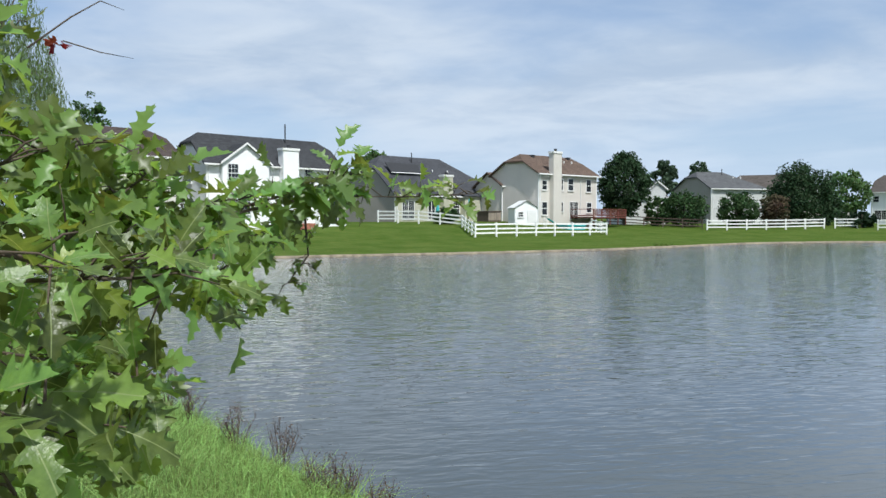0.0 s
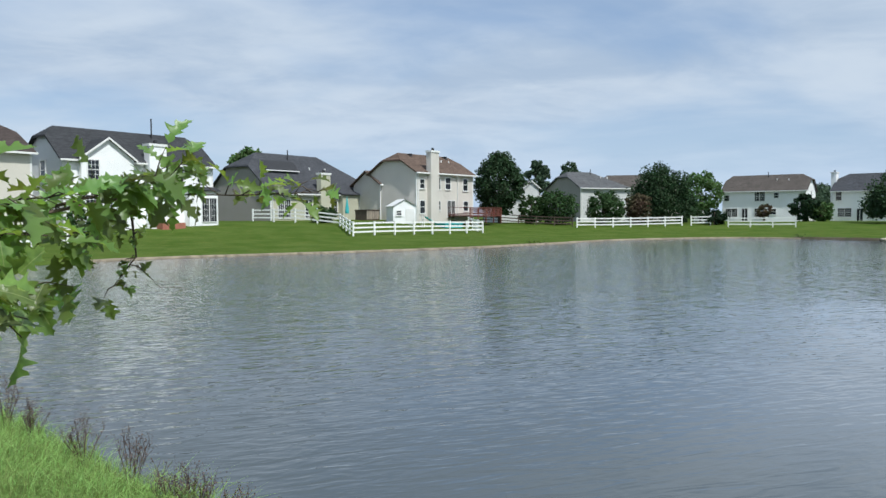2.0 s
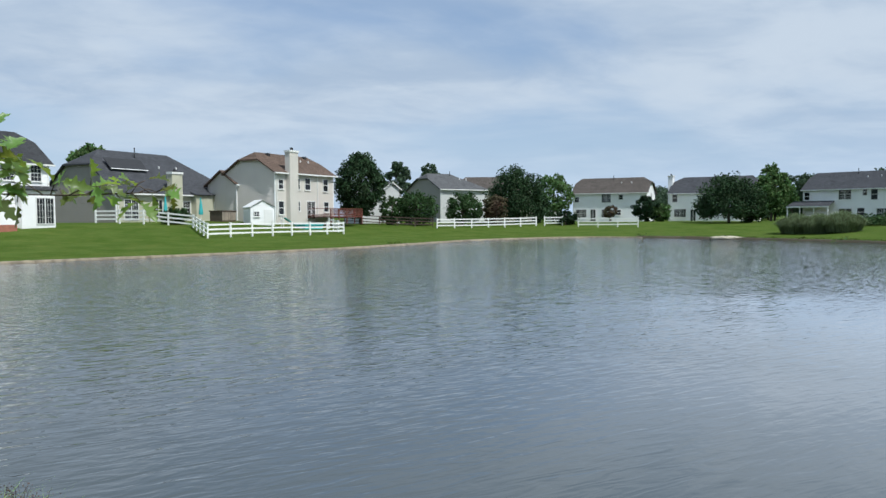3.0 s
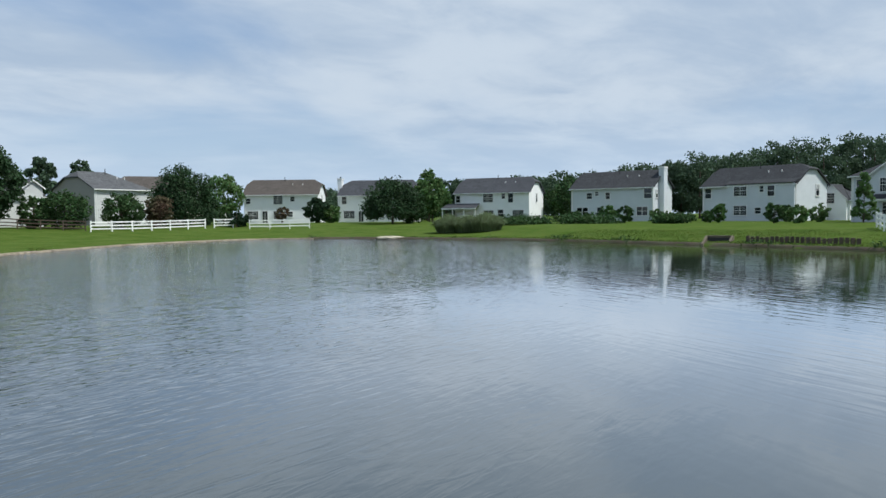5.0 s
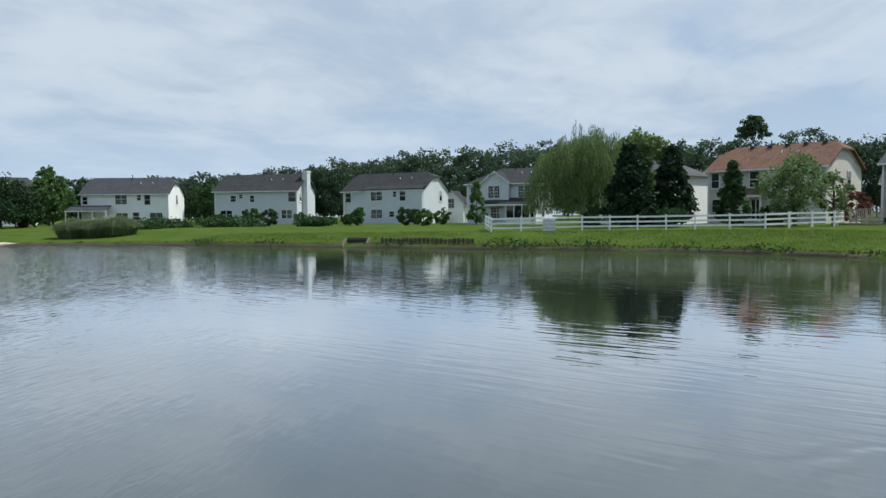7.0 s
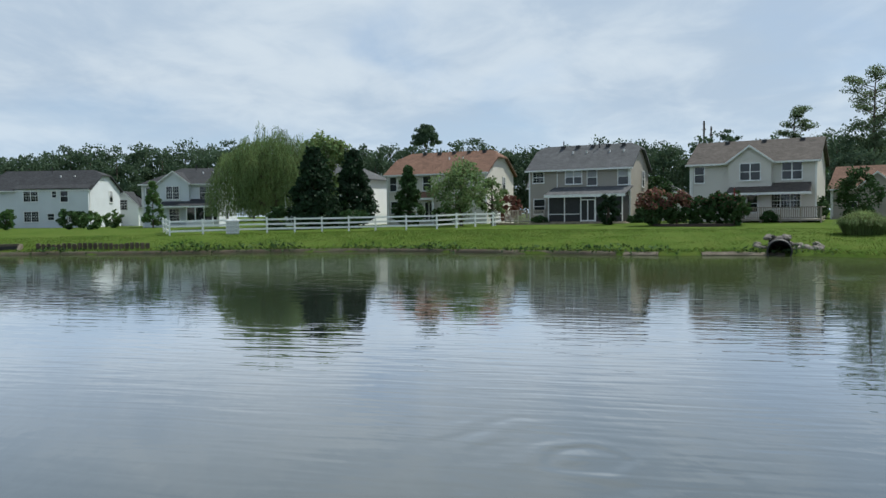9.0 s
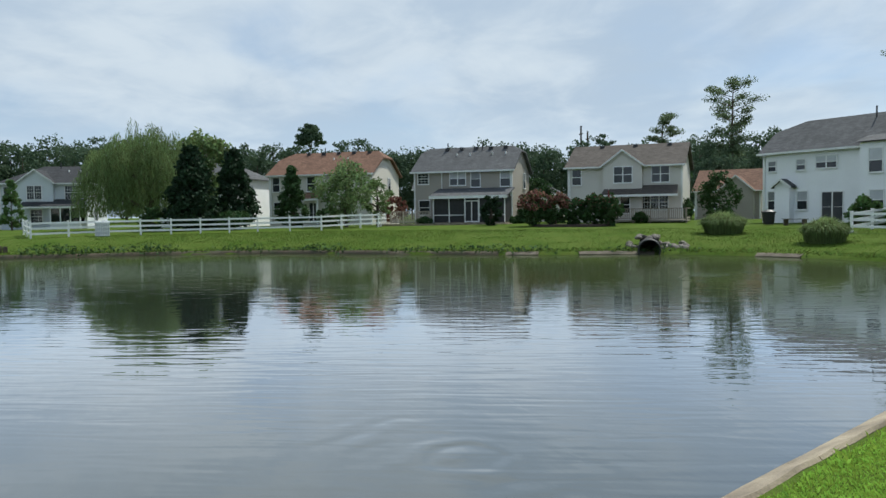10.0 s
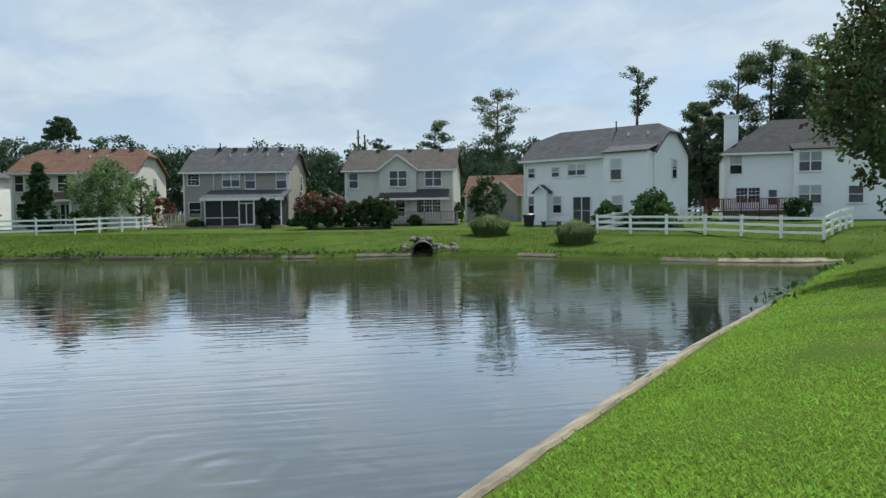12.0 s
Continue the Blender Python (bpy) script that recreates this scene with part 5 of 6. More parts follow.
def woods():
    """The wooded rise behind the houses, too far to count its trees."""
    r = np.random.default_rng(11)
    pts, stems = [], []
    for row, dist in enumerate((172, 194)):
        az = -33.0
        while az > -162:
            a = radians(az)
            rise = float(sstep((-az - 40) / 40))
            top = (7.3 + 10.6 * rise) * (1 + 0.03 * row) * r.uniform(0.90, 1.06)
            top *= 1 - 0.05 * float(sstep((-az - 84) / 16))
            if -az > 120:
                top *= 0.97
            d = dist + r.uniform(-6, 6)
            x, y = -math.sin(a) * d, math.cos(a) * d
            w = r.uniform(8.0, 12.0)
            if r.random() < 0.04:
                p, limbs = pine_pieces(top * 1.12, 0.35, w * 0.9, int(r.integers(1e6)), 1900, 0.6)
            else:
                _, p = clump_points("round", w, top * 0.92, top * 0.08, 96, 32, 0.105, 0.5, int(r.integers(1e6)))
            pts.append(p + np.array([x, y, 1.2]))
            stems.append(tube([(x, y, 0.5), (x, y, top * 0.9)], [0.25, 0.1], 4))
            az -= math.degrees(r.uniform(3.6, 5.4) / dist)
    v, f = leaf_cards(np.concatenate(pts), 0.52, 0.8)
    w = tagged(part("woods", fast_mesh("woods", v, f, F_WOODS), F_WOODS, None), "dark green mixed woodland on the skyline", "woods", kind="stuff")
    sv, sf = joined(stems)
    part("stems", mesh_of(sv, sf, "stems"), M_BARK, w)


woods()


def rim_distance(x, y):
    out = np.empty(len(x))
    for i in range(0, len(x), 20000):
        out[i:i + 20000] = np.min(np.hypot(RIM[None, :, 0] - x[i:i + 20000, None], RIM[None, :, 1] - y[i:i + 20000, None]), axis=1)
    return out


def inside_pond(x, y):
    c = np.zeros(len(x), bool)
    n = len(RIM)
    for i in range(0, n, 2):
        (ax, ay), (bx, by) = RIM[i], RIM[(i + 2) % n]
        hit = (ay > y) != (by > y)
        c ^= hit & (x < (bx - ax) * (y - ay) / (by - ay + 1e-12) + ax)
    return c


def blades(name, label, area, count, h, mat, smin, smax, width=0.008, lean=0.35, seed=1, fade=None):
    """Grass blades, each one bent strip, over a stretch of ground outside the pond."""
    r = np.random.default_rng(seed)
    x, y = r.uniform(area[0], area[2], count), r.uniform(area[1], area[3], count)
    if fade:
        keep = r.random(count) < np.minimum(1, (fade / np.maximum(0.5, np.hypot(x, y))) ** 1.6)
        x, y = x[keep], y[keep]
    border = np.minimum(np.minimum(x - area[0], area[2] - x), np.minimum(y - area[1], area[3] - y))
    keep = r.random(len(x)) < border / 1.3
    x, y = x[keep], y[keep]
    s = rim_distance(x, y)
    ok = (s > smin) & (s < smax) & ~inside_pond(x, y)
    x, y, s = x[ok], y[ok], s[ok]
    z = bank(x, y, s)
    n = len(x)
    patch = np.array([noise.noise((a * 0.9, b * 0.9, 5.0)) for a, b in zip(x, y)])
    hh = r.uniform(h[0], h[1], n) * (1 + 0.5 * patch)
    a, b = r.uniform(0, 2 * math.pi, n), r.uniform(0, 2 * math.pi, n)
    wx, wy = np.cos(a) * width * hh / h[1] * 1.2, np.sin(a) * width * hh / h[1] * 1.2
    lx, ly = np.cos(b) * hh * lean * r.uniform(0.3, 1.6, n), np.sin(b) * hh * lean * r.uniform(0.3, 1.6, n)
    p0 = np.stack([x - wx, y - wy, z - 0.02], 1)
    p1 = np.stack([x + wx, y + wy, z - 0.02], 1)
    p2 = np.stack([x + wx * 0.6 + lx * 0.35, y + wy * 0.6 + ly * 0.35, z + hh * 0.62], 1)
    p3 = np.stack([x + lx, y + ly, z + hh * 0.95], 1)
    if h[1] > 0.26:                                          # long blades arch over in two pieces
        p3 = np.stack([x - wx * 0.6 + lx * 0.35, y - wy * 0.6 + ly * 0.35, z + hh * 0.62], 1)
        drop = r.uniform(0.45, 1.05, n)
        p4 = np.stack([x + wx * 0.1 + lx * 1.25, y + wy * 0.1 + ly * 1.25, z + hh * drop], 1)
        p5 = np.stack([x - wx * 0.1 + lx * 1.25, y - wy * 0.1 + ly * 1.25, z + hh * drop], 1)
        verts = np.stack([p0, p1, p2, p3, p3, p2, p4, p5], 1).reshape(-1, 3)
        n *= 2
    else:
        verts = np.stack([p0, p1, p2, p3], 1).reshape(-1, 3)
    tagged(part(name, fast_mesh(name, verts, np.arange(4 * n).reshape(-1, 4), mat), mat, None), label, "grass", kind="stuff")


blades("tall_grass", "long bright green grass on the near bank", (-7.0, 1.6, 1.8, 12.5), 230000, (0.10, 0.34), F_GRASS, 0.02, 5.0, 0.0040, 0.62, 1)
blades("lawn_grass", "short mown lawn grass beside the pond", (1.5, -25, 18, 1.0), 1500000, (0.014, 0.040), F_LAWN, 0.46, 14.0, 0.0015, 0.9, 2, fade=6.0)
blades("turf_tufts", "rough tufts of mown turf on the far banks", (16, -48, 62, 42), 330000, (0.03, 0.075), F_TURF, 0.3, 13.0, 0.012, 1.2, 4)
blades("bank_lip_grass", "long grass hanging over the pond bank", (16, -48, 64, 60), 300000, (0.08, 0.24), F_TURF, 0.16, 0.75, 0.014, 1.1, 6)
blades("lawn_edge_grass", "longer grass along the pond edging", (3.0, -34, 20, 0.0), 60000, (0.03, 0.09), F_LAWN, 0.40, 0.75, 0.004, 0.7, 3)


def reeds(label, x, y, h, w, n, seed, name="fountain_grass", mat=F_REED):
    """A mound of arching grass blades."""
    r = np.random.default_rng(seed)
    base = gz(x, y)
    verts = []
    for i in range(n):
        a, k = r.uniform(0, 2 * math.pi), math.sqrt(r.random()) * w * 0.30
        b = a + r.normal(0, 0.35)
        c, s = math.cos(b), math.sin(b)
        q = k / (w * 0.30)
        hh, reach = h * r.uniform(0.80, 1.08) * (1.0 - 0.28 * q ** 2), w * (0.06 + 0.18 * q) * r.uniform(0.3, 1.1)
        px_, py_, t = math.cos(a) * k, math.sin(a) * k, 0.014
        drop = q * r.uniform(0.2, 1.0)
        m = (px_ + c * reach * 0.50, py_ + s * reach * 0.50, hh * (0.86 - 0.12 * drop))
        e = (px_ + c * reach, py_ + s * reach, hh * (1.0 - 0.62 * drop))
        verts += [(px_ - s * t, py_ + c * t, -0.05), (px_ + s * t, py_ - c * t, -0.05), (m[0] + s * t, m[1] - c * t, m[2]), (m[0] - s * t, m[1] + c * t, m[2]),
                  (m[0] - s * t, m[1] + c * t, m[2]), (m[0] + s * t, m[1] - c * t, m[2]), (e[0] + s * t * 0.3, e[1] - c * t * 0.3, e[2]), (e[0] - s * t * 0.3, e[1] + c * t * 0.3, e[2])]
    n *= 2
    me = fast_mesh(name, np.array(verts), np.arange(4 * n).reshape(-1, 4), mat)
    tagged(part(name, me, mat, None, "", pose(x, y, base)), label, "grass", "grass mounds")


reeds("rounded mound of fountain grass on the lawn", 41.3, -29.2, 1.45, 3.6, 3400, 1)
reeds("rounded mound of fountain grass beside a white fence", 33.4, -29.8, 1.4, 3.1, 3200, 2)
for i, (x, y) in enumerate(((59.9, 58.7), (60.3, 56.3), (60.7, 54.0))):
    reeds("tall wide clump of reeds on the bank", x, y, 2.15 - 0.15 * (i % 2), 5.2, 4200, 5 + i, mat=F_REEDBED)


def shore_weeds():
    """Low rank weeds along the natural stretch of bank, too many to count."""
    r, pts = np.random.default_rng(5), []
    for i in range(len(RIM)):
        x, y = RIM[i]
        if (x > 30 and (y < 60 or x > 45.5) and not (y < -29)) or (9.2 < x < 18.5 and -31 < y < -13.5):
            den = max(0.0, noise.noise((x * 0.22, y * 0.22, 9)) + 0.25 * noise.noise((x * 1.1, y * 1.1, 4)) + (0.34 if x > 40 and y < 14 else 0.12))
            m = int((46 if x > 19 else 13) * den)
            den *= 0.25 if x < 19 else 1.0
            hgt = 0.12 + 0.75 * den
            o = r.uniform(-0.15, 0.75, (m, 1))
            p = RIM[i] + OUT[i] * o + r.normal(size=(m, 2)) * 0.15
            z = 0.06 + np.maximum(0, o[:, 0]) * 0.25 + r.uniform(0, 1, m) * hgt
            pts.append(np.column_stack([p, z]))
    v, f = leaf_cards(np.concatenate(pts), 0.2, 0.5)
    tagged(part("shore_weeds", fast_mesh("shore_weeds", v, f, F_BUSH), F_BUSH, None), "dark green weeds along the water's edge", "weeds", kind="stuff")


shore_weeds()


def bank_edge():
    """The raw earth lip where turf has slumped towards the water."""
    idx = [i for i in range(len(RIM)) if RIM[i][0] > 30 and (RIM[i][1] < 62 or RIM[i][0] > 45.5) and RIM[i][1] > -14]
    prof = ((-0.25, -0.25), (-0.06, 0.05), (0.05, 0.17), (0.30, 0.19), (0.9, 0.2))
    verts, faces = [], []
    for i in idx:
        x, y = RIM[i]
        k = 1 + 0.9 * noise.noise((x * 0.5, y * 0.5, 7))
        for o, z in prof:
            p = RIM[i] + OUT[i] * (o + 0.18 * noise.noise((x * 0.9, y * 0.9, 1)))
            verts.append((p[0], p[1], z * (k if 0 < z < 0.18 else 1)))
    for a in range(len(idx) - 1):
        if idx[a + 1] == idx[a] + 1:
            for q in range(4):
                faces.append((a * 5 + q, a * 5 + q + 1, a * 5 + q + 6, a * 5 + q + 5))
    tagged(part("bank_edge", mesh_of(verts, faces, "bank_edge", True), M_SOIL, None), "dark slumped earth lip along the pond bank", "bank", kind="structure")


bank_edge()


def dry_weed(label, x, y, h, seed, spread=0.25):
    """A dry branching weed > stems, seed heads."""
    r = np.random.default_rng(seed)
    t = thing("dry_weed", label, "weed", pose(x, y, gz(x, y)), "dry weeds")
    pieces, pts = [], []
    for i in range(7):
        a = r.uniform(0, 2 * math.pi)
        e = Vector((math.cos(a) * spread * r.uniform(0.1, 0.8), math.sin(a) * spread * r.uniform(0.1, 0.8), h * r.uniform(0.6, 1)))
        pieces.append(tube([(0, 0, -0.02), e * 0.5 + Vector((0, 0, h * 0.08)), e], [0.0045, 0.0035, 0.002], 4))
        for j in range(9):
            q = r.uniform(0.4, 1.0)
            b = e * q
            tip = b + Vector((r.normal() * 0.04, r.normal() * 0.04, r.uniform(0.06, 0.16)))
            pieces.append(tube([b, tip], [0.0024, 0.0012], 3))
            pts += [tuple(tip + Vector(r.normal(size=3)) * 0.018) for _ in range(5)]
    v, f = joined(pieces)
    part("stem", mesh_of(v, f), F_WEED, t)
    v, f = leaf_cards(np.array(pts), 0.013, 0.7)
    tagged(part("seed_head", fast_mesh("seed_head", v, f, F_WEED), F_WEED, t), kind="stuff")


for i, (x, y, h) in enumerate(((-1.35, 6.55, 0.62), (-0.75, 5.75, 0.45), (-0.45, 5.45, 0.42), (-0.95, 6.0, 0.40), (-2.95, 8.3, 0.6), (-2.6, 8.0, 0.5), (-0.25, 5.2, 0.36), (-1.9, 7.2, 0.5))):
    dry_weed("dry reddish-brown weed on the grassy bank", x, y, h, 200 + i)


# ---------------------------------------------------------------- the oak beside the camera
# outline of half a leaf: out from the midrib, along it, and the place on the midrib that it joins
LOBES = ((0.014, 0.0, 0.0), (0.07, 0.05, 0.05), (0.15, 0.10, 0.10), (0.21, 0.18, 0.13), (0.14, 0.20, 0.18), (0.10, 0.245, 0.24), (0.12, 0.29, 0.28), (0.24, 0.36, 0.32),
         (0.34, 0.48, 0.36), (0.24, 0.48, 0.42), (0.145, 0.51, 0.49), (0.14, 0.56, 0.53), (0.23, 0.63, 0.58), (0.29, 0.75, 0.63), (0.20, 0.735, 0.70), (0.115, 0.775, 0.76),
         (0.10, 0.82, 0.82), (0.12, 0.91, 0.87), (0.05, 0.92, 0.93), (0.0, 1.0, 1.0))


def oak_leaf(size, fold, bend, seed):
    """A lobed oak leaf with pointed tips, folded along its midrib, curled and wavy at the rim."""
    r = np.random.default_rng(seed)
    verts, faces = [], []
    twist = r.normal() * 0.5
    for i, (w, y, rib) in enumerate(LOBES):
        jl, jr = 1 + 0.13 * r.normal(), 1 + 0.13 * r.normal()
        side = 0.10 * math.sin(3 * y + seed)
        for x, q, sgn in ((0, rib, 0), (-w * jl, y, -1), (w * jr, y, 1)):
            z = -bend * q * q + fold * abs(x) + 0.16 * math.sin(11 * q + seed + sgn) * abs(x) + twist * q * x
            verts.append(((x + side * q * q) * size, (q + 0.04 * r.normal() * abs(x)) * size, z * size))
    for i in range(len(LOBES) - 1):
        a, b = 3 * i, 3 * i + 3
        faces += [(a, b, b + 1, a + 1), (a, a + 2, b + 2, b)]
    k = len(verts)
    verts += [(-0.006 * size, -0.22 * size, 0.01 * size), (0.006 * size, -0.22 * size, 0.01 * size), (0.006 * size, 0.02 * size, 0.004 * size), (-0.006 * size, 0.02 * size, 0.004 * size)]
    faces.append((k, k + 1, k + 2, k + 3))
    return verts, faces


def build_oak():
    oak = thing("oak_tree", "young oak with lobed glossy leaves reaching over the bank", "tree", pose(0, 0, 0))
    r = np.random.default_rng(3)
    # long leading boughs, tip by tip
    limbs = [
        [(-2.3, 1.8, 2.0), (-1.2, 2.35, 2.21), (-0.9, 2.94, 2.37), (-0.51, 3.46, 2.49), (-0.19, 3.70, 2.49), (0.14, 3.90, 2.51)],
        [(-2.2, 1.75, 2.1), (-0.67, 1.54, 2.31), (-0.56, 1.85, 2.29), (-0.46, 2.02, 2.19)],
        [(-2.2, 1.8, 2.3), (-1.10, 2.1, 2.47), (-0.99, 2.3, 2.56), (-0.90, 2.5, 2.61)],
        [(-2.2, 1.8, 2.3), (-1.35, 2.3, 2.62), (-1.27, 2.51, 2.84), (-1.22, 2.61, 2.93)],
        [(-0.91, 2.28, 2.35), (-0.83, 2.64, 2.55)],
        [(-0.55, 3.42, 2.45), (-0.54, 3.45, 2.25), (-0.62, 3.43, 2.14)],
        [(-0.77, 3.19, 2.43), (-0.40, 3.48, 2.56)],
    ]
    # side boughs from the trunk: where the foliage begins, where it ends
    for b in ((-0.9, 1.55, 2.17, -0.61, 1.72, 2.03), (-0.86, 1.62, 2.22, -0.66, 2.10, 2.05), (-0.64, 1.48, 2.36, -0.47, 2.05, 2.29), (-1.15, 2.2, 1.85, -0.9, 2.4, 1.74),
              (-1.2, 2.3, 2.05, -0.85, 2.6, 1.96), (-1.25, 2.3, 2.6, -1.15, 2.5, 2.62), (-0.85, 1.75, 1.95, -0.74, 1.8, 1.88), (-1.15, 2.05, 2.15, -0.88, 2.4, 2.08),
              (-1.2, 2.2, 2.42, -0.95, 2.6, 2.44), (-1.1, 2.0, 2.0, -0.8, 2.2, 1.9), (-1.4, 2.15, 2.66, -1.22, 2.45, 2.70), (-1.0, 1.85, 1.86, -0.8, 2.05, 1.72),
              (-1.0, 2.5, 2.42, -0.66, 2.9, 2.46), (-0.95, 2.5, 2.30, -0.64, 3.0, 2.34), (-1.05, 2.6, 2.22, -0.78, 3.0, 2.18), (-1.2, 2.4, 2.50, -0.86, 2.75, 2.52)):
        p, q = Vector(b[:3]), Vector(b[3:])
        mid = p.lerp(q, 0.5) + Vector(r.normal(size=3)) * 0.03 + Vector((0, 0, 0.02))
        limbs.append([(-2.2, 1.75, 2.15), tuple(p), tuple(mid), tuple(q)])
    pieces = []
    leaves = []

    def add_leaf(p, d, size):
        up = Vector((r.normal() * 0.5 + 0.15, r.normal() * 0.5 - 0.65, 0.9))
        y = d.normalized()
        x = y.cross(up).normalized()
        z = x.cross(y)
        m = Matrix((x, y, z)).transposed().to_4x4()
        m.translation = p
        leaves.append((m, size))

    def cluster(p, d, n, size):
        tip = p + d
        pieces.append(tube([p, p.lerp(tip, 0.5) + Vector((0, 0, 0.015)), tip], [0.0035, 0.0026, 0.0014], 4))
        for i in range(n):
            q = p.lerp(tip, 0.45 + 0.55 * (i + 1) / n)
            w = (d.normalized() * 0.7 + Vector(r.normal(size=3)) * 0.75 + Vector((0, 0, -0.28)))
            add_leaf(q + w.normalized() * size * 0.2, w, size * r.uniform(0.7, 1.2))

    for k, pts in enumerate(limbs):
        P = [Vector(p) for p in pts]
        rad = 0.008 if k == 0 else 0.005
        pieces.append(tube(P, [rad * (1.25 - 1.0 * i / (len(P) - 1)) for i in range(len(P))], 6))
        start = 1 if pts[0][0] < -1.5 else 0
        for i in range(start, len(P) - 1):
            seg = P[i + 1] - P[i]
            n = max(2, int(seg.length / (0.032 if k != 0 else 0.040)))
            for j in range(n):
                p = P[i] + seg * ((j + r.uniform(0, 1)) / n)
                far = k == 0 and i >= 3
                d = (seg.normalized() * 0.5 + Vector(r.normal(size=3)) * 0.8).normalized() * r.uniform(0.05, 0.13 if far else 0.17)
                d *= 0.5 if k == 5 else 1.0
                d.z = d.z * (0.55 if k == 0 else 0.8) + (0.02 if k == 0 else 0)
                cluster(p, d, int(r.integers(2, 4)) if k == 0 else int(r.integers(3, 5)), 0.098 if far else (0.045 if k == 5 else 0.078 if k in (1, 9) else (0.118 if P[i].y < 2.2 else (0.095 if k == 0 else 0.115))))
        cluster(P[-1], (P[-1] - P[-2]).normalized() * 0.06, 3, 0.085)
    # the bare twig with young red leaves on top
    twig = [Vector(p) for p in ((-1.12, 2.51, 2.86), (-1.07, 2.65, 2.98), (-1.04, 2.77, 3.06), (-0.98, 2.8, 3.04))]
    pieces.append(tube(twig, [0.003, 0.0025, 0.002, 0.001], 4))
    tw2 = [Vector(p) for p in ((-1.07, 2.6, 2.90), (-1.0, 2.68, 2.885), (-0.93, 2.74, 2.88))]
    pieces.append(tube(tw2, [0.0025, 0.002, 0.001], 4))
    # tendril that hangs from the branch end
    pieces.append(tube([(-0.54, 3.45, 2.22), (-0.46, 3.47, 2.13), (-0.36, 3.5, 2.12)], [0.0022, 0.0016, 0.0008], 4))
    # trunk and heavy limbs at the back of the crown
    trunk = [(-2.6, 1.6, gz(-2.6, 1.6) - 0.1), (-2.55, 1.62, 1.6), (-2.4, 1.7, 2.2), (-2.3, 1.75, 3.0), (-2.3, 1.8, 4.2)]
    pieces.append(tube(trunk, [0.085, 0.07, 0.055, 0.04, 0.015], 9))
    v, f = joined(pieces)
    part("branch", mesh_of(v, f, "branch", True), M_TWIG, oak)
    kinds = []
    for i in range(6):
        lv, lf = oak_leaf(1.0, 0.25 + 0.22 * (i % 3), 0.10 + 0.13 * (i % 4), 40 + i)
        me = mesh_of(lv, lf, "leaf", True)
        me.materials.append(F_OAK_OBJ)
        kinds.append(me)
    order = sorted(range(len(leaves)), key=lambda i: leaves[i][0].translation.y)
    rest = []
    for n, i in enumerate(order):
        m, s = leaves[i]
        if n < 300:
            part("leaf", kinds[i % 6], F_OAK_OBJ, oak, "", m @ Matrix.Diagonal((s, s, s, 1)))
        else:
            lv, lf = oak_leaf(1.0, 0.25 + 0.22 * (i % 3), 0.10 + 0.13 * (i % 4), 40 + i % 6)
            rest.append(([m @ (Vector(q) * s) for q in lv], lf))
    v, f = joined(rest)
    tagged(part("leaves", mesh_of(v, f, "leaves", True), F_OAK, oak), kind="stuff")
    _, back = clump_points("round", 2.1, 2.7, 1.7, 70, 26, 0.12, 0.3, 17)
    v, f = leaf_cards(back + np.array([-2.55, 1.55, 0]), 0.11, 0.6)
    tagged(part("crown", fast_mesh("crown", v, f, F_OAK), F_OAK, oak), kind="stuff")
    red = []
    for p in ((-1.09, 2.6, 2.91), (-1.08, 2.62, 2.90), (-1.1, 2.6, 2.89)):
        lv, lf = oak_leaf(0.05, 0.3, 0.2, 3)
        e = Euler(r.uniform(-1.5, 1.5, 3)).to_matrix()
        red.append(([e @ Vector(q) + Vector(p) for q in lv], lf))
    v, f = joined(red)
    part("young_leaf", mesh_of(v, f), F_RED, oak, "young red leaves")


build_oak()


# ---------------------------------------------------------------- shore works
def edging():
    """Cracked concrete slabs that line the water > slab."""
    e = thing("edging", "cracked concrete edging along the pond", "edging", kind="structure")
    r = np.random.default_rng(8)
    n = len(RIM)
    i = 0
    while i < n - 7:
        x, y = RIM[i]
        k = int(r.integers(5, 9))
        north = y > 42 and x < 46 and x > -15
        near = y < -0.5 and x < 18 and y > -16.5
        south = y < -13.5 and x > 19.9
        if north or near or south:
            lift, tilt = r.uniform(-0.006, 0.006), r.uniform(-0.01, 0.01)
            a, b = (-0.04, 0.34) if near else ((-0.12, 0.22) if not south else (-0.16, 0.24))
            top = (0.08 if near else (0.05 if south else 0.12)) + lift * (3 if south else 1)
            bm = bmesh.new()
            rings = []
            for j in range(i, i + k + 1):
                f = (j - i) / k
                p, o = RIM[j % n], OUT[j % n]
                s = 0.008 if j == i else (-0.008 if j == i + k else 0.0)
                t = TAN[j % n] * s
                w = tilt * (f - 0.5) * 2
                rag = 0.03 * noise.noise((p[0] * 2.3, p[1] * 2.3, 2)) + 0.012 * noise.noise((p[0] * 9, p[1] * 9, 6))
                w += 0.5 * rag
                back = top + (0.16 if near else 0.13 if south else 0.01)
                q = [(a - 0.04 + rag, -0.35), (a + rag, top + w - 0.025), (a + 0.03 + rag, top + w), (b - 0.03 - rag, back + w), (b - rag * 0.6, back + w - 0.03), (b, -0.2)]
                rings.append([bm.verts.new((p[0] + t[0] + o[0] * u, p[1] + t[1] + o[1] * u, z)) for u, z in q])
            for A, B in zip(rings, rings[1:]):
                for m in range(5):
                    bm.faces.new((A[m], A[m + 1], B[m + 1], B[m]))
            bm.faces.new(rings[0][::-1]), bm.faces.new(rings[-1])
            if not (south and r.random() < (0.34 if x > 25 else 0.1)):
                part("slab", bm, M_WORN if south and x > 24 else M_CONC, e)
            else:
                bm.free()
        i += k
    return e


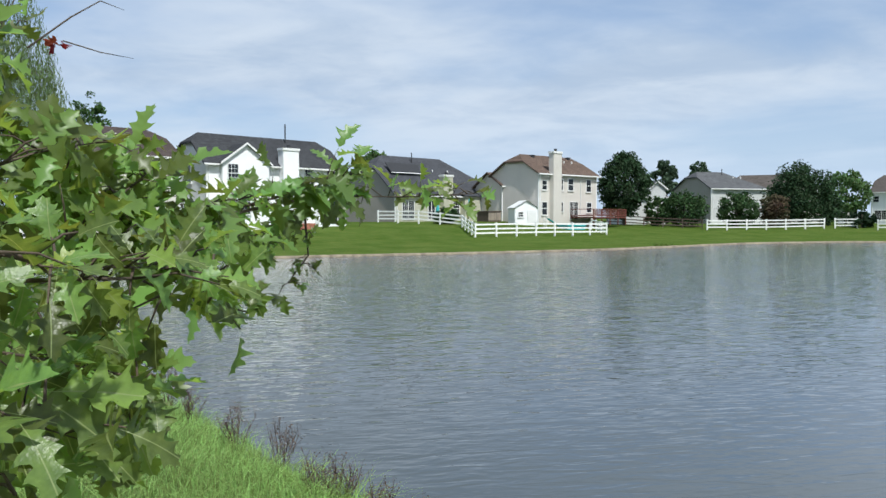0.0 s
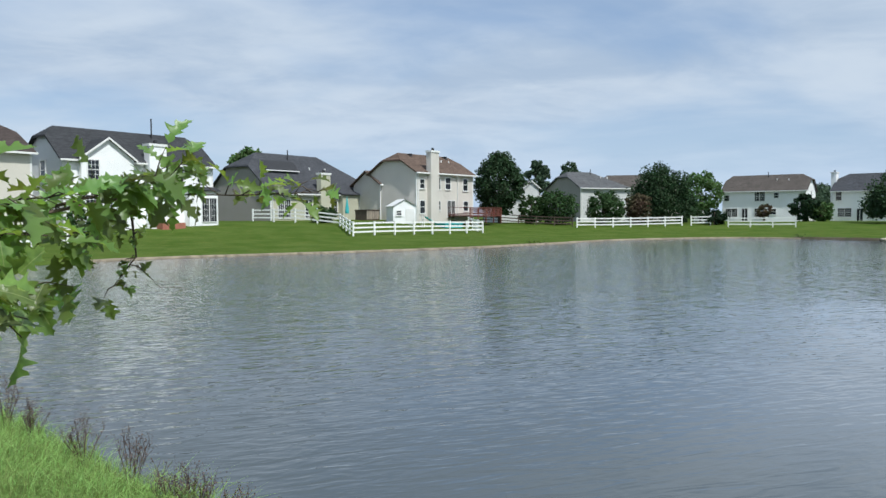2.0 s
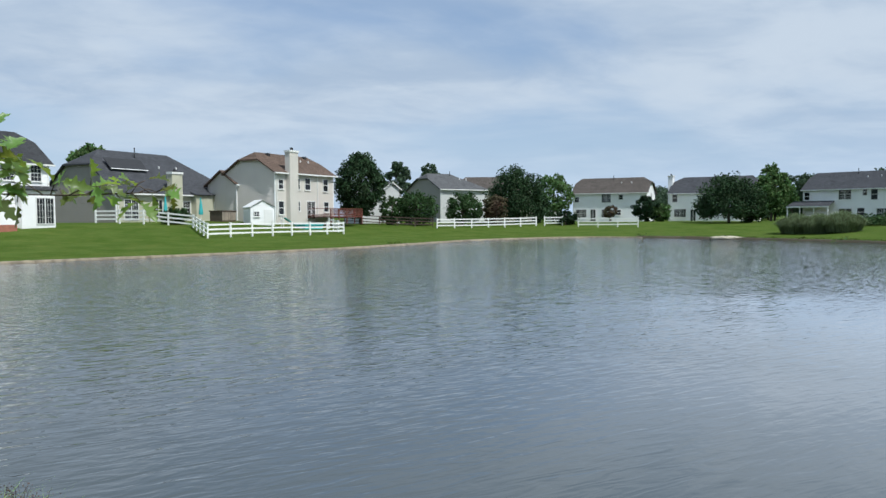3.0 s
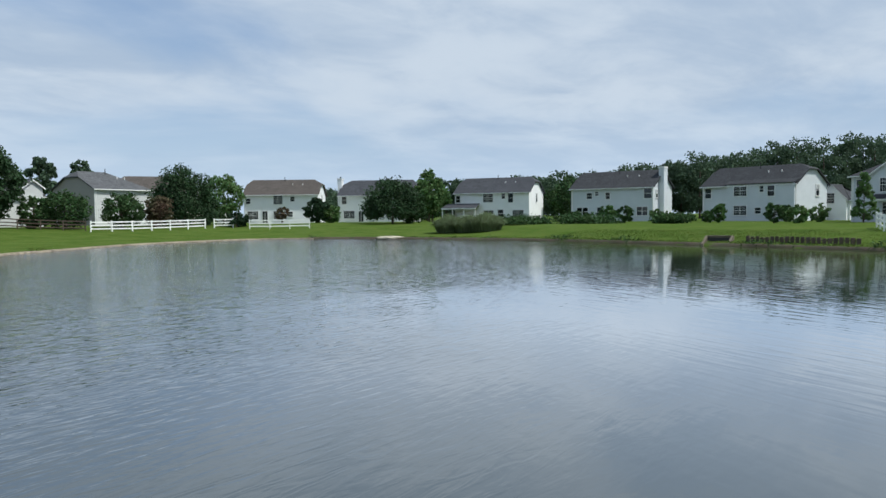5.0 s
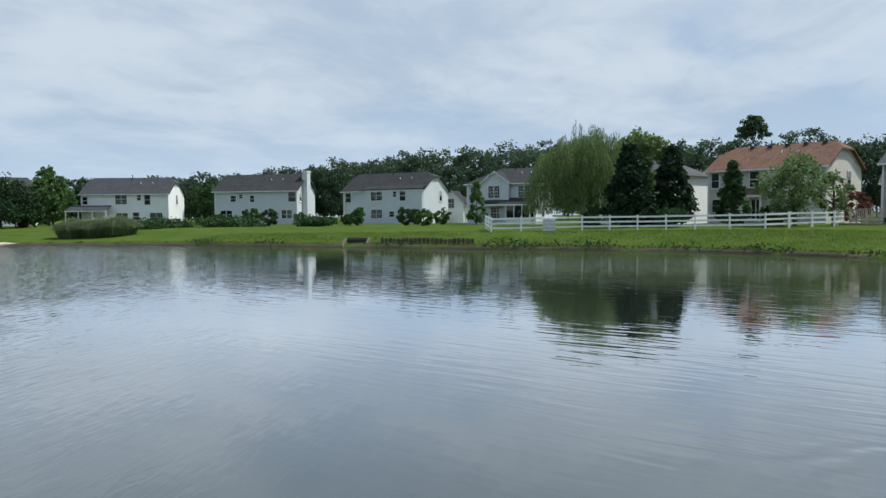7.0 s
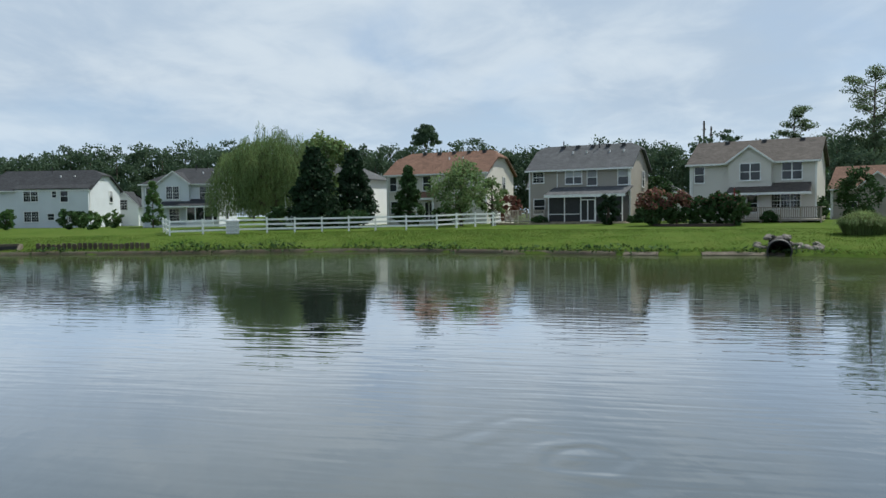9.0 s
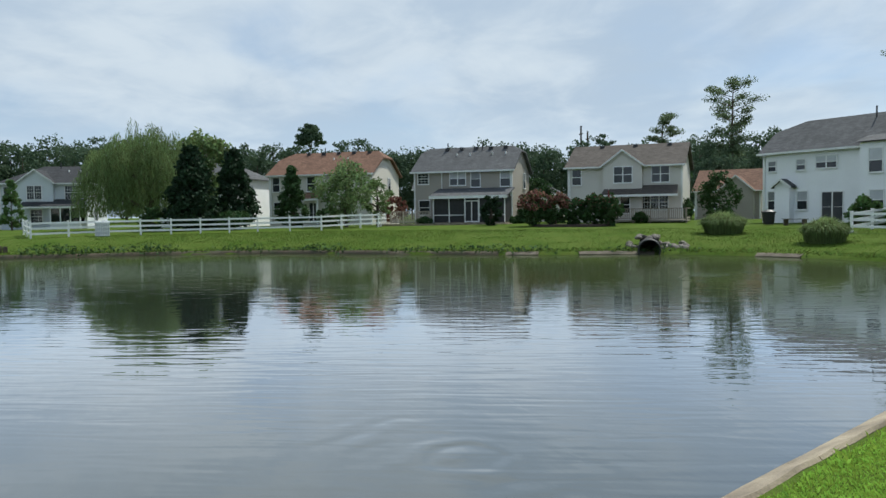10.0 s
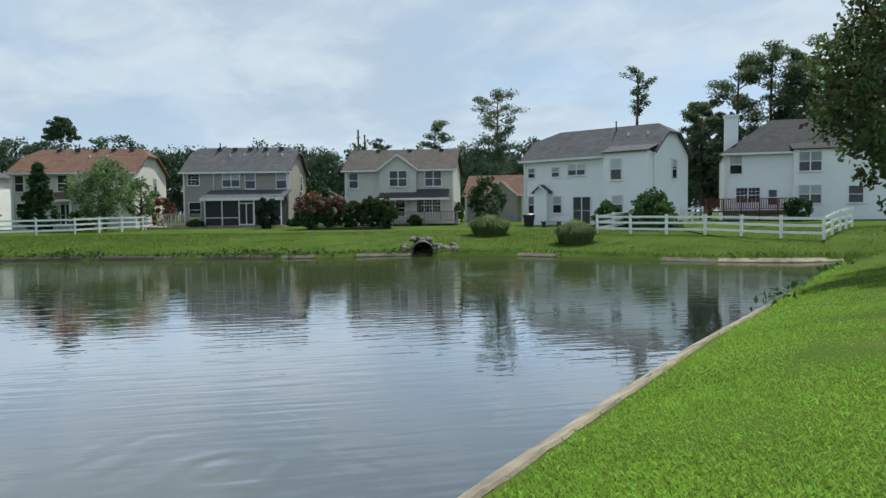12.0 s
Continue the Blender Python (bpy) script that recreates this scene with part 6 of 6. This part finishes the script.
edging()


def rock_mesh(seed, s):
    bm = bmesh.new()
    bmesh.ops.create_icosphere(bm, subdivisions=2, radius=1)
    for v in bm.verts:
        k = 1 + 0.35 * noise.noise(v.co * 1.3 + Vector((seed, 0, 0)))
        v.co = Vector((v.co.x * s[0], v.co.y * s[1], v.co.z * s[2])) * k
    return bm


ROCKS = [mesh_from(rock_mesh(i * 3.1, (0.26, 0.2, 0.14)), M_STONE, "stone") for i in range(4)]


def culvert(x, y, rot):
    """A wide corrugated drain pipe > rim, set in the bank."""
    c = thing("culvert", "dark corrugated drain pipe opening onto the pond", "drain pipe", pose(x, y, 0.24, 0, 0, rot))
    bm = bmesh.new()
    rings, sides = [], 28
    prof = [(-0.55, 0.60), (-0.5, 0.62)] + [(-0.42 + 0.07 * k, 0.60 + 0.02 * (k % 2)) for k in range(6)] + [(0.07 * k, 0.60 + 0.02 * (k % 2)) for k in range(1, 34)]
    inner = [(2.3, 0.54), (-0.5, 0.54), (-0.55, 0.56)]
    for u, rr in prof + inner:
        rings.append([bm.verts.new((math.cos(2 * math.pi * k / sides) * rr, u, math.sin(2 * math.pi * k / sides) * rr)) for k in range(sides)])
    for A, B in zip(rings, rings[1:] + rings[:1]):
        for k in range(sides):
            q = (k + 1) % sides
            bm.faces.new((A[k], A[q], B[q], B[k]))
    part("pipe", bm, M_PIPE, c)
    # black plate closes the pipe and gives its inside the darkness
    part("pipe_back", boxes((-0.53, 2.2, -0.53, 0.53, 2.25, 0.53)), M_BLACK, c)


culvert(37.0, -21.45, -120)
r_rock = np.random.default_rng(4)
for i in range(40):
    u, w = r_rock.uniform(-1.3, 2.3), r_rock.uniform(0.3, 2.2)
    x, y = 37.6 - 0.55 * u + 0.83 * w, -21.6 - 0.83 * u - 0.55 * w
    if abs(u) < 0.62 and w < 1.9:
        w += 0
        zz = 0.84 + 0.08 * r_rock.random()
    else:
        zz = gz(x, y) + 0.05
    k = r_rock.uniform(0.55, 1.05)
    tagged(part("stone", ROCKS[i % 4], M_STONE, None, "", pose(x, y, zz, *r_rock.uniform(-25, 25, 2), r_rock.uniform(0, 360)) @ Matrix.Diagonal((k, k, k, 1))),
           "rough grey stone heaped round the drain pipe", "stone", "stones round the pipe")

# flared concrete outfall and row of low timber piles on the east bank
outfall = thing("outfall", "flared concrete outfall with a dark opening", "drain", pose(53.4, 24.6, 0.05, 0, 0, -78) @ Matrix.Diagonal((0.8, 0.8, 0.55, 1)))
for x0, x1 in ((-1.25, -1.05), (1.05, 1.25)):
    bm = bmesh.new()
    for x in (x0, x1):
        poly(bm, [(x, -1.2, -0.3), (x, -1.2, 0.15), (x, 0.6, 1.15), (x, 1.0, 1.15), (x, 1.0, -0.3)])
    for a, b in (((-1.2, -0.3), (-1.2, 0.15)), ((-1.2, 0.15), (0.6, 1.15)), ((0.6, 1.15), (1.0, 1.15)), ((1.0, 1.15), (1.0, -0.3))):
        poly(bm, [(x0, *a), (x1, *a), (x1, *b), (x0, *b)])
    part("wing_wall", bm, M_WORN, outfall)
part("lintel", boxes((-1.05, 0.5, 0.9, 1.05, 1.0, 1.18)), M_WORN, outfall)
# solid black block between the walls, painted as the darkness of the hollow
part("opening", boxes((-1.05, 0.55, -0.3, 1.05, 0.95, 0.9)), M_BLACK, outfall, "black block standing for the dark pipe opening")
pile = mesh_from(boxes((-0.11, -0.11, -0.4, 0.11, 0.11, 0.62)), M_DARKWOOD, "timber_pile")
wall_piles = thing("pile_wall", "low retaining wall of dark timber piles", "retaining wall", pose(0, 0, 0))
for i in range(22):
    t = i / 21
    part("timber_pile", pile, M_DARKWOOD, wall_piles, "", pose(53.5 - 1.3 * t, 22.4 - 7.6 * t, r_rock.uniform(0.02, 0.12), 0, 0, r_rock.uniform(0, 40)))
part("capping_board", boxes((-0.1, -3.9, 0.42, 0.12, 3.9, 0.5)), M_DARKWOOD, wall_piles, "", pose(52.95, 18.6, 0.06, 0, 0, -9.7))
bm = bmesh.new()
bmesh.ops.create_uvsphere(bm, u_segments=20, v_segments=10, radius=1)
for v in bm.verts:
    v.co = Vector((v.co.x * 0.9, v.co.y * 1.8, max(-0.1, v.co.z * 0.2))) * (1 + 0.15 * noise.noise(v.co * 2))
solid("sandbank", bm, M_SAND, "small pale heap of sand at the water's edge", "sand", pose(50.9, 58.6, 0.12, 0, 0, 22))

# ---------------------------------------------------------------- yards
HOUSE_OF = {o["label"]: o for o in scene.objects if o.name.startswith("house") and "label" in o}


def deck(parent, x0, x1, d, floor, rail, mat, name="deck", pickets=True):
    """A deck > each board edge, rail, posts, pickets."""
    dk = part(name, boxes((x0, -d, floor - 0.14, x1, 0, floor)), mat, parent)
    n = int((x1 - x0) / 1.6) + 1
    for i in range(n + 1):
        x = x0 + (x1 - x0) * i / n
        part("post", boxes((x - 0.05, -d - 0.02, -0.5, x + 0.05, -d + 0.08, floor + rail)), mat, dk)
    part("handrail", boxes((x0, -d - 0.05, floor + rail - 0.06, x1, -d + 0.1, floor + rail)), mat, dk)
    part("bottom_rail", boxes((x0, -d, floor + 0.08, x1, -d + 0.05, floor + 0.14)), mat, dk)
    me = mesh_from(boxes((-0.035, 0, floor + 0.1, 0.035, 0.03, floor + rail - 0.03)), mat, "picket")
    k = int((x1 - x0) / 0.16)
    for i in range(k):
        part("picket", me, mat, dk, "", pose(x0 + (i + 0.5) * (x1 - x0) / k, -d + 0.01, 0))
    for x in (x0, x1):
        part("side_rail", boxes((x - 0.04, -d, floor + rail - 0.06, x + 0.04, 0, floor + rail), (x - 0.03, -d, floor + 0.08, x + 0.03, 0, floor + 0.2)), mat, dk)
    return dk


white_house = HOUSE_OF["white two-storey house with a charcoal roof and a cross gable"]
v, f = tube([(9.2, 2.7, 6.9), (9.2, 2.7, 9.35)], [0.06, 0.06], 10)
part("flue_pipe", mesh_of(v, f), M_METAL, white_house, "tall black flue pipe")
part("paving", boxes((7.4, -1.7, -0.9, 9.6, -0.78, 0.05)), M_REDLIGHT, white_house, "brick-red paved terrace")
tan_house = HOUSE_OF["tan two-storey house with a grey roof and a screened porch"]
porch = part("screened_porch", boxes((2.9, -2.7, -0.4, 10.1, 0, 0.12)), M_CONC, tan_house, "screened porch with white posts and dark mesh")
bm = bmesh.new()
for dz in (0, 0.12):
    poly(bm, [(2.6, -3.0, 2.55 + dz), (10.4, -3.0, 2.55 + dz), (10.4, 0.0, 3.35 + dz), (2.6, 0.0, 3.35 + dz)])
bmesh.ops.bridge_loops(bm, edges=bm.edges[:])
part("porch_roof", bm, R_GREY, porch)
part("porch_fascia", boxes((2.6, -3.06, 2.40, 10.4, -2.97, 2.66)), M_TRIM, porch, "white fascia board")
part("screen", boxes((2.95, -2.64, 0.12, 10.05, -2.62, 2.45), (2.96, -2.62, 0.12, 2.98, -0.05, 2.6), (10.02, -2.62, 0.12, 10.04, -0.05, 2.6)), M_SCREEN, porch, "dark insect screen")
for x in (2.9, 4.5, 6.1, 7.5, 8.8, 10.0):
    part("porch_post", boxes((x, -2.72, 0.1, x + 0.09, -2.6, 2.5)), M_TRIM, porch)
for x0, x1 in ((2.9, 6.0), (7.6, 10.05)):
    part("porch_rail", boxes((x0, -2.70, 0.78, x1, -2.61, 0.86)), M_TRIM, porch)
part("screen_door", boxes((6.1, -2.76, 0.12, 6.2, -2.66, 2.2), (6.78, -2.76, 0.12, 6.86, -2.66, 2.2), (7.45, -2.76, 0.12, 7.55, -2.66, 2.2), (6.2, -2.76, 2.1, 7.45, -2.66, 2.2), (6.2, -2.76, 0.12, 7.45, -2.66, 0.25)),
     M_TRIM, porch, "white framed screen door")
deck(tan_house, -1.6, 2.5, 2.6, 0.25, 1.0, M_PALEDECK)
part("patio", boxes((-2.0, -4.4, -0.3, 10.8, -2.7, 0.03)), M_CONC, tan_house, "pale concrete patio strip")
beige_house = HOUSE_OF["beige two-storey house with a gabled bay and brown roof"]
deck(beige_house, 3.6, 11.0, 3.6, 0.3, 1.0, M_DECK)
red_house = HOUSE_OF["white two-storey house with a charcoal hipped roof and chimney"]
deck(red_house, -1.6, 5.1, 3.0, 0.45, 0.95, M_REDDECK)
north_house = HOUSE_OF["beige two-storey house with a brown roof and tall chimney"]
deck(north_house, 5.4, 11.5, 3.4, 0.45, 0.9, M_REDDECK)
east_house = HOUSE_OF["white two-storey house with a grey roof and small porch"]
for x in (-1.5, 0.5, 2.7, 4.8):
    part("porch_post", boxes((x - 0.07, -2.5, -0.3, x + 0.07, -2.36, 2.5)), M_TRIM, east_house)
part("porch_floor", boxes((-1.7, -2.6, -0.3, 5.0, 0, 0.15)), M_CONC, east_house)
sun_house = HOUSE_OF["grey two-storey house with a gabled bay and glazed sunroom"]
for x in (5.9, 6.95, 8.0, 9.0):
    part("sunroom_post", boxes((x - 0.06, -1.8, -0.3, x + 0.06, -1.66, 2.5)), M_TRIM, sun_house)
part("sunroom_glass", boxes((5.95, -1.74, 0.8, 8.95, -1.71, 2.4)), M_GLASS, sun_house)
part("sunroom_sill_wall", boxes((5.9, -1.78, -0.3, 9.0, -1.68, 0.8)), M_TRIM, sun_house)
cream_house = HOUSE_OF["cream two-storey house with a rust shingle roof"]
for x in (4.3, 6.2):
    part("portico_post", boxes((x - 0.08, -1.4, -0.3, x + 0.08, -1.24, 2.6)), M_TRIM, cream_house)


def parasol(label, x, y, mat, h=2.5):
    """A furled garden umbrella > pole, canopy, base."""
    p = thing("garden_umbrella", label, "umbrella", pose(x, y, gz(x, y)), "garden umbrellas")
    v, f = tube([(0, 0, 0), (0, 0, h)], [0.025, 0.02], 8)
    part("pole", mesh_of(v, f), M_TRIM, p)
    v, f = tube([(0, 0, 0.75), (0, 0, 1.0), (0, 0, 1.7), (0, 0, h - 0.05)], [0.22, 0.25, 0.16, 0.03], 9)
    part("canopy", mesh_of(v, f), mat, p)
    v, f = tube([(0, 0, 0.0), (0, 0, 0.08)], [0.25, 0.22], 12)
    part("base", mesh_of(v, f), M_BLACK, p)


parasol("furled teal garden umbrella on a patio", -0.6, 82.6, M_TEAL, 2.7)
parasol("furled teal garden umbrella on a patio", 3.0, 85.6, M_TEAL, 2.7)
parasol("furled crimson garden umbrella on a deck", 59.9, -30.8, M_CRIMSON, 3.0)


def shed(label, x, y, rot, w, d, h, door=M_TRIM, roof=M_TRIM):
    s = thing("garden_shed", label, "shed", pose(x, y, gz(x, y), 0, 0, rot))
    bm = boxes((0, 0, -0.2, w, d, h))
    for yy in (0, d):
        poly(bm, [(0, yy, h), (w, yy, h), (w / 2, yy, h + w * 0.28)])
    part("wall", bm, M_WHITE, s)
    bm = bmesh.new()
    for a in (-0.12, w + 0.12):
        for dz in (0, 0.06):
            poly(bm, [(a, -0.12, h - 0.06 + dz), (w / 2, -0.12, h + w * 0.28 + dz), (w / 2, d + 0.12, h + w * 0.28 + dz), (a, d + 0.12, h - 0.06 + dz)])
    part("roof", bm, roof, s)
    part("door", boxes((w * 0.55, -0.03, 0.05, w * 0.92, 0.0, h * 0.85)), door, s)
    window(s, pose(w * 0.15, -0.02, h * 0.5), 0.5, 0.45, 2, 1)


shed("small white garden shed with a pale gable roof", 7.7, 79.5, 14, 2.6, 2.2, 1.9)
shed("small white playhouse with a brick-red roof", -26.6, 46.8, 20, 1.3, 1.2, 1.25, roof=M_REDLIGHT)
shed("little white garden shed by a hedge", 57.0, 107.0, -30, 2.2, 2.0, 2.0)


def slide(x, y, rot):
    s = thing("play_slide", "teal plastic play slide in a fenced yard", "slide", pose(x, y, gz(x, y), 0, 0, rot))
    bm = bmesh.new()
    for dz in (0, -0.05):
        poly(bm, [(0, 0, 1.1 + dz), (0, 0.5, 1.1 + dz), (1.7, 0.5, 0.15 + dz), (1.7, 0, 0.15 + dz)])
    bmesh.ops.bridge_loops(bm, edges=bm.edges[:])
    part("chute", bm, M_TEAL, s)
    part("ladder", boxes((-0.25, 0, 0, -0.18, 0.06, 1.3), (-0.25, 0.44, 0, -0.18, 0.5, 1.3), (-0.25, 0.06, 0.35, -0.18, 0.44, 0.4), (-0.25, 0.06, 0.75, -0.18, 0.44, 0.8)), M_TRIM, s)


slide(11.2, 79.0, 25)


def hot_tub(x, y, rot):
    """A boxed garden tub > cabinet, each side board, lid."""
    t = thing("hot_tub", "brown wooden garden hot tub with a dark lid", "hot tub", pose(x, y, gz(x, y) + 0.1, 0, 0, rot))
    part("cabinet", boxes((-1.0, -0.9, -0.2, 1.0, 0.9, 0.95)), M_DARKWOOD, t)
    for i in range(12):
        part("board", boxes((-1.0 + i * 0.168, -0.93, 0.02, -0.86 + i * 0.168, -0.9, 0.93)), M_DECK, t)
    part("lid", boxes((-1.06, -0.98, 0.95, 1.06, 0.96, 1.08)), M_DARKWOOD, t, "dark padded lid")


hot_tub(5.2, 84.0, 42)
tub = solid("paddling_pool", boxes((-1.2, -0.8, 0, 1.2, 0.8, 0.45), (-1.28, -0.88, 0.4, 1.28, 0.88, 0.5)), M_TEAL, "pale teal inflatable paddling pool", "pool", pose(13.8, 79.6, gz(13.8, 79.6), 0, 0, 30))


def bin_thing(x, y):
    b = thing("dustbin", "black wheeled plastic dustbin by a wall", "bin", pose(x, y, gz(x, y), 0, 0, 20))
    v, f = tube([(0, 0, 0.05), (0, 0, 0.9)], [0.36, 0.46], 12)
    part("body", mesh_of(v, f), M_BLACK, b)
    v, f = tube([(0, 0, 0.9), (0, 0, 0.98), (0, 0, 1.12)], [0.5, 0.5, 0.2], 12)
    part("lid", mesh_of(v, f), M_BLACK, b)


bin_thing(45.9, -36.2)


def bench(x, y, rot):
    b = thing("patio_bench", "dark wooden patio bench beside a bin", "bench", pose(x, y, gz(x, y), 0, 0, rot))
    for i in range(3):
        part("slat", boxes((0, 0.16 * i, 0.42, 1.8, 0.16 * i + 0.13, 0.46)), M_DARKWOOD, b)
    for x_ in (0.1, 1.62):
        part("leg", boxes((x_, 0.02, 0, x_ + 0.08, 0.44, 0.42)), M_DARKWOOD, b)


bench(45.0, -36.6, 190)
cab = thing("utility_box", "off-white lattice utility cover in a fence", "utility box", pose(60.4, 10.6, gz(60.4, 10.6), 0, 0, -80))
part("body", boxes((-0.48, -0.24, 0, 0.48, 0.24, 1.0)), M_BLIND, cab, "grey metal cabinet")
part("lid", boxes((-0.55, -0.3, 1.0, 0.55, 0.3, 1.06)), M_VINYL, cab)
slat_mesh = mesh_from(boxes((-0.02, -0.01, 0.02, 0.02, 0.01, 1.0)), M_VINYL, "lattice_slat")
for k in range(9):
    part("lattice_slat", slat_mesh, M_VINYL, cab, "", pose(-0.48 + 0.12 * k, -0.262, 0))
for z in (0.1, 0.4, 0.7, 0.95):
    part("lattice_rail", boxes((-0.52, -0.285, z - 0.02, 0.52, -0.273, z + 0.02)), M_VINYL, cab)
for i, (x, y) in enumerate(((154.0, -72.6), (155.2, -74.8))):
    v, f = tube([(0, 0, 0), (0, 0, 20.5 - i)], [0.28, 0.2], 8)
    p = thing("utility_pole", "tall dark utility pole above the treetops", "pole", pose(x, y, 1.2), "utility poles")
    part("pole", mesh_of(v, f), M_DARKWOOD, p)
    part("crossarm", boxes((-0.9, -0.08, 18.6 - i, 0.9, 0.08, 18.8 - i)), M_DARKWOOD, p)
bm = bmesh.new()
bmesh.ops.create_cone(bm, cap_ends=True, segments=24, radius1=1, radius2=0.92, depth=0.2)
for v in bm.verts:
    v.co.x *= 3.4 * (1 + 0.06 * noise.noise(v.co * 3)); v.co.y *= 1.7
solid("mulch_bed", bm, M_MULCH, "dark mulch bed under crape myrtles", "garden bed", pose(55.6, -25.2, gz(55.6, -25.2) + 0.04, 0, 0, 53))
